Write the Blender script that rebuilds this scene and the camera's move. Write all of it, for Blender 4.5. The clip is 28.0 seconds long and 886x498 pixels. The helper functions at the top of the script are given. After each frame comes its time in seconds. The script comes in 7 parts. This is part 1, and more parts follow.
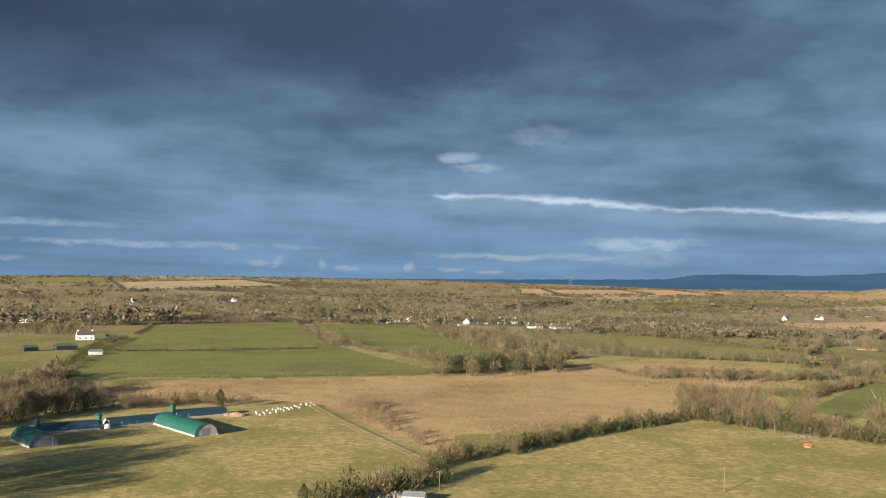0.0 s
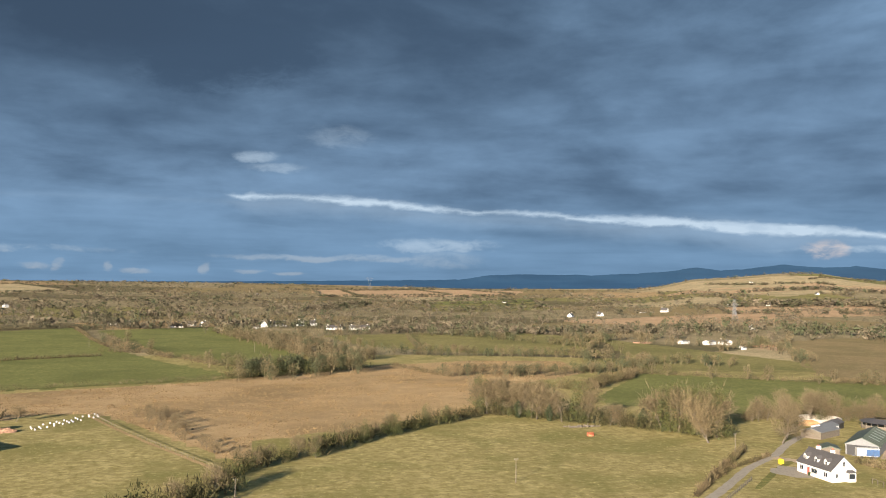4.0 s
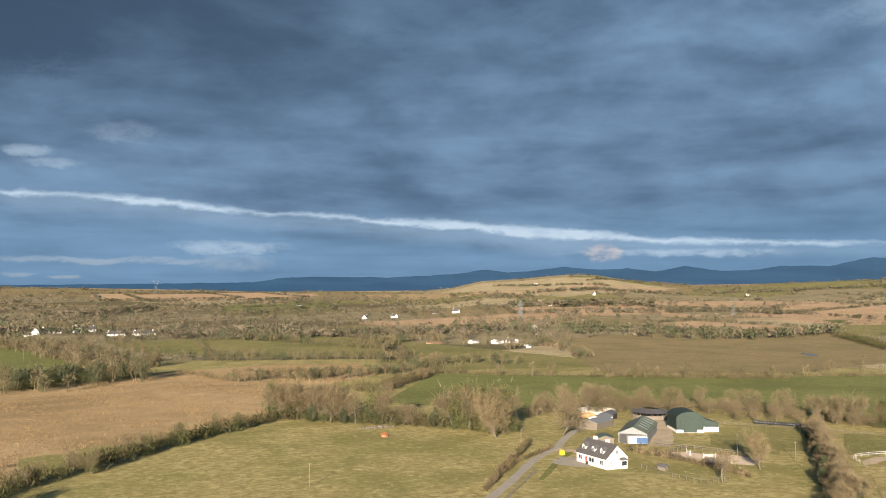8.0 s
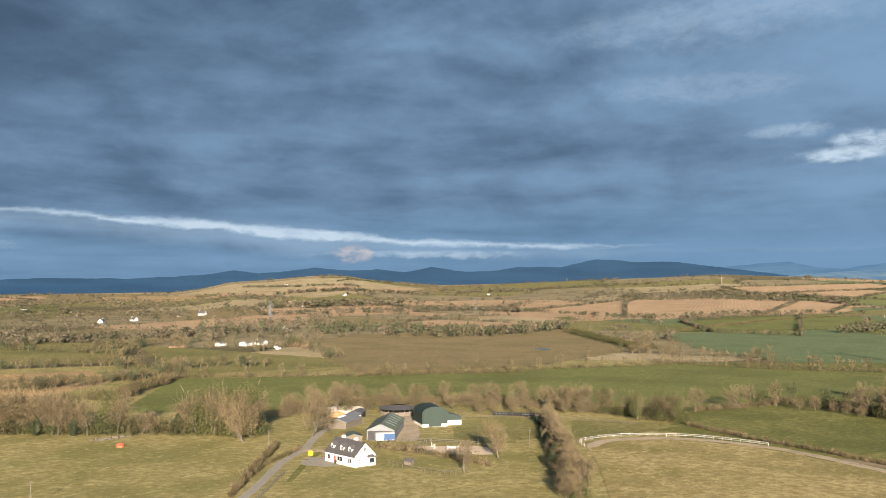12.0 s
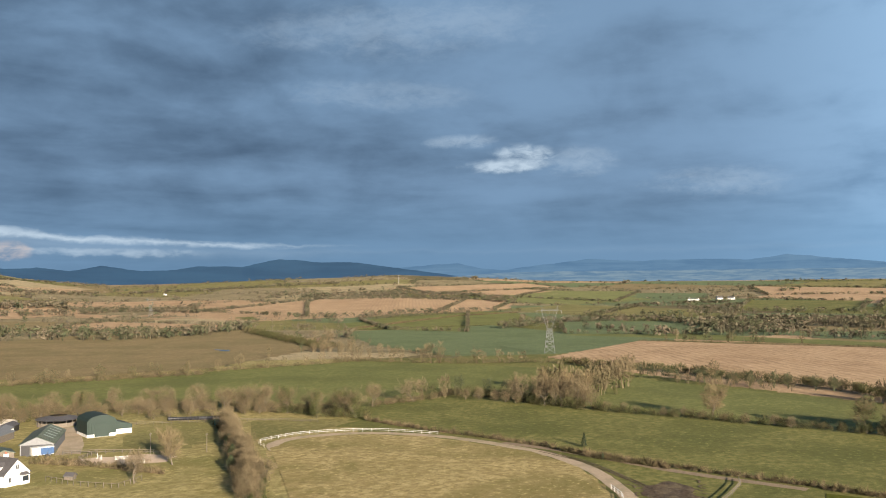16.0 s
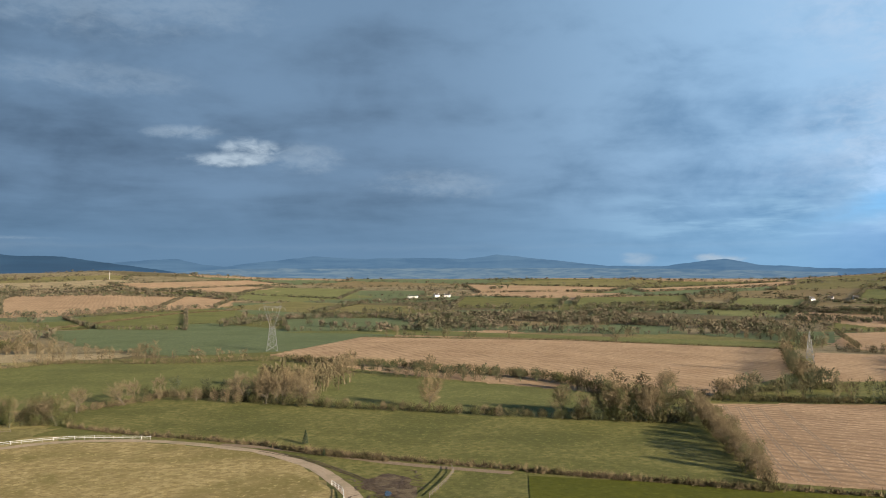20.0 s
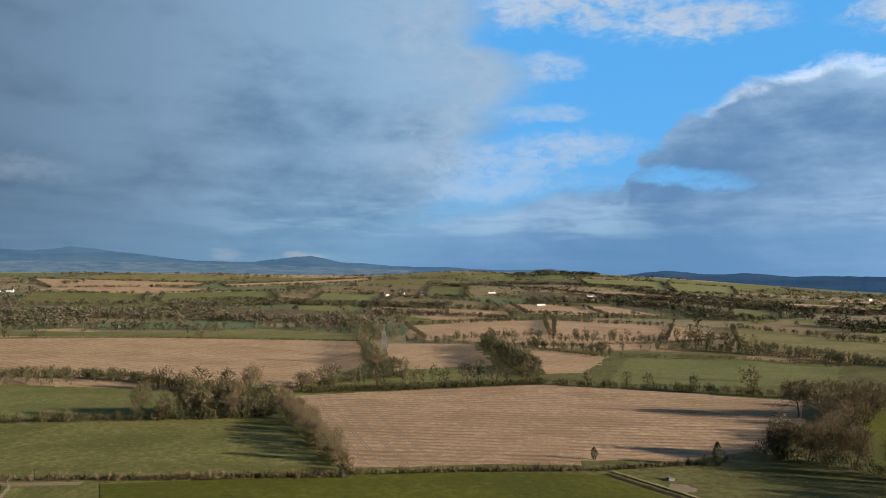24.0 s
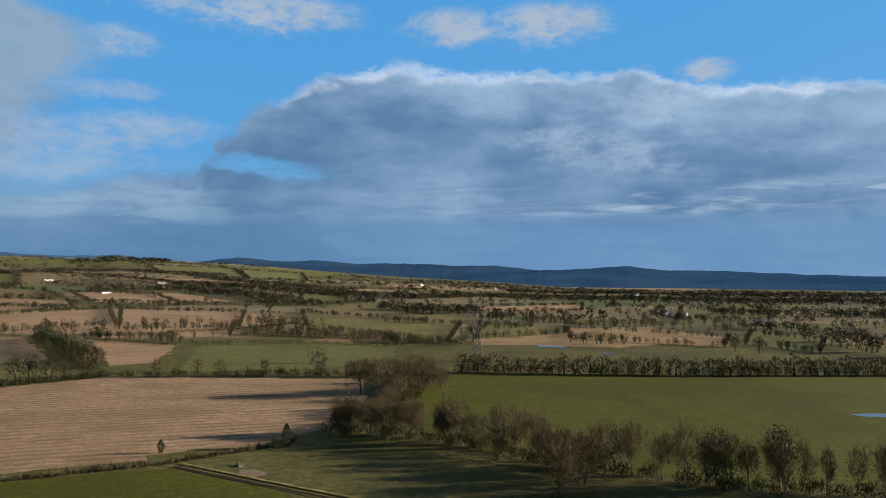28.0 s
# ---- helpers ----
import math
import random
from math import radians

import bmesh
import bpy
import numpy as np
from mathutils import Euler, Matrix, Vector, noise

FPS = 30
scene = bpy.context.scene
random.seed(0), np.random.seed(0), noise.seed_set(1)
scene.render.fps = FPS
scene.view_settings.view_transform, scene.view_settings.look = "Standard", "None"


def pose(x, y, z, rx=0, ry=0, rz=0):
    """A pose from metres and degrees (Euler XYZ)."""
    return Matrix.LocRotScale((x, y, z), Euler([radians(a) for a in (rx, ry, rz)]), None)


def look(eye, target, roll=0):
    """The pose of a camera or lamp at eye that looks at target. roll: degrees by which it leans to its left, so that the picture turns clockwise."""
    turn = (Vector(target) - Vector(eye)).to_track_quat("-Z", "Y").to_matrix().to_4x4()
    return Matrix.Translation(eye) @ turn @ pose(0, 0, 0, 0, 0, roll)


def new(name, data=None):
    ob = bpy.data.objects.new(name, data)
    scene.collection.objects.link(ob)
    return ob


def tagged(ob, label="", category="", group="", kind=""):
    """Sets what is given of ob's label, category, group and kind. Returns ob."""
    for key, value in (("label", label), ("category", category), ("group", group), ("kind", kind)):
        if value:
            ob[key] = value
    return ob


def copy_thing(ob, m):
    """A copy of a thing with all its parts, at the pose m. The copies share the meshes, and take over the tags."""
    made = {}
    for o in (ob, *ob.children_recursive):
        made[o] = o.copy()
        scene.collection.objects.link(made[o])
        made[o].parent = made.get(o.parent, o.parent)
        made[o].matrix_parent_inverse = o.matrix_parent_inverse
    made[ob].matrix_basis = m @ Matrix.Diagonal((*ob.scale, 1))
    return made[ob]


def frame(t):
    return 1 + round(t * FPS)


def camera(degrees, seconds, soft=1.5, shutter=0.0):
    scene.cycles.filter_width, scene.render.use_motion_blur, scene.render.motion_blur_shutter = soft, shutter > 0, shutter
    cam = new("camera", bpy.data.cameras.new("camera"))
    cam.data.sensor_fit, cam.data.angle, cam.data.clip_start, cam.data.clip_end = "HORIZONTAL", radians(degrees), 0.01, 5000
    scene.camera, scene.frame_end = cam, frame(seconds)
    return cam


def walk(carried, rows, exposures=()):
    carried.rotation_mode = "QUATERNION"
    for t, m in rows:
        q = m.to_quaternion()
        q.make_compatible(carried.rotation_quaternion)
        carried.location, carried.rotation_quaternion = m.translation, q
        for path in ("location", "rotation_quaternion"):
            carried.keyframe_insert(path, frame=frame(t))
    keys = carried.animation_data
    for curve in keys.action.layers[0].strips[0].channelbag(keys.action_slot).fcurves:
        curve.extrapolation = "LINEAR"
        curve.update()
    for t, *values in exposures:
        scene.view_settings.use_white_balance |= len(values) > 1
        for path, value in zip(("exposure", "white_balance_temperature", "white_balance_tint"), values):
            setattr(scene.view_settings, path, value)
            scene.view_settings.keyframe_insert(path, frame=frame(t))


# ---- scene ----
# ---------------------------------------------------------------- camera
cam = camera(54.43, 28.0, soft=1.0)
PATH = [
    (0.0, (0.00, 0.00, 48.00), (0.00, 99.92, 52.03), 1.22),
    (0.5, (-0.05, 0.09, 48.03), (2.63, 99.96, 52.17), 1.06),
    (1.0, (-0.10, 0.16, 47.97), (5.53, 99.91, 52.18), 1.00),
    (1.5, (-0.07, 0.28, 47.90), (8.51, 99.81, 52.23), 0.89),
    (2.0, (0.01, 0.43, 47.89), (11.48, 99.68, 52.25), 0.89),
    (2.5, (0.05, 0.60, 47.93), (14.42, 99.47, 52.36), 0.80),
    (3.0, (0.08, 0.71, 47.93), (17.31, 99.12, 52.41), 0.74),
    (3.5, (0.13, 0.75, 47.90), (20.24, 98.61, 52.42), 0.68),
    (5.5, (0.38, 1.26, 47.90), (31.66, 96.13, 52.63), 0.54),
    (6.0, (0.39, 1.44, 47.86), (34.49, 95.32, 52.69), 0.41),
    (6.5, (0.43, 1.54, 47.79), (37.25, 94.39, 52.68), 0.38),
    (7.0, (0.55, 1.63, 47.79), (40.13, 93.33, 52.74), 0.35),
    (7.5, (0.58, 1.85, 47.79), (42.90, 92.31, 52.77), 0.30),
    (8.0, (0.73, 2.01, 47.80), (45.82, 91.13, 52.81), 0.26),
    (8.5, (0.97, 2.13, 47.73), (48.87, 89.76, 52.79), 0.21),
    (9.0, (1.21, 2.29, 47.66), (51.86, 88.36, 52.75), 0.17),
    (9.5, (1.35, 2.58, 47.50), (54.93, 86.86, 52.60), 0.20),
    (10.0, (1.51, 2.84, 47.40), (58.06, 85.16, 52.49), 0.19),
    (10.5, (1.64, 2.99, 47.38), (61.13, 83.20, 52.48), 0.14),
    (11.0, (1.74, 3.06, 47.39), (64.09, 81.07, 52.50), 0.05),
    (11.5, (1.95, 3.04, 47.35), (67.22, 78.63, 52.47), -0.04),
    (12.0, (2.00, 3.11, 47.29), (70.46, 75.82, 52.44), -0.14),
    (12.5, (1.89, 3.16, 47.28), (73.79, 72.47, 52.43), -0.15),
    (14.5, (2.30, 3.38, 47.09), (86.12, 57.68, 52.16), -0.33),
    (15.0, (2.45, 3.48, 46.99), (88.69, 53.86, 52.04), -0.35),
    (15.5, (2.65, 3.53, 46.98), (90.69, 50.68, 51.99), -0.34),
    (16.0, (2.79, 3.45, 46.89), (92.67, 47.00, 51.89), -0.35),
    (16.5, (2.78, 3.53, 46.79), (94.21, 43.72, 51.75), -0.33),
    (17.0, (2.83, 3.62, 46.80), (95.59, 40.65, 51.68), -0.29),
    (17.5, (2.93, 3.74, 46.84), (96.99, 37.32, 51.65), -0.23),
    (18.0, (3.04, 3.78, 46.84), (98.28, 33.91, 51.59), -0.26),
    (18.5, (3.23, 3.89, 46.80), (99.55, 30.35, 51.46), -0.18),
    (19.0, (3.42, 3.94, 46.80), (100.74, 26.45, 51.40), -0.16),
    (19.5, (3.74, 3.98, 46.78), (101.99, 22.05, 51.34), -0.16),
    (20.0, (4.06, 4.00, 46.72), (103.07, 17.32, 51.28), -0.15),
    (20.5, (4.43, 4.01, 46.69), (103.99, 12.25, 51.20), -0.10),
    (22.5, (5.87, 3.97, 46.53), (104.78, -10.14, 50.78), 0.05),
    (23.0, (6.22, 3.85, 46.40), (104.02, -16.57, 50.57), 0.09),
    (23.5, (6.65, 3.78, 46.35), (102.89, -23.06, 50.49), 0.17),
    (24.0, (7.08, 3.63, 46.29), (101.42, -29.29, 50.37), 0.19),
    (24.5, (7.42, 3.32, 46.25), (99.86, -34.61, 50.15), 0.18),
    (25.0, (7.71, 3.10, 46.25), (97.77, -40.21, 49.97), 0.19),
    (25.5, (7.99, 2.93, 46.17), (95.02, -46.20, 49.80), 0.18),
    (26.0, (8.29, 2.75, 46.10), (92.21, -51.53, 49.58), 0.18),
    (26.5, (8.61, 2.47, 45.97), (88.93, -57.01, 49.31), 0.15),
    (27.0, (9.04, 2.07, 45.88), (85.47, -62.34, 49.06), 0.17),
    (27.5, (9.59, 1.67, 45.81), (81.85, -67.40, 48.77), 0.16),
    (28.0, (10.26, 1.34, 45.77), (78.40, -71.80, 48.47), 0.16),
]
EXPOSURES = [(0.0, 1.85), (11.0, 1.85), (15.0, 1.76), (20.0, 1.50), (25.0, 1.10), (28.0, 0.92)]
walk(cam, [(t, look(eye, target, roll)) for t, eye, target, roll in PATH], EXPOSURES)

# ---------------------------------------------------------------- sun and sky
SUN_AZ, SUN_EL = 218.0, 13.5          # clockwise from +y, degrees


class Sock:
    """A node socket with arithmetic."""
    tree = None

    def __init__(self, s):
        self.s = s

    @classmethod
    def op(cls, kind, *args, clamp=False):
        n = cls.tree.nodes.new("ShaderNodeMath")
        n.operation, n.use_clamp = kind, clamp
        for i, a in enumerate(args):
            if isinstance(a, Sock):
                cls.tree.links.new(a.s, n.inputs[i])
            else:
                n.inputs[i].default_value = a
        return Sock(n.outputs[0])

    def __add__(self, o): return Sock.op("ADD", self, o)
    def __radd__(self, o): return Sock.op("ADD", self, o)
    def __sub__(self, o): return Sock.op("SUBTRACT", self, o)
    def __rsub__(self, o): return Sock.op("SUBTRACT", o, self)
    def __mul__(self, o): return Sock.op("MULTIPLY", self, o)
    def __rmul__(self, o): return Sock.op("MULTIPLY", self, o)
    def __truediv__(self, o): return Sock.op("DIVIDE", self, o)


def smooth(v, lo, hi):
    n = Sock.tree.nodes.new("ShaderNodeMapRange")
    n.interpolation_type = "SMOOTHSTEP"
    Sock.tree.links.new(v.s, n.inputs[0])
    n.inputs[1].default_value, n.inputs[2].default_value = lo, hi
    return Sock(n.outputs[0])


def xyz(x, y, z):
    n = Sock.tree.nodes.new("ShaderNodeCombineXYZ")
    for i, a in enumerate((x, y, z)):
        if isinstance(a, Sock):
            Sock.tree.links.new(a.s, n.inputs[i])
        else:
            n.inputs[i].default_value = a
    return Sock(n.outputs[0])


def fbm(vec, scale, detail=4.0, rough=0.5, distort=0.0):
    n = Sock.tree.nodes.new("ShaderNodeTexNoise")
    n.inputs["Scale"].default_value, n.inputs["Detail"].default_value = scale, detail
    n.inputs["Roughness"].default_value, n.inputs["Distortion"].default_value = rough, distort
    Sock.tree.links.new(vec.s, n.inputs["Vector"])
    return Sock(n.outputs[0])


def blend(fac, a, b, kind="MIX"):
    n = Sock.tree.nodes.new("ShaderNodeMix")
    n.data_type, n.blend_type = "RGBA", kind
    for i, v in ((0, fac), (6, a), (7, b)):
        if isinstance(v, Sock):
            Sock.tree.links.new(v.s, n.inputs[i])
        else:
            n.inputs[i].default_value = v if i == 0 else (*v, 1.0)
    return Sock(n.outputs[2])


def make_world():
    world = bpy.data.worlds.new("sky")
    world.use_nodes = True
    nt = world.node_tree
    Sock.tree = nt
    nt.nodes.clear()
    sky = nt.nodes.new("ShaderNodeTexSky")
    sky.sky_type, sky.sun_disc = "NISHITA", False
    sky.sun_elevation, sky.sun_rotation = radians(SUN_EL), radians(SUN_AZ)
    sky.air_density, sky.dust_density = 1.0, 0.6
    coord = nt.nodes.new("ShaderNodeTexCoord")
    parts = nt.nodes.new("ShaderNodeSeparateXYZ")
    nt.links.new(coord.outputs["Generated"], parts.inputs[0])
    x, y, z = (Sock(o) for o in parts.outputs)
    az = Sock.op("ARCTAN2", x, y) * 57.29578
    # the half of the compass behind the seam is counted on past 180
    az = az + Sock.op("LESS_THAN", az, -95.0) * 360.0
    el = Sock.op("ARCSINE", z) * 57.29578
    # clouds lie in flat sheets: stretched along the horizon, more so low down
    high = Sock.op("LOGARITHM", Sock.op("MAXIMUM", el, 0.0) + 3.0, 2.718)
    bands = fbm(xyz(az * 0.060, high * 3.4, 0.0), 1.0, 6.0, 0.50, 0.25)
    fine = fbm(xyz(az * 0.16, high * 7.0, 3.0), 1.0, 6.0, 0.56, 0.25)
    ragged = fbm(xyz(az * 0.33, el * 0.60, 7.0), 1.0, 8.0, 0.60, 0.3)
    wisp = fbm(xyz(az * 0.85, el * 1.9, 13.0), 1.0, 6.0, 0.62, 0.6)
    lumps = fbm(xyz(az * 0.075, el * 0.150, 11.0), 1.0, 6.0, 0.52, 0.5)
    puffy = fbm(xyz(az * 0.16, el * 0.24, 11.0), 1.0, 6.0, 0.58, 0.5)
    wx = az + (puffy - 0.5) * 5.0 + (ragged - 0.5) * 2.6
    wy = el + (ragged - 0.5) * 1.9 + (puffy - 0.5) * 1.2

    def profile(v, *steps):
        """A smooth line through (place, value) steps."""
        out = steps[0][1]
        for (p, a), (q, b) in zip(steps, steps[1:]):
            out = smooth(v, p, q) * (b - a) + out
        return out

    def blob(a, e, ra, re, tilt=0.0, torn=0.7):
        """A wisp of cloud: full in the middle, thinning to nothing."""
        ux, uy = az + (wx - az) * 0.45, el + (wy - el) * 0.45
        dx, dy = (ux - a) / ra, (uy - e - (ux - a) * tilt) / re
        core = 1.0 - smooth(dx * dx + dy * dy, 0.0, 2.6)
        return smooth(core + (ragged - 0.5) * torn * 3.0 + (wisp - 0.5) * torn * 2.6 + (puffy - 0.5) * torn * 1.5, 0.15, 1.5) * core * 1.5

    def both(*masks):
        out = masks[0]
        for m in masks[1:]:
            out = Sock.op("MAXIMUM", out, m)
        return out

    # how pale the grey sheet is, place by place
    overhead = smooth(el + (lumps - 0.5) * 9.0, 7.0, 17.5) * profile(az, (-34, 1.9), (-12, 1.25), (14, 0.82), (27, 0.35), (42, 0.0))
    tone = (bands - 0.5) * 1.15 + (fine - 0.5) * 0.65 + (lumps - 0.5) * 1.15 + (ragged - 0.5) * 0.25 + (puffy - 0.5) * profile(az, (82, 0.0), (98, 1.1)) + 0.56 - overhead * 0.42
    tone = tone + smooth(el, 9.0, 17.0) * profile(az, (30, 0.0), (50, 0.0), (80, 0.02), (100, 0.20)) + profile(az, (78, 0.0), (96, 0.14)) - smooth(el, 8.5, 5.5) * smooth(el, 3.0, 5.0) * profile(az, (28, 0.0), (48, 0.16), (70, 0.10), (90, 0.12))
    tone = tone + profile(az, (52, 0.0), (66, 0.24), (86, 0.22), (98, 0.06))
    tone = tone - both(blob(-1.0, 14.5, 5.5, 2.2, 0.05, 0.5), blob(-9.0, 16.0, 5.0, 1.6, 0.1, 0.5) * 0.8) * 0.34
    tone = smooth(tone, -0.05, 1.05)
    right = smooth(az, 76.0, 110.0)
    dark = blend(right, (0.200, 0.350, 0.58), (0.42, 0.94, 1.68))
    pale = blend(right, (0.61, 0.99, 1.50), (1.24, 2.00, 2.90))
    grey = blend(tone, dark, pale)
    grey = blend(overhead * 0.48, grey, (0.095, 0.155, 0.255))
    # clearer, bluer air low down
    air = blend(right, (0.46, 0.86, 1.36), (0.68, 1.48, 2.36))
    grey = blend(smooth(el, 8.0, 0.8) * profile(az, (-30, 0.45), (25, 0.45), (60, 0.80), (95, 0.62), (112, 0.7), (130, 0.4)), grey, air)
    # the long bright slit low in the sky, thin streaks and sunlit puffs
    mid = profile(az, (-2, 5.9), (6.5, 5.75), (16, 5.05), (27, 4.5), (35, 3.85), (42, 3.4), (54, 3.05), (62, 3.2))
    half = profile(az, (-2, 0.0), (0.9, 0.24), (8, 0.26), (17, 0.20), (28, 0.32), (34, 0.38), (42, 0.20), (52, 0.15), (62, 0.0))
    off = Sock.op("ABSOLUTE", el + (ragged - 0.5) * 0.75 + (wisp - 0.5) * 0.35 - mid)
    slit = smooth(half - off + 0.10 + (fine - 0.5) * 0.5, 0.0, 0.40) * smooth(half, 0.02, 0.16) * profile(ragged, (0.30, 0.55), (0.62, 1.0))
    under = smooth(half * 2.8 - Sock.op("ABSOLUTE", el + (ragged - 0.5) * 0.9 - mid + 0.45), -0.4, 1.0) * 0.22
    streak = both(blob(12.8, 2.85, 4.0, 0.42), blob(6, 1.95, 7, 0.20) * 0.7, blob(42, 2.6, 6, 0.25), blob(-18, 2.1, 10, 0.22) * 0.7, blob(-27, 3.2, 7, 0.2) * 0.6, blob(13.5, 2.0, 2.4, 0.6) * 0.5) * 0.36
    heads = both(blob(-12.3, 1.12, 0.9, 0.20), blob(-11.0, 1.25, 0.3, 0.3), blob(-8, 1.15, 0.3, 0.30), blob(-6.1, 0.98, 0.9, 0.16), blob(-2, 1.15, 0.3, 0.28), blob(0.8, 1.0, 1.0, 0.14), blob(-26.8, 1.0, 0.8, 0.18), blob(3.5, 0.9, 1.0, 0.12)) * 0.24
    puff = both(blob(68.8, 8.38, 2.5, 0.42, 0.01, 0.4) * 1.0, blob(69.5, 8.9, 1.9, 0.75) * 0.8, blob(73.3, 8.6, 2.4, 0.9) * 0.26, blob(65.6, 9.95, 2.0, 0.45) * 0.36, blob(81.8, 6.9, 4, 0.9) * 0.22,
                blob(0.9, 8.45, 1.2, 0.32) * 0.34, blob(2.2, 7.75, 1.7, 0.30) * 0.26, blob(6.3, 9.9, 2.2, 0.7) * 0.15,
                blob(60, 13.0, 6.0, 0.9) * 0.15, blob(62, 17.2, 9, 1.6, 0.05) * 0.17, blob(95, 1.9, 1.0, 0.4) * 0.35, blob(100, 1.9, 1.6, 0.30) * 0.7)
    lit = blend(Sock.op("ADD", both(slit * 1.0, puff * 0.92, streak, heads), under, clamp=True), grey, blend(smooth(el, 3.0, 1.2) * smooth(az, 25, 5), (1.55, 1.92, 2.30), (1.55, 1.60, 1.62)))
    lit = blend(blob(37.3, 2.6, 1.3, 0.5) * 0.8, lit, (1.75, 1.60, 1.62))
    # the blue opening: beyond the grey deck's torn edge, above the bank
    deck_edge = profile(wy, (3.0, 104.0), (6.0, 110.5), (9.0, 111.5), (11.0, 113.0), (13.0, 115.0), (14.6, 114.0), (16.0, 111.5), (18.5, 112.0))
    past = wx + (wisp - 0.5) * 2.4 - deck_edge
    open_side = smooth(past, -2.6, 2.0) * smooth(el + (fine - 0.5) * 4.0, 3.2, 6.2)
    bank_top = profile(wx, (105, 3.6), (112, 4.5), (117.3, 5.9), (120.6, 6.2), (121.8, 8.4), (126, 11.0), (129, 12.6), (134, 13.5), (140, 13.0), (150, 13.0), (154, 11.8), (166, 11.2), (182, 12.0), (230, 10.0))
    depth = bank_top - wy - (wisp - 0.5) * 0.9
    bank = smooth(depth, -0.35, 0.55) * (1.0 - blob(124.8, 6.9, 4.4, 0.62, -0.10, 0.4) * 0.85)
    scraps = both(blob(126, 16.6, 5.0, 1.2, -0.03), blob(119, 18.0, 7, 1.5), blob(137.6, 16.0, 3.0, 1.1), blob(144, 16.2, 4.0, 1.2), blob(154.3, 12.8, 1.6, 0.7), blob(117.5, 8.8, 4.5, 1.2) * 0.6, blob(112.5, 8.2, 5.5, 1.2) * 0.55, blob(116.2, 14.2, 2.4, 0.9) * 0.7, blob(116, 11.2, 3.0, 0.6) * 0.5, blob(112, 6.7, 7, 1.0) * 0.45)
    shell = smooth(past, -11.0, -0.5) * (1.0 - open_side) * smooth(el, 4.0, 9.0) * profile(ragged * 0.6 + wisp * 0.4, (0.36, 0.15), (0.62, 1.0))
    lit = blend(shell * 0.62, lit, (1.75, 2.25, 2.92))
    blue = blend(smooth(el, 9.0, 3.5) * 0.55, blend(0.88, Sock(sky.outputs[0]), (0.30, 1.74, 3.9)), (1.0, 2.05, 3.1))
    clear = blend(open_side, lit, blue)
    clear = blend(scraps * 0.85 * smooth(past, -4.0, 0.0), clear, blend(puffy, (1.5, 2.1, 2.9), (2.4, 2.9, 3.6)))
    low_streaks = smooth(fine * 0.6 + bands * 0.4, 0.47, 0.60) * smooth(el, 2.6, 3.6) * smooth(el, 6.6, 5.0) * profile(az, (90, 0.0), (100, 0.7), (119, 0.8), (126, 0.0))
    # bank: a bright crest, slate blue below, pale layers low down
    body = (lumps - 0.5) * 1.5 + (ragged - 0.5) * 0.45 + (fine - 0.5) * 0.7 + smooth(depth, 4.5, 0.2) * 0.42 + 0.26 - smooth(wx, 134.0, 122.0) * 0.28
    bank_col = blend(smooth(body, -0.1, 0.95), (0.52, 1.10, 2.02), (1.70, 2.56, 3.60))
    layers = smooth(fbm(xyz(az * 0.10, el * 0.95, 17.0), 1.0, 7.0, 0.62, 0.7), 0.45, 0.70) * smooth(el, 3.2, 4.2) * smooth(el, 6.2, 4.8) * profile(az, (127.0, 0.0), (142.0, 0.7), (156, 1.0))
    glow = both(blob(147.5, 8.0, 5.0, 1.3, -0.18), blob(149.5, 7.2, 3.0, 0.8, -0.1), blob(151.5, 11.0, 3.0, 1.3) * 0.7) * 0.22
    bank_col = blend(Sock.op("ADD", layers * 0.55, glow, clamp=True), bank_col, (3.4, 4.1, 4.9))
    bank_col = blend(smooth(el, 4.4, 2.6) * 0.72, bank_col, blend(smooth(az, 120.0, 145.0), (0.55, 1.22, 2.22), (0.78, 1.60, 2.82)))
    crest = smooth(depth + (puffy - 0.5) * 1.6 + (wisp - 0.5) * 0.6, 0.85, 0.0) * smooth(wx, 123.0, 131.0)
    bank_col = blend(crest * 0.85 * profile(ragged, (0.35, 0.35), (0.6, 1.0)), bank_col, (3.8, 4.2, 4.9))
    final = blend(bank * smooth(wx, 103.0, 112.0), clear, bank_col)
    final = blend(low_streaks * 0.6, final, (1.45, 2.30, 3.05))
    # the storm deck is darkened above the view to cut the sky's fill light
    final = blend(smooth(el, 19.0, 34.0), final, blend(tone, (0.16, 0.27, 0.42), (0.42, 0.62, 0.88)))
    bg = nt.nodes.new("ShaderNodeBackground")
    bg.inputs[1].default_value = 0.1
    nt.links.new(final.s, bg.inputs[0])
    out = nt.nodes.new("ShaderNodeOutputWorld")
    nt.links.new(bg.outputs[0], out.inputs[0])
    scene.world = world


make_world()
sun_data = bpy.data.lights.new("sun", "SUN")
sun_data.energy, sun_data.angle, sun_data.color = 5.0, radians(0.5), (1.0, 0.850, 0.675)
sun = new("sun", sun_data)
sun.rotation_euler = Euler((radians(90 - SUN_EL), 0, radians(180 - SUN_AZ)))

# ---------------------------------------------------------------- materials


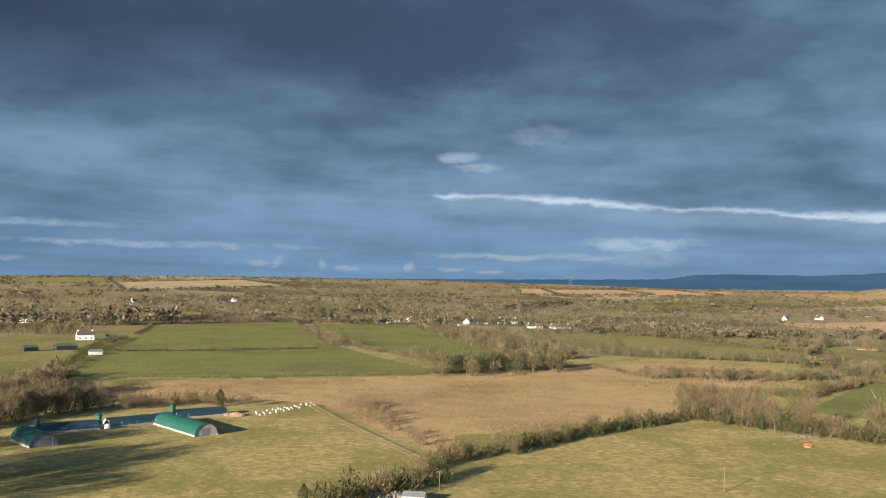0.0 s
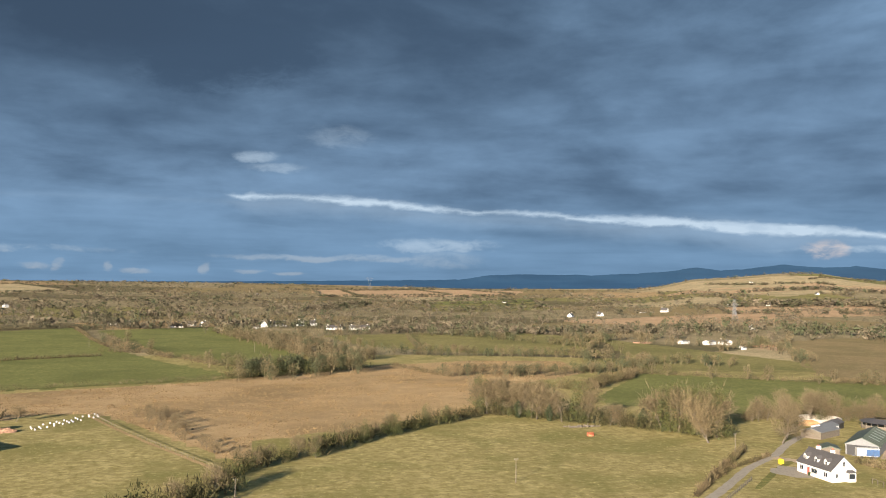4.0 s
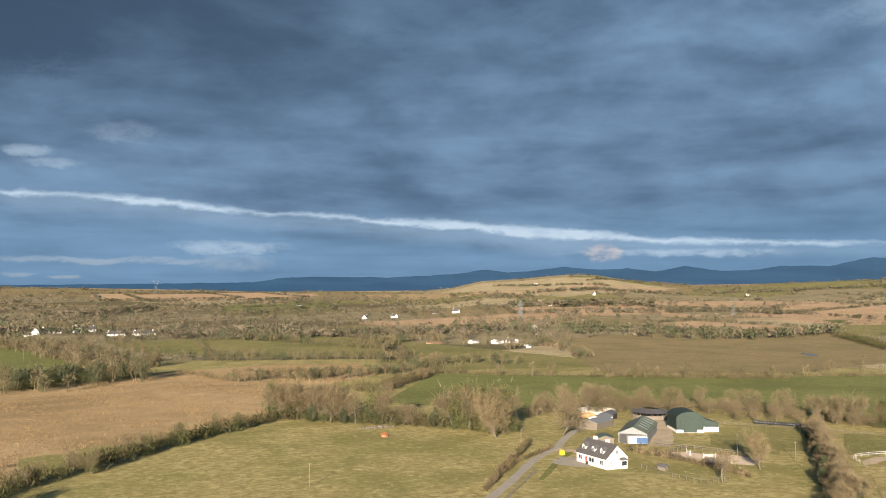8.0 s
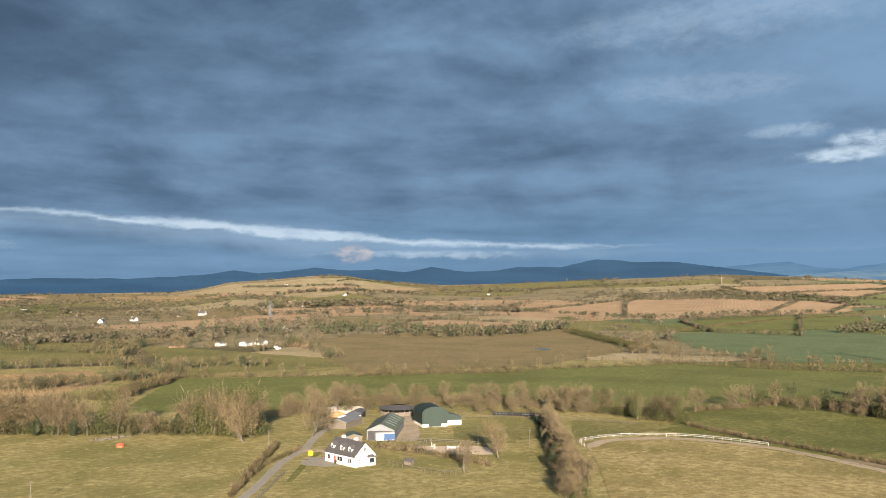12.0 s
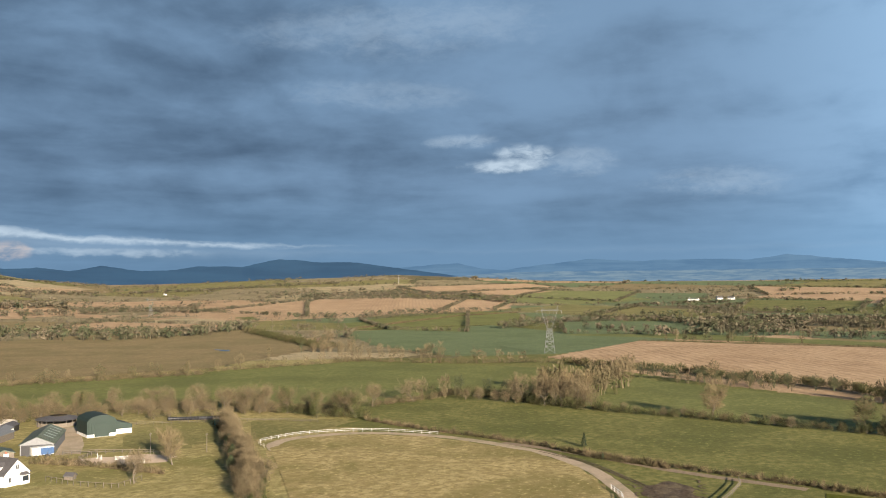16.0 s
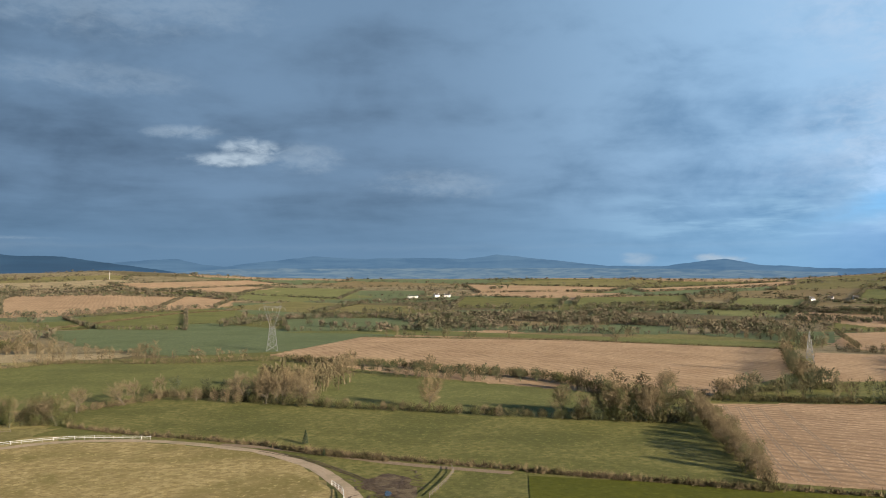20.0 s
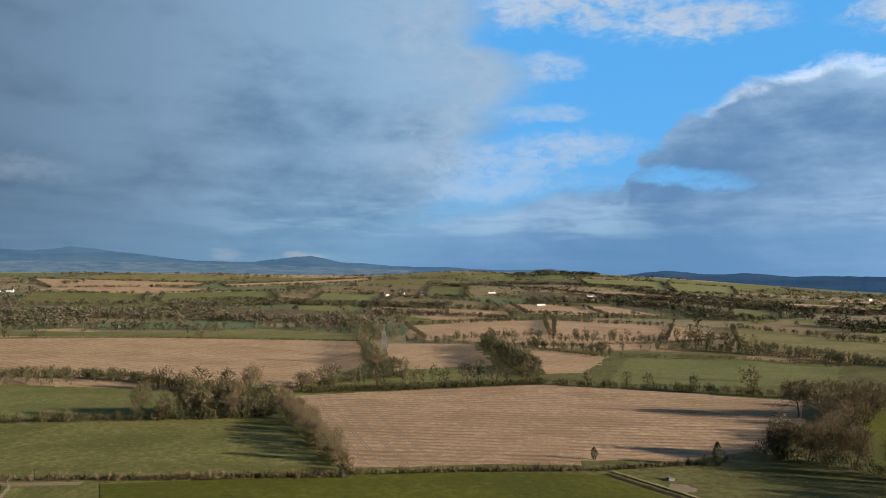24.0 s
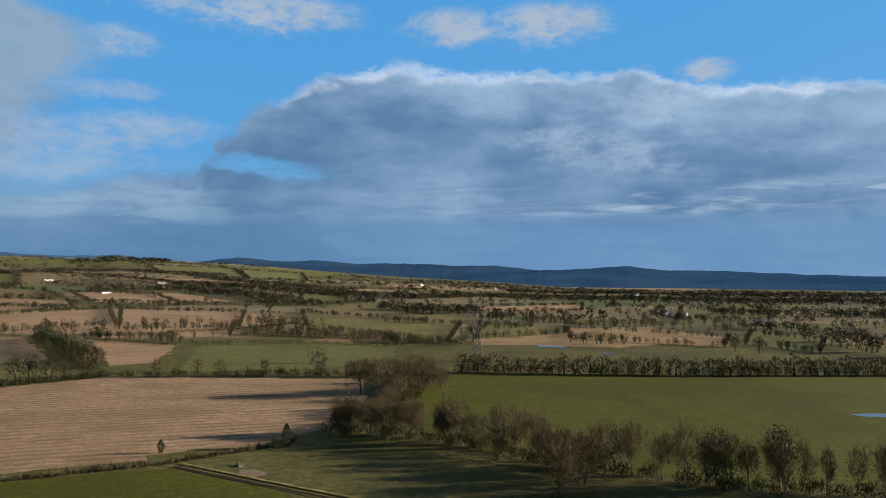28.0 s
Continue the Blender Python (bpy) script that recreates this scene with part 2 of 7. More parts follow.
def material(name, base, second, scale=1.0, rough=0.9, bump=0.3, metal=0.0, stretch=(1, 1, 1), patch=0.02, third=None, per_object=0.0, per_island=0.0, furrow=None, sheen=0.5, grain=0.0):
    """Two scales of colour variation and a fine relief, in metres."""
    m = bpy.data.materials.new(name)
    m.use_nodes = True
    nt = m.node_tree
    Sock.tree = nt
    bsdf = nt.nodes["Principled BSDF"]
    tc = nt.nodes.new("ShaderNodeTexCoord")
    mp = nt.nodes.new("ShaderNodeMapping")
    mp.inputs["Scale"].default_value = stretch
    nt.links.new(tc.outputs["Object"], mp.inputs[0])
    vec = Sock(mp.outputs[0])
    fine = fbm(vec, scale, 5.0, 0.65)
    wide = fbm(vec, patch, 5.0, 0.6, 0.5)
    col = blend(smooth(fine, 0.38, 0.62), base, second)
    col = blend(smooth(wide, 0.42, 0.66), col, third or second)
    height = fine
    if grain:
        tuft = fbm(vec, 0.5, 5.0, 0.78)
        patchy = smooth(fbm(vec, 0.11, 3.0, 0.6), 0.40, 0.62)
        col = blend(smooth(tuft, 0.52, 0.68) * grain, col, tuple(c * 0.55 for c in base))
        col = blend(smooth(tuft, 0.47, 0.34) * grain * 0.8, col, tuple(min(0.8, c * 1.45) for c in second))
        col = blend(patchy * grain * 0.5, col, tuple(c * 0.88 for c in base))
        height = fine * 0.5 + tuft * 0.5
    if furrow:
        angle, gap, depth = furrow
        sep = nt.nodes.new("ShaderNodeSeparateXYZ")
        nt.links.new(tc.outputs["Object"], sep.inputs[0])
        sx, sy = Sock(sep.outputs[0]), Sock(sep.outputs[1])
        across = sx * math.cos(radians(angle)) + sy * math.sin(radians(angle))
        wobble = (fbm(vec, 0.03, 4.0) - 0.5) * gap * 1.6
        wave = Sock.op("SINE", (across + wobble) * (6.28318 / gap)) * 0.5 + 0.5
        broad = Sock.op("SINE", (across + wobble) * (6.28318 / (gap * 6.3))) * 0.5 + 0.5
        mask = smooth(fbm(vec, 0.06, 4.0, 0.6), 0.35, 0.65)
        col = blend((smooth(wave, 0.45, 0.9) * 0.75 + broad * 0.25) * depth * (mask * 0.7 + 0.3), col, tuple(c * 0.55 for c in base))
        height = fine * 0.5 + wave * 0.5
    if per_object or per_island:
        rnd = nt.nodes.new("ShaderNodeObjectInfo").outputs["Random"] if per_object else nt.nodes.new("ShaderNodeNewGeometry").outputs["Random Per Island"]
        amount = per_object or per_island
        hs = nt.nodes.new("ShaderNodeHueSaturation")
        nt.links.new((Sock(rnd) * (2 * amount) + (1 - amount)).s, hs.inputs["Value"])
        nt.links.new(col.s, hs.inputs["Color"])
        col = Sock(hs.outputs[0])
    nt.links.new(col.s, bsdf.inputs["Base Color"])
    bsdf.inputs["Roughness"].default_value, bsdf.inputs["Metallic"].default_value = rough, metal
    bsdf.inputs["Specular IOR Level"].default_value = sheen
    if bump:
        b = nt.nodes.new("ShaderNodeBump")
        b.inputs["Strength"].default_value, b.inputs["Distance"].default_value = bump, 0.25
        nt.links.new(height.s, b.inputs["Height"])
        nt.links.new(b.outputs[0], bsdf.inputs["Normal"])
    return m


def land(name, base, second, third, **kw):
    base, second, third = (tuple(c * 1.12 for c in q) for q in (base, second, third))
    return material(name, base, second, scale=kw.pop("scale", 0.35), third=third, bump=kw.pop("bump", 0.8), grain=kw.pop("grain", 0.8), sheen=0.1, **kw)


LAND = {
    "heath": land("rough_heath", (0.170, 0.138, 0.078), (0.265, 0.216, 0.128), (0.124, 0.106, 0.056)),
    "dry": land("winter_pasture", (0.195, 0.162, 0.062), (0.305, 0.256, 0.116), (0.150, 0.138, 0.048), patch=0.03),
    "paddock": land("paddock_grass", (0.220, 0.170, 0.070), (0.345, 0.275, 0.132), (0.165, 0.138, 0.050), patch=0.035),
    "pasture": land("grazed_pasture", (0.100, 0.102, 0.030), (0.172, 0.158, 0.056), (0.080, 0.086, 0.025), patch=0.03),
    "green": land("green_ley", (0.108, 0.115, 0.036), (0.155, 0.157, 0.054), (0.092, 0.100, 0.032)),
    "lime": land("bright_ley", (0.135, 0.142, 0.052), (0.18, 0.182, 0.068), (0.115, 0.124, 0.046)),
    "crop": land("winter_cereal", (0.096, 0.122, 0.060), (0.124, 0.150, 0.070), (0.088, 0.112, 0.050)),
    "olive": land("olive_pasture", (0.138, 0.124, 0.046), (0.210, 0.182, 0.074), (0.112, 0.108, 0.038)),
    # olive pasture darkened: tree and cloud shade is put into its colour
    "dark_olive": land("damp_pasture", (0.080, 0.080, 0.024), (0.140, 0.126, 0.046), (0.060, 0.060, 0.018)),
    "brown": land("worn_pasture", (0.170, 0.128, 0.064), (0.215, 0.165, 0.084), (0.140, 0.115, 0.053)),
    "bog": land("rushy_bog", (0.235, 0.162, 0.084), (0.40, 0.288, 0.155), (0.190, 0.134, 0.068), scale=0.5, bump=1.0),
    "tan": land("stubble", (0.330, 0.224, 0.130), (0.430, 0.304, 0.188), (0.28, 0.186, 0.108), furrow=(-62, 7.0, 0.7)),
    "plough": land("ploughed_earth", (0.30, 0.201, 0.122), (0.43, 0.302, 0.190), (0.25, 0.168, 0.100), furrow=(-27, 5.2, 0.9), bump=1.0),
    "dry_hill": land("dry_hill_grass", (0.26, 0.208, 0.118), (0.36, 0.292, 0.180), (0.19, 0.160, 0.086)),
    # green ley darkened: the dim, grazing light here is put into its colour
    "meadow": land("damp_meadow", (0.068, 0.074, 0.008), (0.092, 0.095, 0.012), (0.056, 0.063, 0.007)),
    "wood_floor": land("wood_floor", (0.092, 0.076, 0.040), (0.138, 0.112, 0.058), (0.074, 0.068, 0.033)),
}
KINDS = list(LAND)
bark = material("bark", (0.082, 0.068, 0.050), (0.135, 0.112, 0.084), 3.0, bump=0.6)
twig = material("bare_twigs", (0.080, 0.063, 0.037), (0.156, 0.123, 0.073), 0.6, bump=0, per_island=0.35, sheen=0.1)
twig_gold = material("golden_twigs", (0.116, 0.090, 0.050), (0.180, 0.140, 0.080), 0.6, bump=0, per_island=0.4, sheen=0.1)
ivy_leaf = material("ivy_leaves", (0.034, 0.04, 0.011), (0.078, 0.082, 0.025), 0.7, bump=0, rough=0.6, per_island=0.4, sheen=0.3)
holly_leaf = material("holly_leaves", (0.016, 0.026, 0.009), (0.034, 0.046, 0.016), 0.7, bump=0, rough=0.55, per_island=0.4, sheen=0.3)
hedge_brown = material("hedge_twigs", (0.072, 0.055, 0.032), (0.14, 0.108, 0.062), 0.3, bump=0, per_island=0.35, patch=0.08, third=(0.068, 0.06, 0.028), sheen=0.1)
hedge_dark = material("hedge_thorn", (0.034, 0.033, 0.014), (0.074, 0.061, 0.03), 0.3, bump=0, per_island=0.4, patch=0.08, third=(0.046, 0.054, 0.019), sheen=0.1)
mid_twig = material("hedgerow_twigs", (0.078, 0.062, 0.036), (0.14, 0.111, 0.066), 0.1, bump=0, per_island=0.25, patch=0.015, third=(0.078, 0.07, 0.037), sheen=0.1)
far_wood = material("far_wood", (0.074, 0.062, 0.043), (0.12, 0.098, 0.068), 0.05, bump=0, per_island=0.2, patch=0.012, third=(0.064, 0.06, 0.037), sheen=0.1)
far_dark = material("far_evergreen", (0.034, 0.041, 0.022), (0.062, 0.067, 0.036), 0.05, bump=0, per_island=0.2, patch=0.012, sheen=0.1)
white_wall = material("white_render", (0.52, 0.51, 0.49), (0.60, 0.59, 0.57), 1.5, bump=0.1, patch=0.4, third=(0.62, 0.61, 0.58))
slate = material("roof_slate", (0.045, 0.042, 0.044), (0.075, 0.070, 0.070), 4.0, rough=0.6, bump=0.3, stretch=(1, 1, 3), patch=0.5)
green_metal = material("dark_green_cladding", (0.006, 0.017, 0.012), (0.009, 0.022, 0.016), 1.0, rough=0.65, bump=0.05, patch=0.2)
teal_sheet = material("teal_sheeting", (0.007, 0.052, 0.042), (0.011, 0.068, 0.054), 1.0, rough=0.4, bump=0.05, patch=0.3)
blue_sheet = material("dark_blue_sheeting", (0.010, 0.028, 0.042), (0.014, 0.036, 0.052), 1.0, rough=0.45, bump=0.05, patch=0.3)
grey_metal = material("galvanised_steel", (0.105, 0.11, 0.115), (0.15, 0.155, 0.16), 3.0, rough=0.6, bump=0.05, metal=0.0)
concrete = material("concrete", (0.22, 0.205, 0.18), (0.29, 0.27, 0.24), 1.2, bump=0.2, patch=0.2)
timber = material("weathered_timber", (0.088, 0.074, 0.058), (0.130, 0.108, 0.083), 3.0, bump=0.3)
white_paint = material("white_paint", (0.50, 0.49, 0.46), (0.58, 0.57, 0.54), 2.0, rough=0.5, bump=0.05)
sand = material("arena_sand", (0.44, 0.33, 0.235), (0.52, 0.40, 0.29), 0.8, bump=0.2, patch=0.1)
gravel = material("track_gravel", (0.31, 0.235, 0.155), (0.39, 0.30, 0.205), 1.2, bump=0.3, patch=0.15, third=(0.25, 0.20, 0.12))
asphalt = material("lane_asphalt", (0.205, 0.178, 0.142), (0.27, 0.238, 0.195), 1.5, bump=0.2, patch=0.2)
# bale wrap and tyres; also stands for the shade inside open fronts
plain_black = material("black_wrap", (0.012, 0.012, 0.014), (0.02, 0.02, 0.022), 3.0, rough=0.35, bump=0.1)

# ---------------------------------------------------------------- the lie of the land
EDGE_AZ = [-180, -60, -27, -14, 0, 8, 15, 26, 27.5, 29.5, 32, 34.5, 37, 38.7, 42.5, 46, 50, 54, 57.6, 61, 66.5, 71, 75.5, 84, 90, 97, 104, 110, 114.5, 116.3, 120, 124, 129, 134, 140, 145, 164, 180]
EDGE_EL = [-0.2, -0.2, -0.17, 0.08, 0.09, 0.0, -0.13, 0.0, 0.2, 0.68, 0.83, 1.1, 1.1, 0.77, 0.45, 0.5, 0.65, 0.82, 0.92, 1.1, 0.85, 0.62, 0.55, 0.52, 0.55, 0.50, 0.45, 0.80, 0.66, 0.74, 0.55, 0.32, -0.10, -0.5, -0.85, -1.2, -1.3, -1.0]
EYE = 48.0


def terrain(x, y):
    """Height of the ground: flat near the middle, rising to the rim of the wide bowl of hills."""
    r, a = np.hypot(x, y), np.degrees(np.arctan2(x, y))
    rim = EYE + 3200 * np.tan(np.radians(np.interp(a, EDGE_AZ, EDGE_EL)))
    s = np.clip((r - 450) / 2750, 0, 1.25)
    return rim * np.where(s < 1, s * s, 1 + (s - 1) * 0.6)


def ground_z(x, y):
    return float(terrain(np.float64(x), np.float64(y)))


FIELDS = []


def field(kind, *corners):
    FIELDS.append((kind, np.array(corners, float)))


field("bog", (-161, 365), (-124, 397), (-17, 447), (79, 523), (151, 556), (210, 544), (195, 468), (117, 400), (93, 331), (37, 294), (5, 276), (2, 242), (-47, 341), (-69, 344), (-85, 329), (-150, 340))
field("green", (-179, 410), (-289, 825), (-168, 963), (-92, 682), (-49, 572), (3, 468), (-78, 429))
field("green", (-206, 377), (-259, 473), (-226, 481), (-199, 455), (-191, 407))
field("olive", (-347, 632), (-296, 719), (-283, 838), (-230, 639), (-215, 484), (-259, 473))
field("green", (-136, 919), (-27, 998), (29, 754), (45, 545), (29, 489), (-39, 602))
field("olive", (81, 834), (231, 885), (289, 671), (258, 585), (164, 626), (100, 695))
field("olive", (341, 775), (371, 506), (336, 453), (239, 476))
field("green", (148, 350), (225, 457), (318, 400), (248, 430), (319, 411), (405, 357), (511, 312), (509, 185), (408, 145), (360, 181), (327, 198), (288, 241), (225, 326), (218, 290), (176, 313))
field("brown", (501, 711), (677, 711), (847, 672), (619, 412), (423, 373), (323, 416), (354, 491))
field("crop", (814, 518), (1008, 425), (856, 238), (837, 161), (617, 209), (573, 269), (648, 384))
field("green", (965, 622), (1357, 531), (1209, 435), (1006, 431), (832, 529))
field("green", (930, 315), (1135, 281), (1045, 166), (891, 145), (875, 205))
field("tan", (1125, 1009), (1557, 1137), (1750, 1001), (1684, 658), (1424, 572), (1067, 728))
field("tan", (2069, 1132), (2502, 1086), (2344, 705), (2156, 742), (1908, 981))
field("lime", (1959, 913), (2310, 630), (2006, 439), (1715, 542), (1749, 733))
field("tan", (591, 205), (792, 187), (765, -1), (678, -164), (500, -125), (389, -61), (383, -41), (407, 2), (445, 59), (494, 118), (541, 165))
field("green", (346, 107), (473, 126), (434, 57), (398, 2), (375, -40), (318, -37), (321, -8), (335, 49))
field("green", (850, 282), (974, 222), (901, 139), (746, -184), (690, -170), (787, -1), (841, 192))
field("pasture", (263, 172), (335, 189), (357, 115), (323, 23), (312, -42), (221, -43), (226, 3), (234, 33), (252, 85))
field("plough", (365, -58), (368, -95), (371, -171), (329, -211), (285, -245), (237, -201), (211, -169), (203, -140), (210, -109), (218, -60), (222, -45), (253, -47))
field("tan", (645, -175), (621, -233), (467, -188), (454, -124), (492, -130))
field("tan", (575, -260), (495, -278), (413, -217), (413, -195))
field("tan", (714, -205), (863, -264), (940, -450), (799, -533), (640, -486), (597, -391), (604, -291))
field("brown", (1414, -378), (1602, -540), (1226, -521), (1134, -448), (1177, -362))
field("tan", (1368, -604), (1269, -726), (1007, -655), (1059, -517))
field("tan", (1201, -312), (1108, -404), (997, -454), (974, -327))
field("green", (370, -206), (497, -297), (455, -361), (398, -374), (329, -300), (333, -265))
field("meadow", (222, -205), (280, -278), (268, -290), (118, -438), (63, -205), (90, -180), (130, -170), (185, -176))
field("meadow", (222, 12), (215, -42), (194, -102), (154, -108), (142, -75), (182, 10))
field("dark_olive", (193, -105), (190, -132), (177, -160), (149, -172), (124, -163), (111, -135), (136, -111))
field("lime", (2482, -1322), (2392, -1590), (2105, -1621), (1892, -1273), (2254, -1276))
field("tan", (2210, 61), (2241, -157), (2055, -120), (2022, 56))
field("tan", (2148, 241), (2438, 145), (2168, -169), (1960, 16))
field("tan", (1575, 1098), (1812, 857), (1678, 637), (1295, 660), (1099, 765))
field("tan", (2124, 1224), (2519, 1010), (2268, 686), (2067, 948))
field("tan", (1039, 1059), (1373, 1202), (1549, 1126), (1290, 939), (1096, 960))
field("dry_hill", (1330, 2733), (1519, 2704), (1749, 2560), (1945, 2442), (1968, 2179), (1180, 1693))
field("lime", (1577, -230), (1791, -420), (1452, -388), (1215, -260), (1304, -213))
field("bog", (461, -351), (524, -493), (509, -567), (410, -438), (431, -363))
field("bog", (364, -419), (428, -597), (378, -648), (272, -578), (292, -462))
field("green", (486, -917), (577, -1255), (377, -938), (374, -805))
field("green", (272, -578), (295, -682), (227, -624), (197, -503))
field("tan", (733, -879), (772, -1090), (624, -928), (648, -797))
field("paddock", (217, 166), (238, 166), (252, 151), (253, 124), (244, 92), (227, 72), (200, 56), (167, 52), (142, 92), (162, 118), (191, 143))
field("dry", (91, 317), (116, 295), (138, 275), (154, 246), (141, 224), (108, 190), (86, 165), (11, 183), (8, 231), (38, 273), (69, 299))
field("dry", (-123, 243), (-108, 245), (-74, 300), (-47, 332), (1, 237), (-10, 206), (-38, 159), (-88, 156))
field("dry", (110, 175), (135, 199), (142, 190), (153, 189), (169, 168), (158, 151), (122, 129), (83, 148))
field("olive", (217, 225), (246, 208), (220, 187), (198, 197), (202, 211))
field("olive", (259, 206), (276, 170), (248, 173), (233, 179), (223, 178))
field("tan", (393, 2526), (655, 3042), (985, 2944), (839, 2564))
field("tan", (688, 1220), (905, 1298), (1137, 1344), (1148, 1229), (823, 1096))
field("tan", (1236, 2275), (1447, 2186), (1882, 2224), (1860, 2078), (1220, 1842))
field("tan", (1035, 1189), (1058, 1104), (981, 1058), (959, 1101))
field("dry_hill", (844, 909), (1034, 955), (959, 759), (758, 684), (764, 771))
field("green", (1054, 866), (1087, 861), (1009, 790))
field("olive", (1437, 592), (1715, 542), (1576, 274), (1342, 242), (1330, 421))
field("olive", (1628, -38), (1865, -162), (1715, -329), (1450, -188))
field("brown", (741, -557), (891, -762), (665, -662), (494, -542), (447, -441), (563, -449))
field("olive", (604, -552), (669, -722), (515, -579), (524, -519))
field("bog", (467, -529), (448, -577), (352, -451), (370, -412))
field("green", (542, -610), (581, -754), (469, -605))
field("green", (2497, -1673), (2921, -2209), (3000, -2656), (2108, -1723), (2115, -1494))
field("tan", (931, -331), (947, -413), (827, -376), (822, -292))

field("lime", (1974, -387), (1864, -510), (1332, -338), (1435, -253))
field("green", (1985, -40), (2103, -295), (1711, -250), (1596, -23))
field("green", (2236, -740), (2080, -787), (1593, -595), (1743, -557))
field("brown", (1719, -484), (1421, -573), (1186, -504), (1433, -388))
field("tan", (1363, -355), (1140, -489), (990, -431), (1182, -292))
field("tan", (1376, -597), (1230, -662), (1002, -572), (1090, -497))
field("tan", (876, -259), (940, -450), (694, -336), (676, -215))
field("tan", (913, -450), (787, -525), (608, -398), (679, -332))
field("tan", (637, -293), (599, -386), (527, -336), (577, -268))
field("olive", (761, -580), (507, -554), (387, -408), (566, -435))
field("lime", (2526, -1346), (2433, -1595), (1835, -1243), (2079, -1141))
field("lime", (2367, -1574), (2290, -1764), (1806, -1407), (1838, -1250))
field("green", (1165, -892), (1132, -960), (925, -783), (960, -729))
field("tan", (2497, -203), (2976, -760), (2727, -696), (2327, -216))
field("green", (565, -651), (572, -741), (447, -576), (457, -521))
field("tan", (1704, 1148), (1818, 703), (1419, 590), (1099, 766), (1539, 1072))
field("tan", (2192, 1206), (2810, 1046), (2669, 862), (1967, 1002))
field("tan", (2835, 317), (2575, -193), (2357, -132), (2265, 210))
field("lime", (2428, 836), (2468, 575), (1873, 489), (2004, 775))
field("crop", (1115, 369), (1202, 201), (909, 148), (872, 283))
field("tan", (1366, -359), (1214, -424), (1084, -378), (1246, -334))
field("pasture", (2004, 225), (1966, -9), (1531, 4), (1528, 193))
field("tan", (1191, 1054), (1643, 1141), (1748, 796), (1287, 637), (1077, 694))
field("tan", (767, 916), (897, 964), (889, 739), (817, 663), (695, 747))
field("green", (1043, 638), (1302, 588), (865, 392), (860, 488))
field("olive", (156, 807), (273, 902), (341, 781), (252, 599), (134, 648))
field("tan", (236, 2800), (607, 2950), (632, 2561), (205, 2261))
field("tan", (857, 1430), (1180, 1441), (1170, 1274), (754, 1224))
field("green", (427, 2009), (757, 2187), (662, 1835), (356, 1621))
field("olive", (-390, 1025), (-332, 1150), (-251, 1060), (-341, 867))
field("dry_hill", (-979, 2564), (-681, 2946), (-428, 2486), (-725, 1969))
field("olive", (364, 1807), (709, 2011), (607, 1691), (320, 1487))
field("tan", (318, 2731), (821, 3153), (847, 2596), (318, 2226))
field("tan", (741, -832), (727, -1070), (601, -881), (643, -739))
field("green", (545, -1024), (404, -990), (352, -831), (423, -785))
field("olive", (482, -558), (463, -656), (382, -531), (400, -449))
field("bog", (428, -597), (275, -576), (245, -504), (353, -497))
field("green", (283, -631), (218, -599), (189, -507), (246, -537))


def inside(poly, x, y):
    hit = np.zeros(x.shape, bool)
    px, py = poly[:, 0], poly[:, 1]
    for i in range(len(poly)):
        j = i - 1
        cross = (py[i] > y) != (py[j] > y)
        with np.errstate(divide="ignore", invalid="ignore"):
            xi = (px[j] - px[i]) * (y - py[i]) / (py[j] - py[i]) + px[i]
        hit ^= cross & (x < xi)
    return hit


def mesh_from(name, verts, faces, mats, index=None, smooth_faces=False):
    me = bpy.data.meshes.new(name)
    if isinstance(faces, np.ndarray):
        me.vertices.add(len(verts))
        me.vertices.foreach_set("co", np.asarray(verts, np.float32).ravel())
        me.loops.add(faces.size)
        me.loops.foreach_set("vertex_index", faces.astype(np.int32).ravel())
        me.polygons.add(len(faces))
        me.polygons.foreach_set("loop_start", np.arange(0, faces.size, faces.shape[1], dtype=np.int32))
    else:
        me.from_pydata(verts, [], faces)
    for m in mats:
        me.materials.append(m)
    if index is not None:
        me.polygons.foreach_set("material_index", np.asarray(index, np.int32))
    me.polygons.foreach_set("use_smooth", np.full(len(me.polygons), smooth_faces))
    me.update(calc_edges=True)
    return me


# far patchwork of fields: cells round scattered sites, a little larger with distance
rng = np.random.default_rng(4)
SITES, SITE_KIND = [], []
for ring in range(16):
    r = 560 * 1.135 ** ring
    n = int(2 * math.pi * r / (r * 0.13 + 60))
    for k in range(n):
        a = (k + rng.uniform(0, 0.8) + ring * 0.37) / n * 2 * math.pi
        rr = r * rng.uniform(0.93, 1.07)
        SITES.append((rr * math.sin(a), rr * math.cos(a)))
        deg = (math.degrees(a) + 60) % 360 - 60
        if deg < 26:
            w = {"heath": 5, "wood_floor": 2, "olive": 1, "dry_hill": 1.5, "brown": 3, "bog": 1}
        elif deg < 60:
            w = {"heath": 4, "olive": 2, "dry_hill": 2, "tan": 2, "brown": 2, "pasture": 1}
        elif deg < 112:
            w = {"heath": 4, "olive": 1.5, "tan": 1.5, "pasture": 2, "crop": 5, "brown": 1.5, "wood_floor": 1}
        else:
            w = {"heath": 3, "dark_olive": 3, "tan": 1.2, "green": 2, "brown": 2, "wood_floor": 2, "crop": 1.5}
        SITE_KIND.append(rng.choice(list(w), p=np.array(list(w.values())) / sum(w.values())))
SITES = np.array(SITES)
SITE_INDEX = np.array([KINDS.index(k) for k in SITE_KIND])


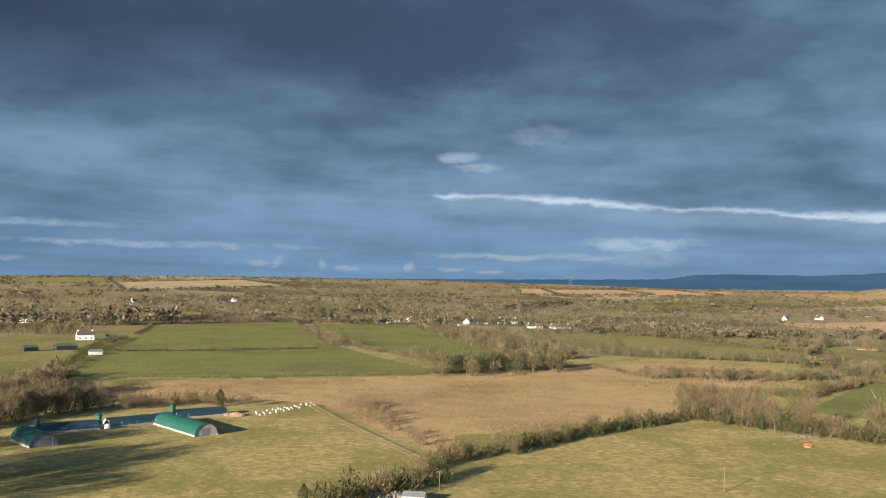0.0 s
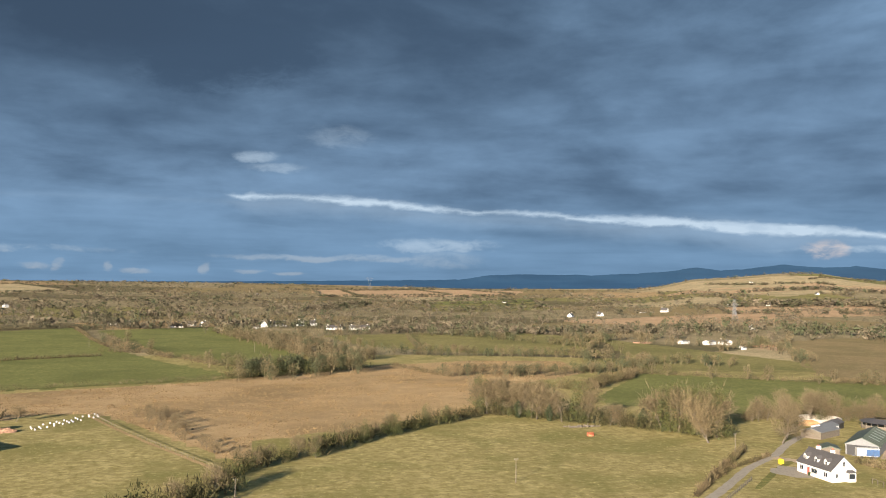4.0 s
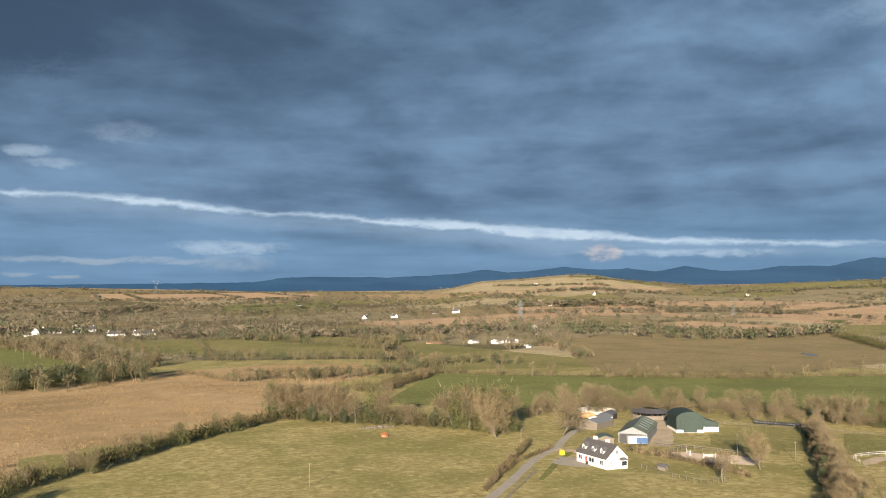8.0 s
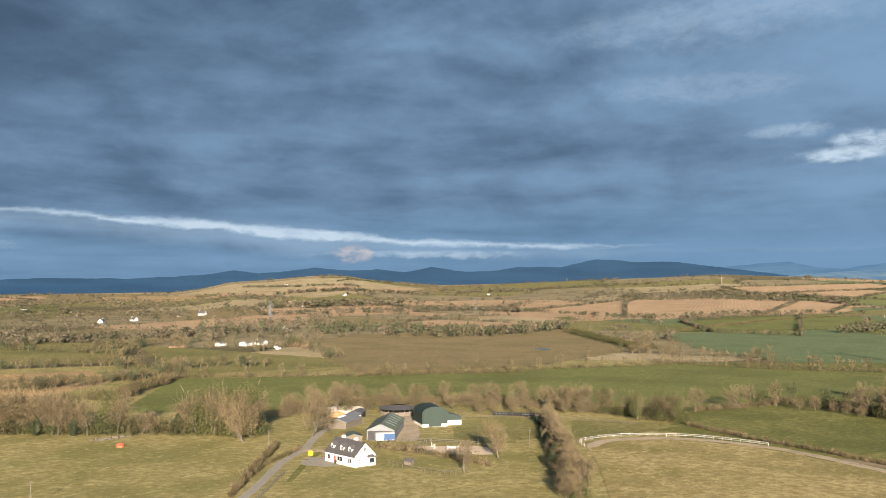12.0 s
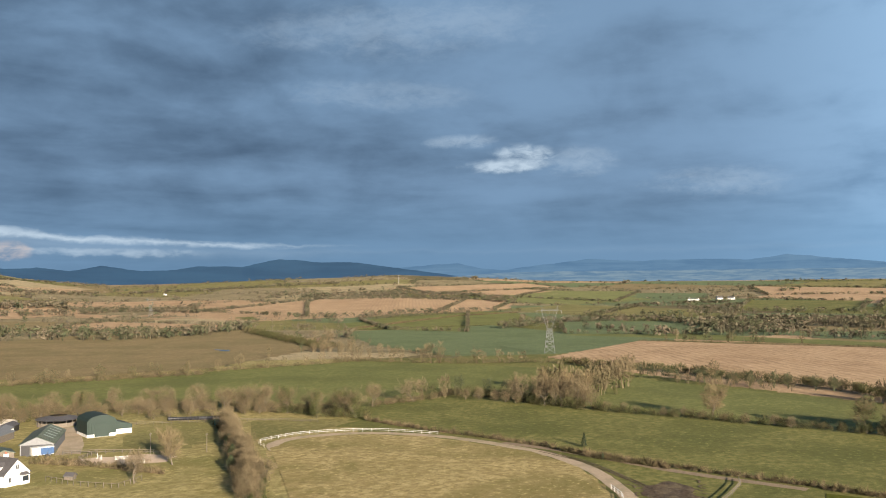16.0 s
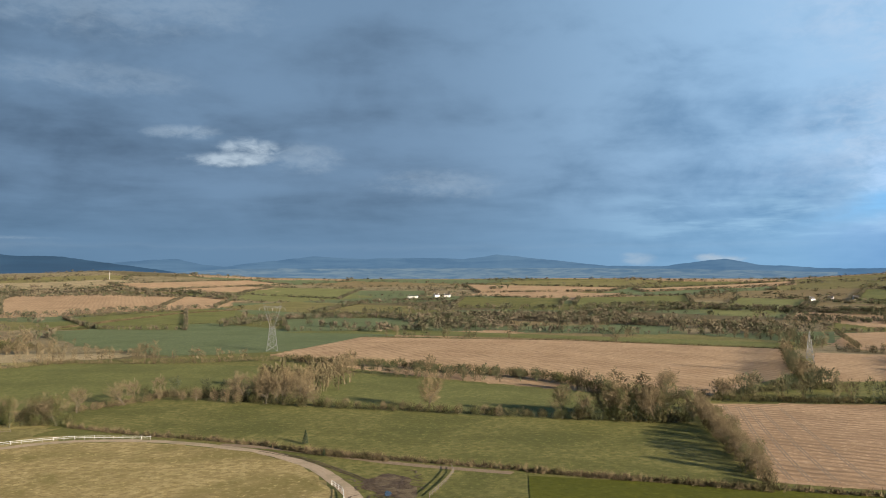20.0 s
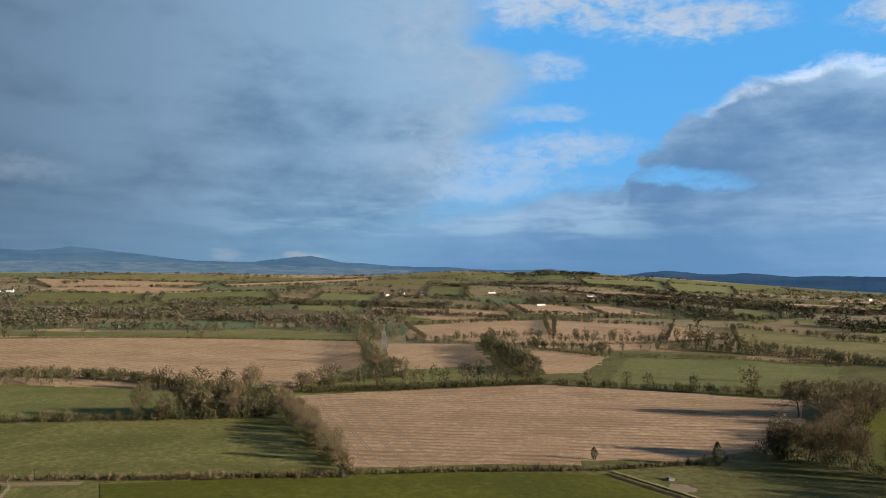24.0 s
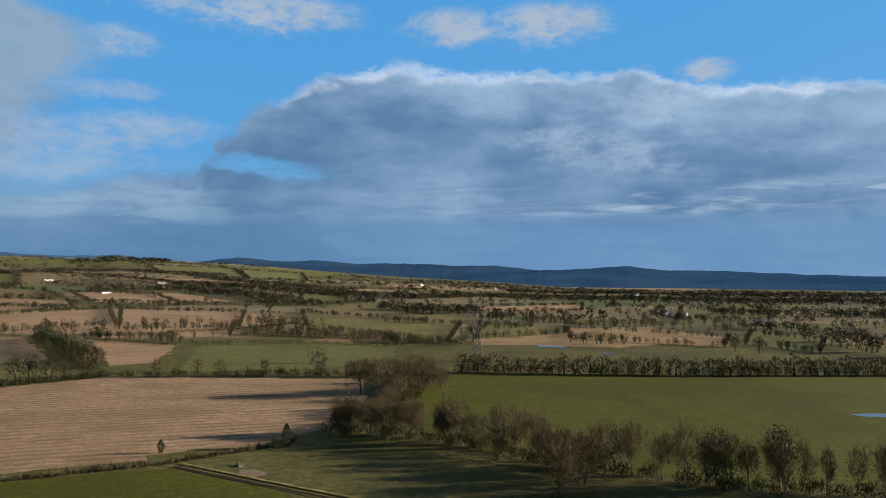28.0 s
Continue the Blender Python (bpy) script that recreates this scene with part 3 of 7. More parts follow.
def nearest_two(x, y):
    """The nearest site and how far a place is from the line to the next one."""
    best = np.empty(len(x), int)
    edge = np.empty(len(x))
    for i in range(0, len(x), 20000):
        d = np.hypot(x[i:i + 20000, None] - SITES[:, 0], y[i:i + 20000, None] - SITES[:, 1])
        two = np.argpartition(d, 1, axis=1)[:, :2]
        dd = np.take_along_axis(d, two, 1)
        first = np.argmin(dd, axis=1)
        best[i:i + 20000] = np.take_along_axis(two, first[:, None], 1)[:, 0]
        gap = np.hypot(*(SITES[two[:, 0]] - SITES[two[:, 1]]).T)
        edge[i:i + 20000] = np.abs(dd[:, 0] ** 2 - dd[:, 1] ** 2) / (2 * gap)
    return best, edge


def land_kind(x, y):
    r = np.hypot(x, y)
    deg = np.degrees(np.arctan2(x, y))
    kind = np.where(deg < 58, KINDS.index("dry"), np.where(deg < 110, KINDS.index("pasture"), KINDS.index("dark_olive")))
    wander = np.clip(r / 250, 0.8, 6.0)
    x = x + wander * np.sin(y * 0.23 + 2.0 * np.sin(x * 0.31))
    y = y + wander * np.sin(x * 0.27 + 2.0 * np.sin(y * 0.19))
    far = r > 620
    b, _ = nearest_two(x[far], y[far])
    kind[far] = SITE_INDEX[b]
    for k, poly in FIELDS:
        kind[inside(poly, x, y)] = KINDS.index(k)
    return kind


def make_ground():
    radii = [0.0, 60.0, 120.0, 160.0]
    while radii[-1] < 4950:
        radii.append(radii[-1] + (10.0 if radii[-1] < 440 else radii[-1] * 0.0095))
    radii = np.array(radii)
    az = np.radians(np.concatenate([np.arange(-30, 168, 0.45), np.arange(168, 330, 6.0)]))
    rr, aa = np.meshgrid(radii, az, indexing="ij")
    x, y = rr * np.sin(aa), rr * np.cos(aa)
    z = terrain(x, y)
    verts = np.stack([x, y, z - 0.03], -1).reshape(-1, 3)
    nr, na = rr.shape
    i, j = np.meshgrid(np.arange(nr - 1), np.arange(na), indexing="ij")
    jn = (j + 1) % na
    quads = np.stack([i * na + j, i * na + jn, (i + 1) * na + jn, (i + 1) * na + j], -1).reshape(-1, 4)
    centre = verts[quads].mean(1)
    kind = land_kind(centre[:, 0], centre[:, 1])
    me = mesh_from("ground", verts, np.ascontiguousarray(quads[:, ::-1]), [LAND[k] for k in KINDS], kind, True)
    tagged(new("ground", me), "winter farmland of pasture, bog, stubble and plough", "ground", kind="structure")


make_ground()


def field_sheet(kind, poly, number):
    """One field laid on the ground, with straight edges."""
    bm = bmesh.new()
    bm.faces.new([bm.verts.new((x, y, 0)) for x, y in poly])
    lo, hi = poly.min(0), poly.max(0)
    pitch = 70 if np.hypot(*poly.mean(0)) < 520 else (34 if np.hypot(*poly.mean(0)) < 1100 else 90)
    for axis in (0, 1):
        cuts = max(1, int((hi[axis] - lo[axis]) / pitch))
        for k in range(1, cuts + 1):
            at, no = [0, 0, 0], [0, 0, 0]
            at[axis], no[axis] = lo[axis] + (hi[axis] - lo[axis]) * k / (cuts + 1), 1
            bmesh.ops.bisect_plane(bm, geom=bm.verts[:] + bm.edges[:] + bm.faces[:], plane_co=at, plane_no=no)
    bmesh.ops.triangulate(bm, faces=bm.faces[:])
    for v in bm.verts:
        r = math.hypot(v.co.x, v.co.y)
        v.co.z = ground_z(v.co.x, v.co.y) + 0.010 + number * 0.0015 + min(0.15, max(0.0, r - 480) * 0.0005) + max(0.0, r - 1400) * 0.0004
    for f in bm.faces:
        if f.normal.z < 0:
            f.normal_flip()
    me = bpy.data.meshes.new("field")
    bm.to_mesh(me)
    bm.free()
    me.materials.append(LAND[kind])
    tagged(new("field", me), LAND[kind].name.replace("_", " ") + " field between hedges", "field", kind="structure")


for field_number, (field_kind, field_poly) in enumerate(FIELDS):
    if np.hypot(*field_poly.T).max() < 3300:
        field_sheet(field_kind, field_poly, field_number)

# ---------------------------------------------------------------- vegetation


def slivers(base, tip, width, rng):
    """Thin triangles from base to tip."""
    d = tip - base
    side = np.cross(d, rng.normal(size=d.shape))
    side /= np.linalg.norm(side, axis=1, keepdims=True) + 1e-9
    w = np.asarray(width)[:, None] if np.ndim(width) else width
    return np.stack([base - side * w * 0.5, base + side * w * 0.5, tip], 1)


def leaves(centre, size, rng):
    """Small triangles turned at random."""
    p = rng.normal(size=(len(centre), 3, 3))
    p /= np.linalg.norm(p, axis=2, keepdims=True)
    return centre[:, None, :] + p * (size * rng.uniform(0.6, 1.2, (len(centre), 1, 1)))


def tri_mesh(name, tris, mat):
    v = tris.reshape(-1, 3)
    return mesh_from(name, v, np.arange(len(v)).reshape(-1, 3), [mat])


def limb_mesh(name, limbs, mat):
    verts, faces = [], []
    for a, b, ra, rb in limbs:
        d = (b - a) / (np.linalg.norm(b - a) + 1e-9)
        u = np.cross(d, (0.31, 0.77, 0.55))
        u /= np.linalg.norm(u)
        v = np.cross(d, u)
        k, n = len(verts), 5 if ra > 0.12 else 3
        for p, r in ((a, ra), (b, rb)):
            verts += [tuple(p + r * (u * math.cos(6.2832 * i / n) + v * math.sin(6.2832 * i / n))) for i in range(n)]
        faces += [(k + i, k + (i + 1) % n, k + n + (i + 1) % n, k + n + i) for i in range(n)]
    return mesh_from(name, verts, faces, [mat])


def grow(rng, height, spread, lean=0.25, upright=0.5, first=1):
    """Limbs of a broadleaved tree of the given height, and the ends of its branches."""
    limbs, ends = [], []

    def shoot(p, d, length, radius, level):
        steps = (5, 3, 2, 2)[level]
        for s in range(steps):
            nd = d + rng.normal(size=3) * 0.16 + np.array((0, 0, 0.06))
            nd /= np.linalg.norm(nd)
            q = p + nd * length / steps
            r2 = radius * (1 - 0.30 * (s + 1) / steps * (1.6 if level else 1))
            if level < 3:
                limbs.append((p, q, radius, r2))
            if level < 3 and (s >= first or level > 0):
                for _ in range((2, 2, 1)[level]):
                    side = rng.normal(size=3)
                    side -= nd * (side @ nd)
                    side /= np.linalg.norm(side)
                    bd = nd * upright + side * (1 - upright) * spread + np.array((0, 0, lean))
                    reach = rng.uniform(0.50, 0.74) * (0.85 if level == 0 and s < 2 else 1.0)
                    shoot(q, bd / np.linalg.norm(bd), length * reach, r2 * 0.55, level + 1)
            if level >= 2:
                ends.append((q, nd, length))
            p, d, radius = q, nd, r2
        ends.append((p, d, length))

    shoot(np.zeros(3), np.array((rng.normal() * 0.05, rng.normal() * 0.05, 1.0)), 0.62, 0.026, 0)
    top = max(e[0][2] for e in ends) * 1.05
    k = height / top
    return [(a * k, b * k, ra * k, rb * k) for a, b, ra, rb in limbs], [(p * k, d, l * k) for p, d, l in ends]


def make_tree(kind, seed):
    """One tree 10 m high: an Empty with a trunk and a crown."""
    rng = np.random.default_rng(seed)
    spread = {"bare": 1.45, "golden": 1.15, "ivy": 1.0, "shrub": 1.5, "holly": 0.8, "conifer": 0.5}[kind]
    up = {"golden": 0.60, "shrub": 0.4}.get(kind, 0.48)
    limbs, ends = grow(rng, 10.0, spread, upright=up, first=0 if kind in ("golden", "shrub") else 1)
    p = np.array([e[0] for e in ends])
    d = np.array([e[1] for e in ends])
    n = {"bare": 3, "golden": 3, "ivy": 2, "shrub": 2, "holly": 1, "conifer": 1}[kind]
    base = np.repeat(p, n, 0) + rng.normal(size=(len(p) * n, 3)) * 0.22
    dirs = np.repeat(d, n, 0) + rng.normal(size=(len(p) * n, 3)) * 0.55
    tips = base + dirs * rng.uniform(0.45, 1.15, (len(base), 1))
    twigs = slivers(base, tips, rng.uniform(0.045, 0.10, len(base)), rng)
    # fine outer twigs that round the crown off
    fill = {"bare": 900, "golden": 1300, "ivy": 250, "shrub": 1000}.get(kind, 0)
    if fill:
        c0, rad = (0.50, (0.30, 0.30, 0.46)) if kind == "golden" else ((0.48, (0.46, 0.46, 0.46)) if kind == "shrub" else (0.62, (0.33, 0.33, 0.36)))
        v = rng.normal(size=(fill, 3))
        v /= np.linalg.norm(v, axis=1, keepdims=True)
        lump = 0.80 + 0.20 * np.sin(v[:, 0] * 4 + seed) * np.cos(v[:, 1] * 5 + seed * 2) + 0.08 * np.sin(v[:, 2] * 7)
        q = v * (rng.uniform(0.35, 1, fill) ** 0.5 * lump)[:, None] * rad * 10 + (0, 0, c0 * 10)
        out_dir = v * 0.7 + rng.normal(size=(fill, 3)) * 0.45 + (0, 0, 0.35)
        twigs = np.concatenate([twigs, slivers(q, q + out_dir * rng.uniform(0.4, 1.0, (fill, 1)), rng.uniform(0.045, 0.095, fill) * (1.5 if kind == "shrub" else 1.0), rng)])
    label = {"bare": "leafless broadleaved tree with fine brown twigs", "golden": "leafless willow with upright golden brown twigs",
             "ivy": "leafless tree with its trunk wrapped in dark ivy", "shrub": "rounded leafless thorn bush", "holly": "dense dark evergreen holly tree",
             "conifer": "small dark green conifer"}[kind]
    if kind == "shrub":
        limbs = [l for l in limbs if l[2] > 0.09]
    top = tagged(new({"shrub": "bush", "conifer": "conifer"}.get(kind, "tree")), label, "bush" if kind == "shrub" else "tree")
    trunk = new("trunk", limb_mesh("trunk", limbs, bark))
    trunk.parent = top
    if kind in ("bare", "golden", "shrub"):
        crown = new("crown", tri_mesh("crown", twigs, twig_gold if kind == "golden" else twig))
        crown.parent = top
    elif kind == "ivy":
        crown = new("crown", tri_mesh("crown", twigs, twig))
        crown.parent = top
        heads = rng.uniform(0, 1, (34, 3)) * (6.2832, 1.0, 8.6) + (0, 0, 0.6)
        reach = 2.3 * np.sqrt(heads[:, 1]) * np.sqrt(np.clip(1.15 - (heads[:, 2] / 10) ** 2, 0.1, 1))
        core = np.stack([reach * np.cos(heads[:, 0]), reach * np.sin(heads[:, 0]), heads[:, 2]], -1)
        v = rng.normal(size=(34, 56, 3))
        v /= np.linalg.norm(v, axis=2, keepdims=True)
        c = (core[:, None] + v * rng.uniform(0.70, 1.2, (34, 56, 1)) * rng.uniform(0.7, 1.3, (34, 1, 1))).reshape(-1, 3)
        ivy = new("ivy", tri_mesh("ivy", leaves(c, 0.23, rng), ivy_leaf))
        ivy.parent = top
        tagged(ivy, "dark green ivy")
    else:
        m = 2600
        t = rng.uniform(0.03, 1, m) ** 0.8
        rad = (1.05 - t) * (2.6 if kind == "conifer" else 3.4) * np.sqrt(rng.uniform(0.25, 1, m))
        if kind == "holly":
            rad = np.sqrt(np.clip(1 - (t * 1.5 - 0.55) ** 2, 0.02, 1)) * 2.9 * np.sqrt(rng.uniform(0.3, 1, m)) * (0.85 + 0.3 * np.sin(t * 7 + seed)) * (1.05 - 0.35 * t)
        a = rng.uniform(0, 6.2832, m)
        rad *= 1 + 0.25 * np.sin(a * 3 + t * 9)
        c = np.stack([rad * np.cos(a), rad * np.sin(a), t * 10], -1)
        crown = new("crown", tri_mesh("crown", leaves(c, 0.32, rng), holly_leaf))
        crown.parent = top
    return top


TREES = {k: [make_tree(k, 40 * i + 7 * j) for j in range(n)] for i, (k, n) in enumerate((("bare", 6), ("golden", 2), ("ivy", 4), ("shrub", 3), ("holly", 2), ("conifer", 2)))}
USED = set()
tree_rng = random.Random(11)


def plant(kind, x, y, height, wide=1.0):
    proto = tree_rng.choice(TREES[kind])
    m = pose(x, y, ground_z(x, y) - 0.1, 0, 0, tree_rng.uniform(0, 360))
    s = height / 10
    if proto.name in USED:
        ob = copy_thing(proto, m)
    else:
        USED.add(proto.name)
        ob = proto
        ob.matrix_basis = m
    ob.scale = (s * wide, s * wide, s)
    return ob


def along(points, step, jitter, rnd):
    """Places at even steps along a line, shifted a little."""
    pts = [Vector((*p, 0)) for p in points]
    carry = 0.0
    for a, b in zip(pts, pts[1:]):
        length, s = (b - a).length, carry
        while s < length:
            p = a.lerp(b, s / max(length, 0.01))
            yield p.x + rnd.uniform(-jitter, jitter), p.y + rnd.uniform(-jitter, jitter)
            s += step * rnd.uniform(0.7, 1.3)
        carry = s - length


ROW_FAR = []


def tree_row(kind, low, high, step, *points):
    k = 1.35 if kind in ("bare", "ivy", "mix", "slim") else 1.1
    low, high = low * k, high * k
    for x, y in along(points, step, step * 0.25, tree_rng):
        if math.hypot(x, y) > 385:
            ROW_FAR.append((x, y, tree_rng.uniform(low, high), kind in ("ivy", "holly", "conifer") or (kind == "mix" and tree_rng.random() < 0.4)))
            continue
        if kind == "slim":
            plant("bare", x, y, tree_rng.uniform(low, high), tree_rng.uniform(0.5, 0.78))
            continue
        k = kind if kind != "mix" else tree_rng.choice(("bare", "bare", "ivy"))
        plant(k, x, y, tree_rng.uniform(low, high), tree_rng.uniform(0.85, 1.2))


def clump(seed, n, dark):
    """A tuft of hedge one metre high and about one wide."""
    rng = np.random.default_rng(seed)
    a, r = rng.uniform(0, 6.2832, n), np.sqrt(rng.uniform(0, 1, n)) * 0.6
    h = rng.uniform(0.0, 0.75, n)
    c = np.stack([r * np.cos(a), r * np.sin(a), h * (1.1 - 0.5 * r)], -1)
    up = rng.normal(size=(n, 3)) * 0.35 + (0, 0, 0.35)
    t1 = slivers(c, c + up * 0.9, rng.uniform(0.06, 0.13, n), rng)
    t2 = leaves(c[: n if dark else n // 2] * (0.85, 0.85, 0.8), 0.16, rng)
    return np.concatenate([t1, t2])


CLUMPS = {"brown": [clump(i, 60, False) for i in range(5)], "mixed": [clump(20 + i, 46, True) for i in range(5)], "dark": [clump(40 + i, 46, True) for i in range(5)]}


def thicket(seed, n, dark):
    """A finer tuft for tall scrub."""
    rng = np.random.default_rng(seed)
    a, r = rng.uniform(0, 6.2832, n), np.sqrt(rng.uniform(0, 1, n)) * 0.55
    top = 1.0 - 0.55 * r + 0.12 * np.sin(a * 3 + seed)
    c = np.stack([r * np.cos(a), r * np.sin(a), rng.uniform(0.05, 1, n) ** 0.7 * top * 0.9], -1)
    up = rng.normal(size=(n, 3)) * 0.10 + (0, 0, 0.11) + c * (0.12, 0.12, 0)
    t1 = slivers(c, c + up * 0.9, rng.uniform(0.035, 0.08, n), rng)
    return np.concatenate([t1, leaves(c[: n // (2 if dark else 3)] * 0.9, 0.095, rng)])


THICKETS = {"brown": [thicket(i, 84, False) for i in range(5)], "mixed": [thicket(20 + i, 74, True) for i in range(5)], "dark": [thicket(40 + i, 74, True) for i in range(5)]}


def hedge(kind, height, width, *points):
    rnd = random.Random(int(abs(points[0][0]) * 7 + abs(points[0][1])))
    height, width = height * 1.3, width * 1.15
    rows = max(1, round(width / 2.3))
    tall = height > 3.2
    tris, step = [], max(1.05, height * (0.52 if tall else 0.44))
    far = min(math.hypot(*p) for p in points) > 400
    if far:
        step *= 1.5
    for row in range(rows):
        for x, y in along(points, step, 0.3 + width / 2 * (rows > 1), rnd):
            t = rnd.choice((THICKETS if tall else CLUMPS)[kind])
            if far:
                t = t[::2]
            s = height * rnd.uniform(0.55, 1.15)
            a = rnd.uniform(0, 6.28)
            ca, sa = math.cos(a), math.sin(a)
            w = max(1.2, s * 0.75) * (1.5 if far else 1.0)
            q = np.stack([(t[..., 0] * ca - t[..., 1] * sa) * w + x, (t[..., 0] * sa + t[..., 1] * ca) * w + y, t[..., 2] * s + ground_z(x, y) - 0.15], -1)
            tris.append(q)
    label = {"brown": "leafless brown hawthorn hedge along a field", "mixed": "overgrown hedge of thorn and ivy", "dark": "dark overgrown thorn hedge along a field"}[kind]
    mat = {"brown": hedge_brown, "mixed": hedge_dark, "dark": hedge_dark}[kind]
    tagged(new("hedge", tri_mesh("hedge", np.concatenate(tris), mat)), label, "hedge", "field hedges", "stuff")


hedge("brown", 4.5, 5, (-146, 268), (-139, 298), (-126, 317), (-103, 330), (-82, 333))
hedge("mixed", 4, 12, (-167, 307), (-171, 336), (-170, 363), (-182, 417))
hedge("brown", 2.6, 2, (-166, 376), (-139, 403), (-104, 419), (-63, 438), (-12, 453), (6, 478))
hedge("dark", 4, 4, (-193, 442), (-227, 561), (-244, 666))
hedge("brown", 2, 2, (-217, 555), (-144, 579), (-88, 614))
hedge("brown", 2, 2, (-254, 718), (-287, 857))
hedge("brown", 2, 2, (-165, 965), (-120, 781), (-95, 694))
hedge("brown", 3, 3, (-408, 742), (-289, 866), (-167, 976), (-27, 1010))
hedge("brown", 3.5, 6, (-90, 652), (-58, 633), (-42, 587))
hedge("brown", 4, 5, (-34, 580), (-10, 532), (7, 518))
hedge("mixed", 5, 10, (0, 462), (32, 480), (74, 515))
hedge("brown", 4, 9, (-21, 910), (24, 738), (47, 596), (65, 549))
hedge("mixed", 4.5, 4, (-1, 220), (4, 235), (29, 258), (52, 283), (91, 319))
hedge("mixed", 5, 6, (-25, 182), (-16, 195), (-7, 198), (-1, 213))
hedge("mixed", 5, 6, (93, 321), (117, 297), (139, 277), (157, 253))
hedge("brown", 4.5, 6, (103, 351), (144, 394), (165, 390), (223, 458))
hedge("brown", 2.5, 4, (93, 527), (109, 461), (163, 475), (222, 480))
hedge("brown", 2.8, 3, (227, 460), (262, 433), (286, 411), (326, 386), (392, 346), (312, 403), (352, 379), (405, 357), (507, 310))
hedge("brown", 3.5, 4, (184, 289), (214, 293), (258, 278), (272, 259), (278, 239), (282, 208), (290, 182))
hedge("mixed", 3.5, 4, (283, 208), (280, 182), (284, 170))
hedge("brown", 2.5, 4, (312, 186), (345, 174), (371, 175))
hedge("brown", 1.4, 1.6, (277, 168), (265, 134), (260, 114), (253, 91), (242, 73), (235, 50), (248, 84), (237, 49), (225, 3), (211, -44))
hedge("mixed", 4, 5, (360, 181), (355, 126), (345, 132), (337, 99))
hedge("mixed", 3.0, 4, (337, 99), (331, 62), (321, 23), (317, -2))
hedge("mixed", 4.5, 6, (317, -2), (312, -41))
tree_row("shrub", 3, 4.5, 8, (336, 94), (331, 62), (321, 23))
hedge("dark", 4.6, 6, (540, 176), (514, 129), (507, 94), (480, 71), (464, 30), (439, 3), (388, -23), (381, -41))
hedge("brown", 3.5, 4, (511, 334), (506, 278), (518, 243), (541, 200), (548, 179))
hedge("mixed", 5, 12, (772, 612), (678, 496), (611, 412), (623, 403))
hedge("brown", 2.6, 3, (347, -49), (300, -46), (261, -45), (230, -45), (213, -45))
hedge("brown", 1.3, 2, (226, 12), (220, -9), (214, -44), (210, -66), (199, -104), (197, -134), (199, -143))
hedge("dark", 2.5, 3, (379, -61), (374, -96), (374, -135), (376, -176))
hedge("dark", 3.5, 4, (368, -177), (352, -196), (332, -214), (293, -253))
hedge("mixed", 2.5, 4, (688, -164), (495, -123), (427, -117))
hedge("mixed", 2.5, 6, (613, -239), (491, -205), (403, -183))
hedge("mixed", 4, 8, (199, -159), (209, -184), (240, -226), (285, -280))
hedge("dark", 3, 4, (196, -156), (185, -167), (166, -170), (148, -171), (125, -162), (115, -171), (102, -173), (90, -175), (80, -180), (58, -194))
hedge("brown", 4, 4, (273, -292), (236, -322), (196, -352), (116, -431))
hedge("mixed", 1.8, 5, (251, 211), (212, 174), (187, 149), (161, 128))
hedge("brown", 2, 2.2, (170, 211), (174, 194), (175, 176), (175, 168))
hedge("brown", 1.2, 1.5, (115, 197), (131, 212), (152, 226))
hedge("brown", 1.8, 2, (105, 185), (120, 202), (137, 221), (150, 236))
hedge("dark", 2.5, 3, (662, -195), (615, -249), (588, -284), (587, -384), (616, -462))
hedge("dark", 3, 4, (487, -287), (445, -353), (388, -369))
hedge("dark", 2.5, 3, (566, -255), (487, -274))
hedge("dark", 4, 6, (536, -354), (481, -382), (372, -406))
hedge("dark", 3.0, 4, (374, -59), (370, -95), (370, -134), (372, -174))
hedge("brown", 2.5, 4, (127, 520), (142, 498), (181, 508), (205, 466))
hedge("mixed", 3.5, 5, (381, -41), (383, -60), (418, -101), (421, -126))
hedge("brown", 2.0, 3, (841, 535), (1198, 559), (1359, 522))
hedge("dark", 1.6, 2, (832, 529), (996, 420))
hedge("brown", 1.4, 2, (792, 187), (765, -1), (678, -164))
hedge("mixed", 3, 3, (572, -140), (419, -111))
tree_row("bare", 11, 15, 16, (-368, 804), (-346, 813), (-318, 824), (-272, 884))
tree_row("bare", 7, 10, 12, (-270, 896), (-176, 959))
tree_row("bare", 6, 9, 9, (-86, 642), (-58, 628))
tree_row("bare", 6, 9, 9, (-14, 524), (7, 500))
tree_row("bare", 7, 10, 7, (3, 468), (73, 508))
tree_row("ivy", 7, 9, 12, (6, 469), (69, 504))
tree_row("bare", 6, 9, 9, (-17, 862), (46, 587))
tree_row("bare", 4, 6, 9, (4, 235), (29, 258), (52, 283))
tree_row("ivy", 4, 6, 22, (20, 251), (91, 319))
tree_row("ivy", 9, 12, 7, (93, 321), (102, 312))
tree_row("ivy", 9, 12, 9, (112, 303), (122, 292))
tree_row("bare", 6, 9, 8, (103, 311), (139, 277))
tree_row("ivy", 10, 13, 8, (143, 273), (157, 256))
tree_row("golden", 13, 14, 40, (155, 243), (156, 240))
tree_row("bare", 8, 11, 9, (167, 243), (179, 254))
tree_row("bare", 7, 10, 9, (203, 281), (227, 288))
tree_row("bare", 5, 7, 18, (227, 452), (286, 411), (392, 346))
tree_row("bare", 5, 8, 16, (312, 403), (405, 357), (507, 310))
tree_row("bare", 6, 9, 12, (186, 288), (214, 293), (258, 278), (278, 239))
tree_row("ivy", 7, 9, 8, (277, 188), (282, 171))
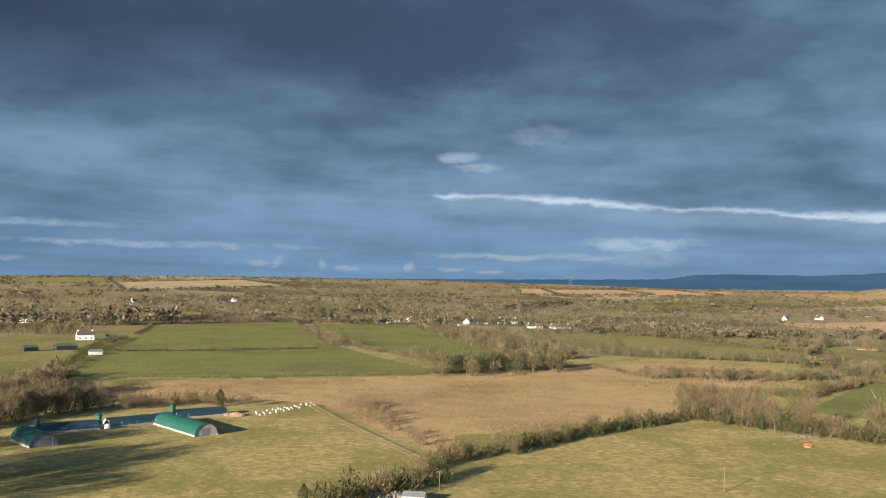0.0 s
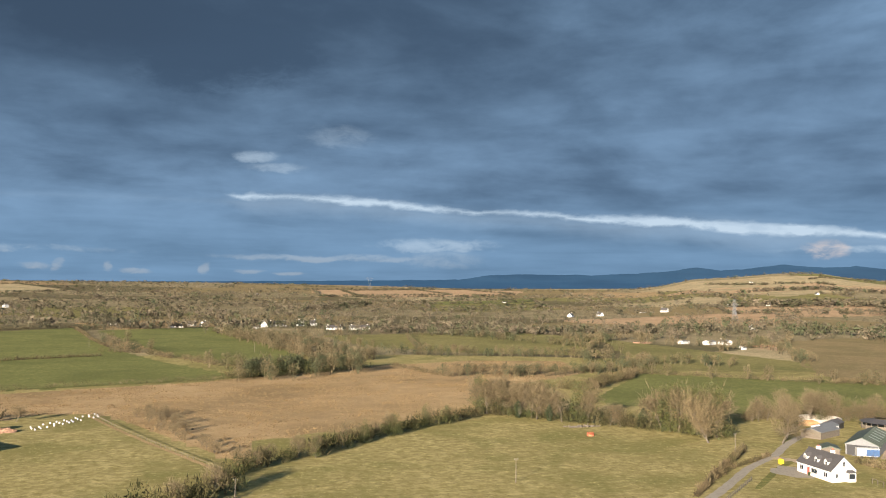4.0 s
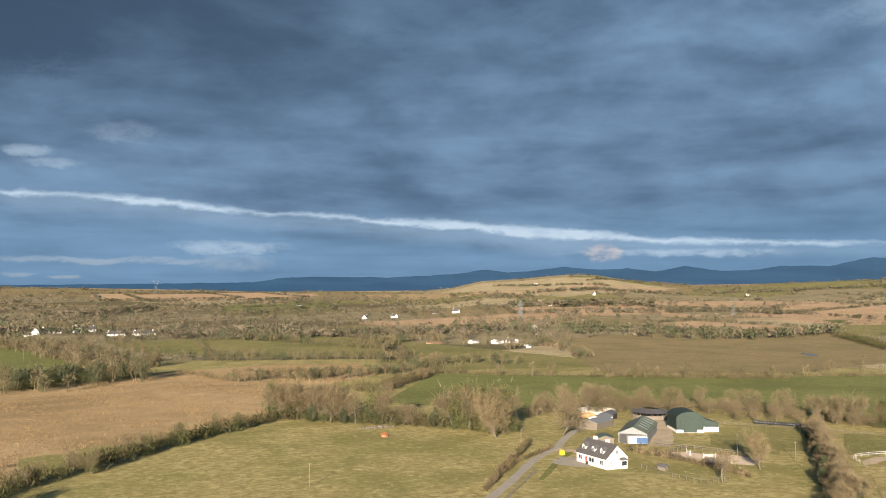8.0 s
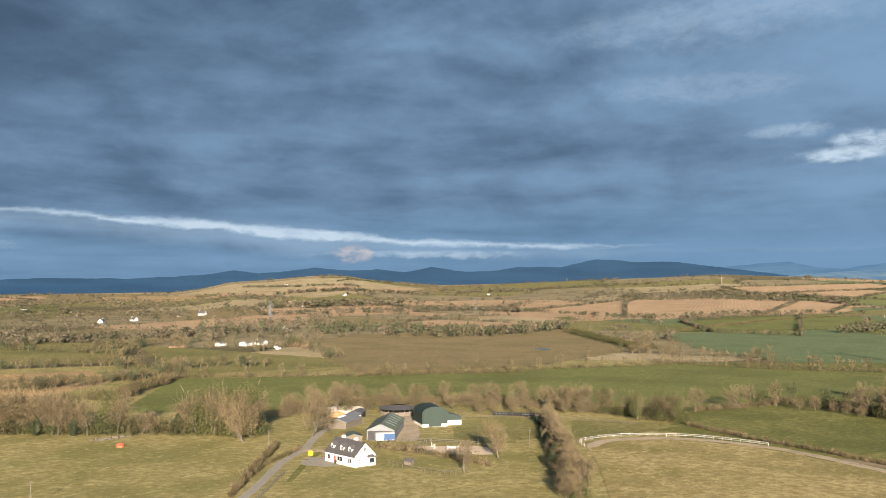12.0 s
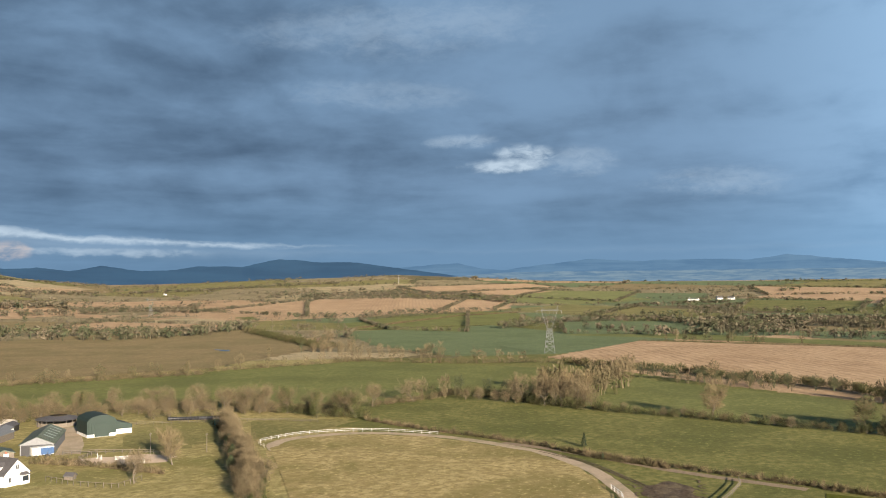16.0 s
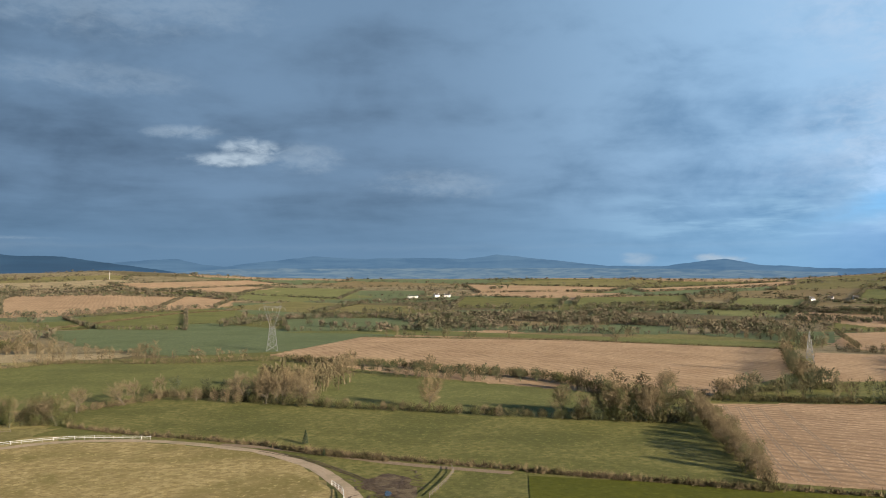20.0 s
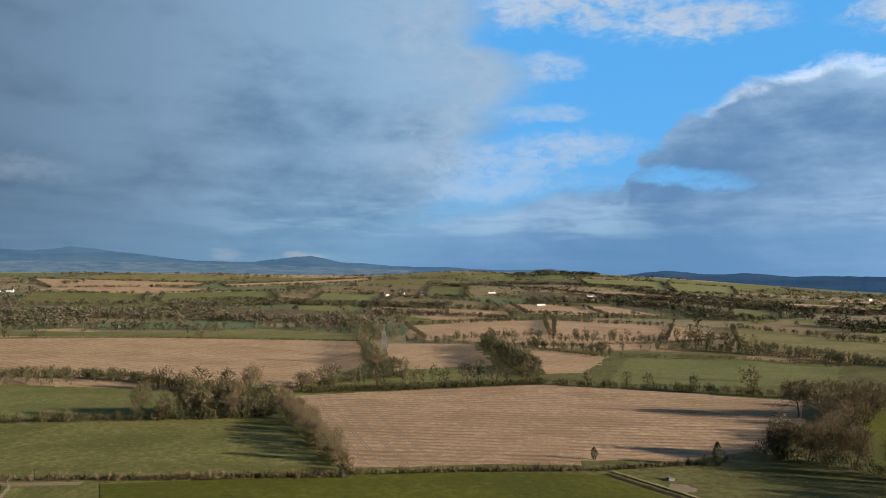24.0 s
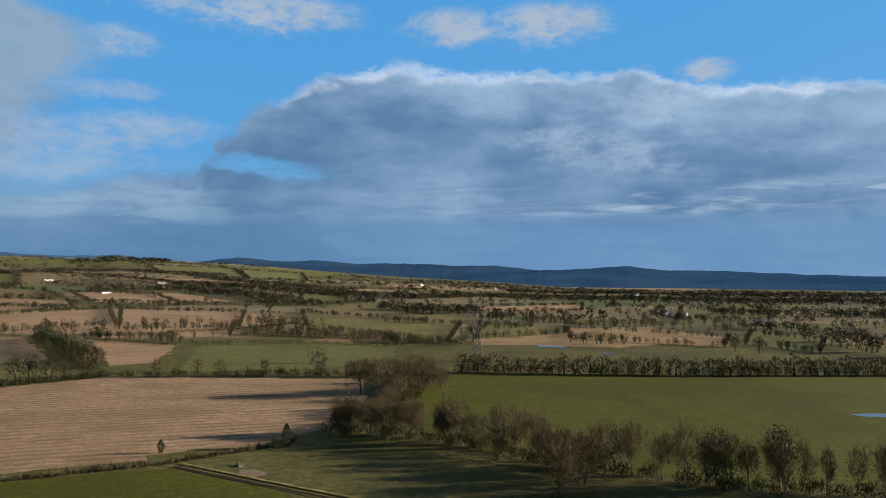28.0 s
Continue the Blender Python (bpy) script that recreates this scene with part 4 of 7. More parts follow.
tree_row("bare", 6, 8, 14, (314, 182), (368, 177))
tree_row("golden", 11, 15, 8, (357, 126), (354, 107))
tree_row("bare", 10, 13, 9, (397, 117), (430, 105))
tree_row("ivy", 6, 8, 10, (366, 170), (356, 129))
tree_row("golden", 11, 14, 30, (332, 60), (329, 47))
tree_row("mix", 8, 12, 9, (321, -10), (314, -41))
tree_row("bare", 6, 9, 9, (512, 330), (518, 243), (541, 200))
tree_row("bare", 9, 11, 60, (456, 59), (442, 13), (443, 0))
tree_row("ivy", 6, 8, 14, (398, -16), (381, -41))
tree_row("mix", 7, 10, 8, (379, -62), (374, -96), (374, -135), (376, -176))
tree_row("mix", 5, 7, 16, (360, -189), (334, -215), (293, -253))
tree_row("bare", 9, 12, 30, (315, -237), (303, -250))
tree_row("shrub", 6, 10, 6, (210, -183), (223, -202), (250, -236), (285, -280))
tree_row("shrub", 7, 10, 7, (242, -222), (256, -254), (239, -246))
tree_row("slim", 7, 10, 4.5, (197, -157), (185, -167), (166, -170), (148, -171), (125, -162))
tree_row("ivy", 6, 8, 14, (195, -159), (166, -170), (125, -162))
tree_row("slim", 7, 10, 5, (125, -162), (115, -171), (90, -175), (58, -194))
tree_row("slim", 6, 8, 3.5, (276, -296), (236, -322), (196, -352), (116, -431))
tree_row("bare", 3.5, 6, 5, (251, 211), (212, 174), (186, 150), (161, 128))
tree_row("shrub", 2.5, 5, 4, (249, 207), (206, 166), (162, 127))
tree_row("shrub", 3, 5, 4, (247, 210), (204, 169), (160, 130))
tree_row("holly", 4, 5, 16, (211, 174), (176, 141))
tree_row("golden", 9, 11, 40, (186, 172), (185, 170))
tree_row("holly", 6, 7, 40, (-35, 191), (-35, 191))
tree_row("holly", 4, 5, 30, (-25, 189), (-17, 193))
tree_row("bare", 5, 7, 8, (-11, 195), (-2, 207))
tree_row("conifer", 3, 4, 40, (250, 80), (249, 80))
tree_row("conifer", 2, 2.5, 40, (244, 74), (245, 73))
tree_row("conifer", 3, 3.5, 40, (233, 31), (233, 31))
tree_row("shrub", 3.5, 4, 40, (213, 76), (213, 76))
tree_row("holly", 2.4, 3.2, 30, (205, -107), (195, -143))
tree_row("shrub", 3, 4, 9, (-34, 334), (2, 239))
tree_row("bare", 6, 8, 30, (161, 171), (163, 169))
tree_row("bare", 4, 5, 14, (-76, 328), (-73, 331))
tree_row("holly", 4, 6, 22, (-83, 324), (-73, 331))
tree_row("bare", 8, 10, 9, (113, -145), (117, -161))
tree_row("bare", 11, 14, 9, (-122, 201), (-99, 188))
tree_row("bare", 10, 13, 5, (-133, 197), (-103, 171))
tree_row("bare", 10, 13, 9, (-147, 232), (-126, 223))
tree_row("bare", 8, 11, 7, (-157, 289), (-156, 316), (-161, 365))
tree_row("bare", 6, 9, 7, (-144, 285), (-124, 313))
tree_row("shrub", 5, 7, 8, (266, 266), (277, 235))
tree_row("shrub", 5, 7, 9, (184, 289), (258, 278))
tree_row("shrub", 5, 7, 7, (256, 256), (276, 238))
tree_row("bare", 8, 10, 9, (274, 231), (281, 213))
tree_row("shrub", 4, 6, 7, (249, 243), (283, 208))
tree_row("bare", 9, 12, 5, (93, 321), (102, 318))
tree_row("bare", 7, 10, 6, (348, 134), (338, 100))
tree_row("shrub", 4, 6, 6, (351, 172), (345, 132))
tree_row("golden", 9, 12, 9, (394, 116), (507, 127))
tree_row("golden", 12, 15, 7, (391, 139), (373, 115), (395, 105))
tree_row("ivy", 9, 12, 9, (146, 269), (154, 256))
tree_row("ivy", 8, 11, 8, (322, -14), (314, -41))
tree_row("ivy", 7, 9, 14, (383, -62), (421, -126))
tree_row("shrub", 5, 7, 7, (453, 90), (432, 29))
tree_row("bare", 9, 12, 9, (251, -213), (244, -242))
tree_row("ivy", 8, 10, 20, (196, -156), (191, -164))
tree_row("bare", 9, 12, 5, (95, 323), (111, 303))
tree_row("holly", 5, 6, 40, (195, -143), (194, -142))
tree_row("ivy", 11, 14, 5, (143, 273), (157, 256))
tree_row("holly", 5, 7, 9, (317, -4), (314, -41))
tree_row("ivy", 7, 10, 6, (6, 463), (73, 508))
tree_row("ivy", 7, 10, 22, (115, -171), (59, -196))
tree_row("ivy", 6, 9, 9, (-171, 313), (-168, 332), (-179, 410))
tree_row("shrub", 4, 7, 5, (-161, 295), (-160, 315), (-160, 347), (-173, 394))
tree_row("shrub", 4, 6, 6, (-143, 263), (-135, 290), (-122, 309), (-101, 324))
tree_row("holly", 4, 6, 12, (-144, 270), (-137, 294), (-125, 315))
tree_row("bare", 7, 10, 8, (-146, 268), (-135, 305))
tree_row("bare", 11, 15, 14, (-364, 805), (-267, 886))
tree_row("shrub", 3, 5, 7, (-31, 341), (-15, 296))
tree_row("bare", 4, 6, 6, (347, -49), (300, -46), (261, -45), (230, -45))
tree_row("ivy", 4, 6, 14, (319, -47), (230, -45))
tree_row("ivy", 7, 10, 6, (596, -235), (491, -205), (416, -187))
tree_row("bare", 7, 10, 6, (596, -237), (490, -208), (407, -186))
tree_row("mix", 6, 9, 6, (688, -164), (495, -123), (427, -117))
tree_row("ivy", 8, 11, 7, (317, 2), (315, -25))
tree_row("shrub", 6, 8, 7, (319, -16), (313, -41))
tree_row("ivy", 5, 7, 9, (475, 113), (455, 72), (439, 13))
tree_row("holly", 4, 6, 8, (475, 113), (447, 42))
tree_row("bare", 8, 10, 14, (407, -1), (381, -41))
tree_row("shrub", 5, 7, 6, (212, 289), (256, 256))
tree_row("shrub", 4, 6, 6, (279, 234), (290, 182))
tree_row("ivy", 8, 10, 9, (6, 469), (73, 508))
tree_row("ivy", 6, 9, 8, (282, 237), (282, 171))
tree_row("holly", 5, 7, 10, (103, 307), (139, 277))
tree_row("ivy", 5, 8, 12, (188, 287), (255, 275))


for spare in [t for kind in TREES.values() for t in kind if t.name not in USED]:
    for piece in (*spare.children_recursive, spare):
        bpy.data.objects.remove(piece)

# ---------------------------------------------------------------- far woods and hedgerow trees


def far_tree(seed, n, size=0.20):
    """A small rough tree for the distance, one metre high."""
    rng = np.random.default_rng(seed)
    v = rng.normal(size=(n, 3))
    v /= np.linalg.norm(v, axis=1, keepdims=True)
    c = v * rng.uniform(0.4, 1, (n, 1)) * (0.36, 0.36, 0.42) + (0, 0, 0.56)
    t = leaves(c, size, rng)
    trunk = slivers(np.zeros((3, 3)), np.tile((0.0, 0, 0.6), (3, 1)), 0.06, rng)
    return np.concatenate([t, trunk])


def mid_tree(seed, n, thin=1.0):
    """A finer small tree for the middle distance, one metre high."""
    rng = np.random.default_rng(seed)
    v = rng.normal(size=(n, 3))
    v /= np.linalg.norm(v, axis=1, keepdims=True)
    lump = 0.8 + 0.25 * np.sin(v[:, 0] * 4 + seed) * np.cos(v[:, 1] * 5 + seed)
    c = v * (rng.uniform(0.2, 1, n) ** 0.5 * lump)[:, None] * (0.34, 0.34, 0.42) + (0, 0, 0.54)
    twigs = slivers(c, c + (v * 0.6 + rng.normal(size=(n, 3)) * 0.4 + (0, 0, 0.4)) * 0.085, rng.uniform(0.034, 0.070, n) * thin, rng)
    stems = slivers(rng.normal(size=(5, 3)) * (0.05, 0.05, 0), rng.normal(size=(5, 3)) * (0.09, 0.09, 0.05) + (0, 0, 0.75), 0.03, rng)
    return np.concatenate([twigs, stems, leaves(c[::2] * (0.92, 0.92, 1.0), 0.078 * thin, rng)])


FAR = [far_tree(i, 23, 0.18) for i in range(8)]
MID = [mid_tree(i, 66) for i in range(8)]
FINE = [mid_tree(30 + i, 180, 0.62) for i in range(8)]
REMOTE = [far_tree(60 + i, 10, 0.25) for i in range(8)]


def far_woods(name, mat, x, y, h, seed, label, forms):
    rng = np.random.default_rng(seed)
    z = terrain(x, y)
    out = []
    which = rng.integers(0, len(forms), len(x))
    for w, t in enumerate(forms):
        m = which == w
        k = m.sum()
        a = rng.uniform(0, 6.28, k)
        ca, sa = np.cos(a)[:, None, None], np.sin(a)[:, None, None]
        s, wd = h[m][:, None, None], (h[m] * rng.uniform(0.85, 1.35, k) * np.clip(np.hypot(x[m], y[m]) / 1100, 1, 1.7))[:, None, None]
        tx, ty, tz = t[None, ..., 0], t[None, ..., 1], t[None, ..., 2]
        q = np.stack([(tx * ca - ty * sa) * wd + x[m][:, None, None], (tx * sa + ty * ca) * wd + y[m][:, None, None], tz * s + z[m][:, None, None] - 0.2], -1)
        out.append(q.reshape(-1, 3, 3))
    tagged(new(name, tri_mesh(name, np.concatenate(out), mat)), label, "trees", kind="stuff")


def wood(low, high, width, dark, *points):
    """A belt of trees along a line; gathered first, built together."""
    low, high = low * 1.2, high * 1.2
    rng = np.random.default_rng(len(BELTS) + 50)
    for (x0, y0), (x1, y1) in zip(points, points[1:]):
        length = math.hypot(x1 - x0, y1 - y0)
        n = int(max(2, length * max(width, 5) / (high * 0.62) ** 2 * (1.3 if width < 12 else 0.85)))
        n = min(n, 520)
        t, o = rng.uniform(0, 1, n), rng.normal(0, 0.32, n) * width
        nx, ny = (y1 - y0) / max(length, 1), -(x1 - x0) / max(length, 1)
        x, y = x0 + (x1 - x0) * t + nx * o, y0 + (y1 - y0) * t + ny * o
        BELTS.append(np.stack([x, y, rng.uniform(low, high, n), rng.uniform(0, 1, n) < dark], -1))


BELTS = []
wood(6, 9, 35, 0.2, (-7, 899), (50, 668), (85, 561))
wood(7, 10, 16, 0.3, (1, 453), (29, 454))
wood(8, 11, 18, 0.3, (39, 478), (72, 489))
wood(7, 10, 30, 0.2, (-167, 1076), (-101, 949), (-43, 963), (13, 1002), (168, 954))
wood(6, 9, 50, 0.15, (135, 903), (186, 919), (266, 982), (289, 883))
wood(4, 6, 8, 0.5, (103, 630), (137, 597), (184, 588), (248, 565))
wood(4, 7, 18, 0.3, (109, 461), (134, 468), (156, 454), (219, 473), (263, 524))
wood(6, 9, 25, 0.2, (286, 726), (350, 755), (418, 769))
wood(7, 10, 25, 0.3, (466, 857), (580, 877), (657, 874))
wood(9, 12, 30, 0.55, (543, 780), (620, 787), (661, 715), (697, 687))
wood(10, 15, 50, 0.2, (875, 1434), (939, 1347), (1215, 1436))
wood(5, 8, 12, 0.3, (453, 694), (410, 589), (371, 506))
wood(8, 11, 30, 0.5, (591, 721), (634, 647), (717, 648), (830, 665))
wood(6, 9, 18, 0.2, (1126, 1348), (1194, 1193), (1158, 1022))
wood(7, 10, 30, 0.2, (1705, 1236), (1829, 1063), (1959, 913), (1871, 728))
wood(6, 9, 14, 0.4, (1776, 987), (1794, 766), (1686, 649))
wood(6, 9, 25, 0.3, (937, 380), (1089, 377), (1184, 325), (1200, 248), (1057, 165))
wood(6, 9, 40, 0.2, (1024, 160), (978, 116), (992, 58))
wood(6, 8, 12, 0.4, (900, 147), (924, 87), (918, 38), (880, -23), (870, -77))
wood(6, 9, 40, 0.25, (1140, 199), (1220, 144), (1181, 54), (1245, 0), (1317, -73))
wood(8, 11, 20, 0.9, (1352, -23), (1365, -90))
wood(6, 9, 40, 0.3, (1028, 145), (1147, 71), (1100, -3), (1046, -69), (967, -183), (875, -217))
wood(6, 9, 40, 0.4, (1407, -94), (1490, -239), (1419, -356), (1300, -454))
wood(9, 12, 10, 0.8, (2555, 311), (2555, 280))
wood(9, 13, 14, 0.8, (2500, 198), (2558, 157))
wood(7, 10, 20, 0.5, (859, -202), (720, -190))
wood(5, 7, 5, 0.4, (662, -195), (619, -237))
wood(6, 9, 4, 0.6, (685, -238), (684, -278), (655, -317), (612, -389))
wood(4, 6, 6, 0.9, (591, -264), (547, -286), (502, -285))
wood(4, 6, 8, 0.5, (1143, -297), (1050, -367), (941, -413))
wood(5, 7, 6, 0.4, (1018, -472), (970, -537), (916, -604))
wood(6, 11, 30, 0.4, (1370, -626), (1386, -794), (1195, -790), (896, -684))
wood(6, 11, 30, 0.4, (1993, -1197), (1650, -1110), (1451, -1100), (1254, -1078))
wood(4, 7, 10, 0.9, (544, -365), (489, -389), (444, -399), (392, -386))
wood(4, 7, 8, 0.8, (591, -541), (538, -559))
wood(7, 10, 20, 0.6, (673, -632), (646, -721))
wood(5, 8, 10, 0.8, (950, -644), (853, -721))
wood(8, 11, 20, 0.4, (633, -414), (548, -415))
wood(5, 8, 12, 0.8, (1114, -921), (1012, -901))
wood(8, 11, 14, 0.3, (597, -681), (553, -673))
wood(6, 9, 12, 0.7, (422, -636), (361, -666))
wood(5, 10, 40, 0.5, (451, -913), (372, -942), (261, -1029))
wood(6, 9, 14, 0.7, (327, -701), (240, -675))
wood(9, 12, 14, 0.2, (229, -486), (210, -481))
wood(8, 12, 25, 0.3, (223, -613), (180, -545), (137, -517))
wood(5, 7, 14, 0.5, (336, -472), (300, -476))
wood(7, 10, 40, 0.5, (779, -710), (637, -699))
wood(6, 9, 20, 0.5, (549, -630), (464, -667))
wood(5, 9, 45, 0.3, (1008, -959), (1047, -1214), (889, -1366), (645, -1405), (397, -1587))
wood(5, 9, 45, 0.3, (1305, -1620), (1239, -1912), (867, -1897), (581, -2342))
wood(11, 15, 25, 0.95, (2650, -1155), (2728, -1328), (2755, -1557))
wood(7, 10, 50, 0.5, (1571, -916), (1417, -972), (1155, -965), (1046, -1021))
wood(6, 9, 30, 0.3, (2121, -760), (2274, -983), (2153, -1125), (2016, -1296))
wood(9, 14, 30, 0.15, (-424, 771), (-389, 825))
wood(5, 8, 10, 0.2, (81, 834), (185, 887), (282, 654))
wood(6, 9, 50, 0.2, (213, 833), (350, 882), (483, 885))
wood(5, 8, 20, 0.3, (227, 550), (268, 528), (304, 488))
wood(7, 10, 14, 0.4, (865, 195), (877, 169))
wood(6, 9, 12, 0.2, (717, 1246), (843, 1155), (1115, 1199), (1321, 1162))
wood(6, 8, 8, 0.3, (978, 297), (892, 138))

wood(8, 12, 25, 0.2, (1220, 1942), (1360, 1908), (1601, 1962), (1649, 1818))
wood(5, 8, 6, 0.3, (1716, 2343), (2186, 2607), (2293, 2462))
wood(6, 9, 10, 0.3, (1436, 2459), (1480, 2196), (1638, 2118))
wood(6, 10, 20, 0.3, (1817, 1876), (2030, 1796), (2249, 1685), (2416, 1552))
wood(6, 9, 20, 0.4, (1819, 1280), (1967, 1110), (1972, 898))
wood(7, 10, 12, 0.7, (1310, 307), (1360, 208))
wood(7, 10, 20, 0.4, (1158, 163), (1244, 76), (1126, -32), (1078, -138))
wood(6, 9, 14, 0.5, (1468, -15), (1651, -163), (1514, -289))
wood(5, 8, 8, 0.4, (1298, 375), (1748, 397), (1911, 241))
wood(9, 12, 14, 0.9, (2800, -1242), (2990, -1470), (2907, -1623))
wood(6, 9, 14, 0.6, (2175, -897), (1891, -928), (1593, -913), (1180, -780))
wood(10, 13, 8, 0.1, (-380, 1000), (-301, 955), (-227, 962), (-185, 1006))
wood(8, 12, 24, 0.2, (-187, 1091), (-110, 1193), (-16, 1171))
wood(8, 11, 18, 0.2, (93, 1452), (248, 1733), (372, 1678))
# hedges round the far fields
wood(4, 7, 0.5, 0.5, (1974, -387), (1864, -510), (1332, -338), (1435, -253), (1974, -387))
wood(4, 7, 0.5, 0.5, (1985, -40), (2103, -295), (1711, -250), (1596, -23), (1985, -40))
wood(4, 7, 0.5, 0.5, (2236, -740), (2080, -787), (1593, -595), (1743, -557), (2236, -740))
wood(4, 7, 0.5, 0.5, (1719, -484), (1421, -573), (1186, -504), (1433, -388), (1719, -484))
wood(3, 5.5, 0.5, 0.5, (1363, -355), (1140, -489), (990, -431), (1182, -292), (1363, -355))
wood(3, 5.5, 0.5, 0.5, (1376, -597), (1230, -662), (1002, -572), (1090, -497), (1376, -597))
wood(3, 5.5, 0.5, 0.5, (876, -259), (940, -450), (694, -336), (676, -215), (876, -259))
wood(3, 5.5, 0.5, 0.5, (913, -450), (787, -525), (608, -398), (679, -332), (913, -450))
wood(3, 5.5, 0.5, 0.5, (637, -293), (599, -386), (527, -336), (577, -268), (637, -293))
wood(3, 5.5, 0.5, 0.5, (761, -580), (507, -554), (387, -408), (566, -435), (761, -580))
wood(4, 7, 0.5, 0.5, (2526, -1346), (2433, -1595), (1835, -1243), (2079, -1141), (2526, -1346))
wood(4, 7, 0.5, 0.5, (2367, -1574), (2290, -1764), (1806, -1407), (1838, -1250), (2367, -1574))
wood(3, 5.5, 0.5, 0.5, (1165, -892), (1132, -960), (925, -783), (960, -729), (1165, -892))
wood(4, 7, 0.5, 0.5, (2497, -203), (2976, -760), (2727, -696), (2327, -216), (2497, -203))
wood(3, 5.5, 0.5, 0.5, (565, -651), (572, -741), (447, -576), (457, -521), (565, -651))
wood(4, 7, 0.5, 0.5, (1704, 1148), (1818, 703), (1419, 590), (1099, 766), (1539, 1072), (1704, 1148))
wood(4, 7, 0.5, 0.5, (2192, 1206), (2810, 1046), (2669, 862), (1967, 1002), (2192, 1206))
wood(4, 7, 0.5, 0.5, (2835, 317), (2575, -193), (2357, -132), (2265, 210), (2835, 317))
wood(4, 7, 0.5, 0.5, (2428, 836), (2468, 575), (1873, 489), (2004, 775), (2428, 836))
wood(3, 5.5, 0.5, 0.5, (1115, 369), (1202, 201), (909, 148), (872, 283), (1115, 369))
wood(3, 5.5, 0.5, 0.5, (1366, -359), (1214, -424), (1084, -378), (1246, -334), (1366, -359))
wood(4, 7, 0.5, 0.5, (2004, 225), (1966, -9), (1531, 4), (1528, 193), (2004, 225))
wood(4, 7, 0.5, 0.25, (1191, 1054), (1643, 1141), (1748, 796), (1287, 637), (1077, 694), (1191, 1054))
wood(3, 5.5, 0.5, 0.25, (767, 916), (897, 964), (889, 739), (817, 663), (695, 747), (767, 916))
wood(3, 5.5, 0.5, 0.25, (1043, 638), (1302, 588), (865, 392), (860, 488), (1043, 638))
wood(3, 5.5, 0.5, 0.25, (156, 807), (273, 902), (341, 781), (252, 599), (134, 648), (156, 807))
wood(4, 7, 0.5, 0.25, (236, 2800), (607, 2950), (632, 2561), (205, 2261), (236, 2800))
wood(4, 7, 0.5, 0.25, (857, 1430), (1180, 1441), (1170, 1274), (754, 1224), (857, 1430))
wood(4, 7, 0.5, 0.25, (427, 2009), (757, 2187), (662, 1835), (356, 1621), (427, 2009))
wood(3, 5.5, 0.5, 0.25, (-390, 1025), (-332, 1150), (-251, 1060), (-341, 867), (-390, 1025))
wood(4, 7, 0.5, 0.25, (-979, 2564), (-681, 2946), (-428, 2486), (-725, 1969), (-979, 2564))
wood(4, 7, 0.5, 0.25, (364, 1807), (709, 2011), (607, 1691), (320, 1487), (364, 1807))
wood(4, 7, 0.5, 0.25, (318, 2731), (821, 3153), (847, 2596), (318, 2226), (318, 2731))
wood(3, 5.5, 0.5, 0.5, (741, -832), (727, -1070), (601, -881), (643, -739), (741, -832))
wood(3, 5.5, 0.5, 0.5, (545, -1024), (404, -990), (352, -831), (423, -785), (545, -1024))
wood(3, 5.5, 0.5, 0.5, (482, -558), (463, -656), (382, -531), (400, -449), (482, -558))
wood(3, 5.5, 0.5, 0.5, (428, -597), (275, -576), (245, -504), (353, -497), (428, -597))
wood(3, 5.5, 0.5, 0.5, (283, -631), (218, -599), (189, -507), (246, -537), (283, -631))


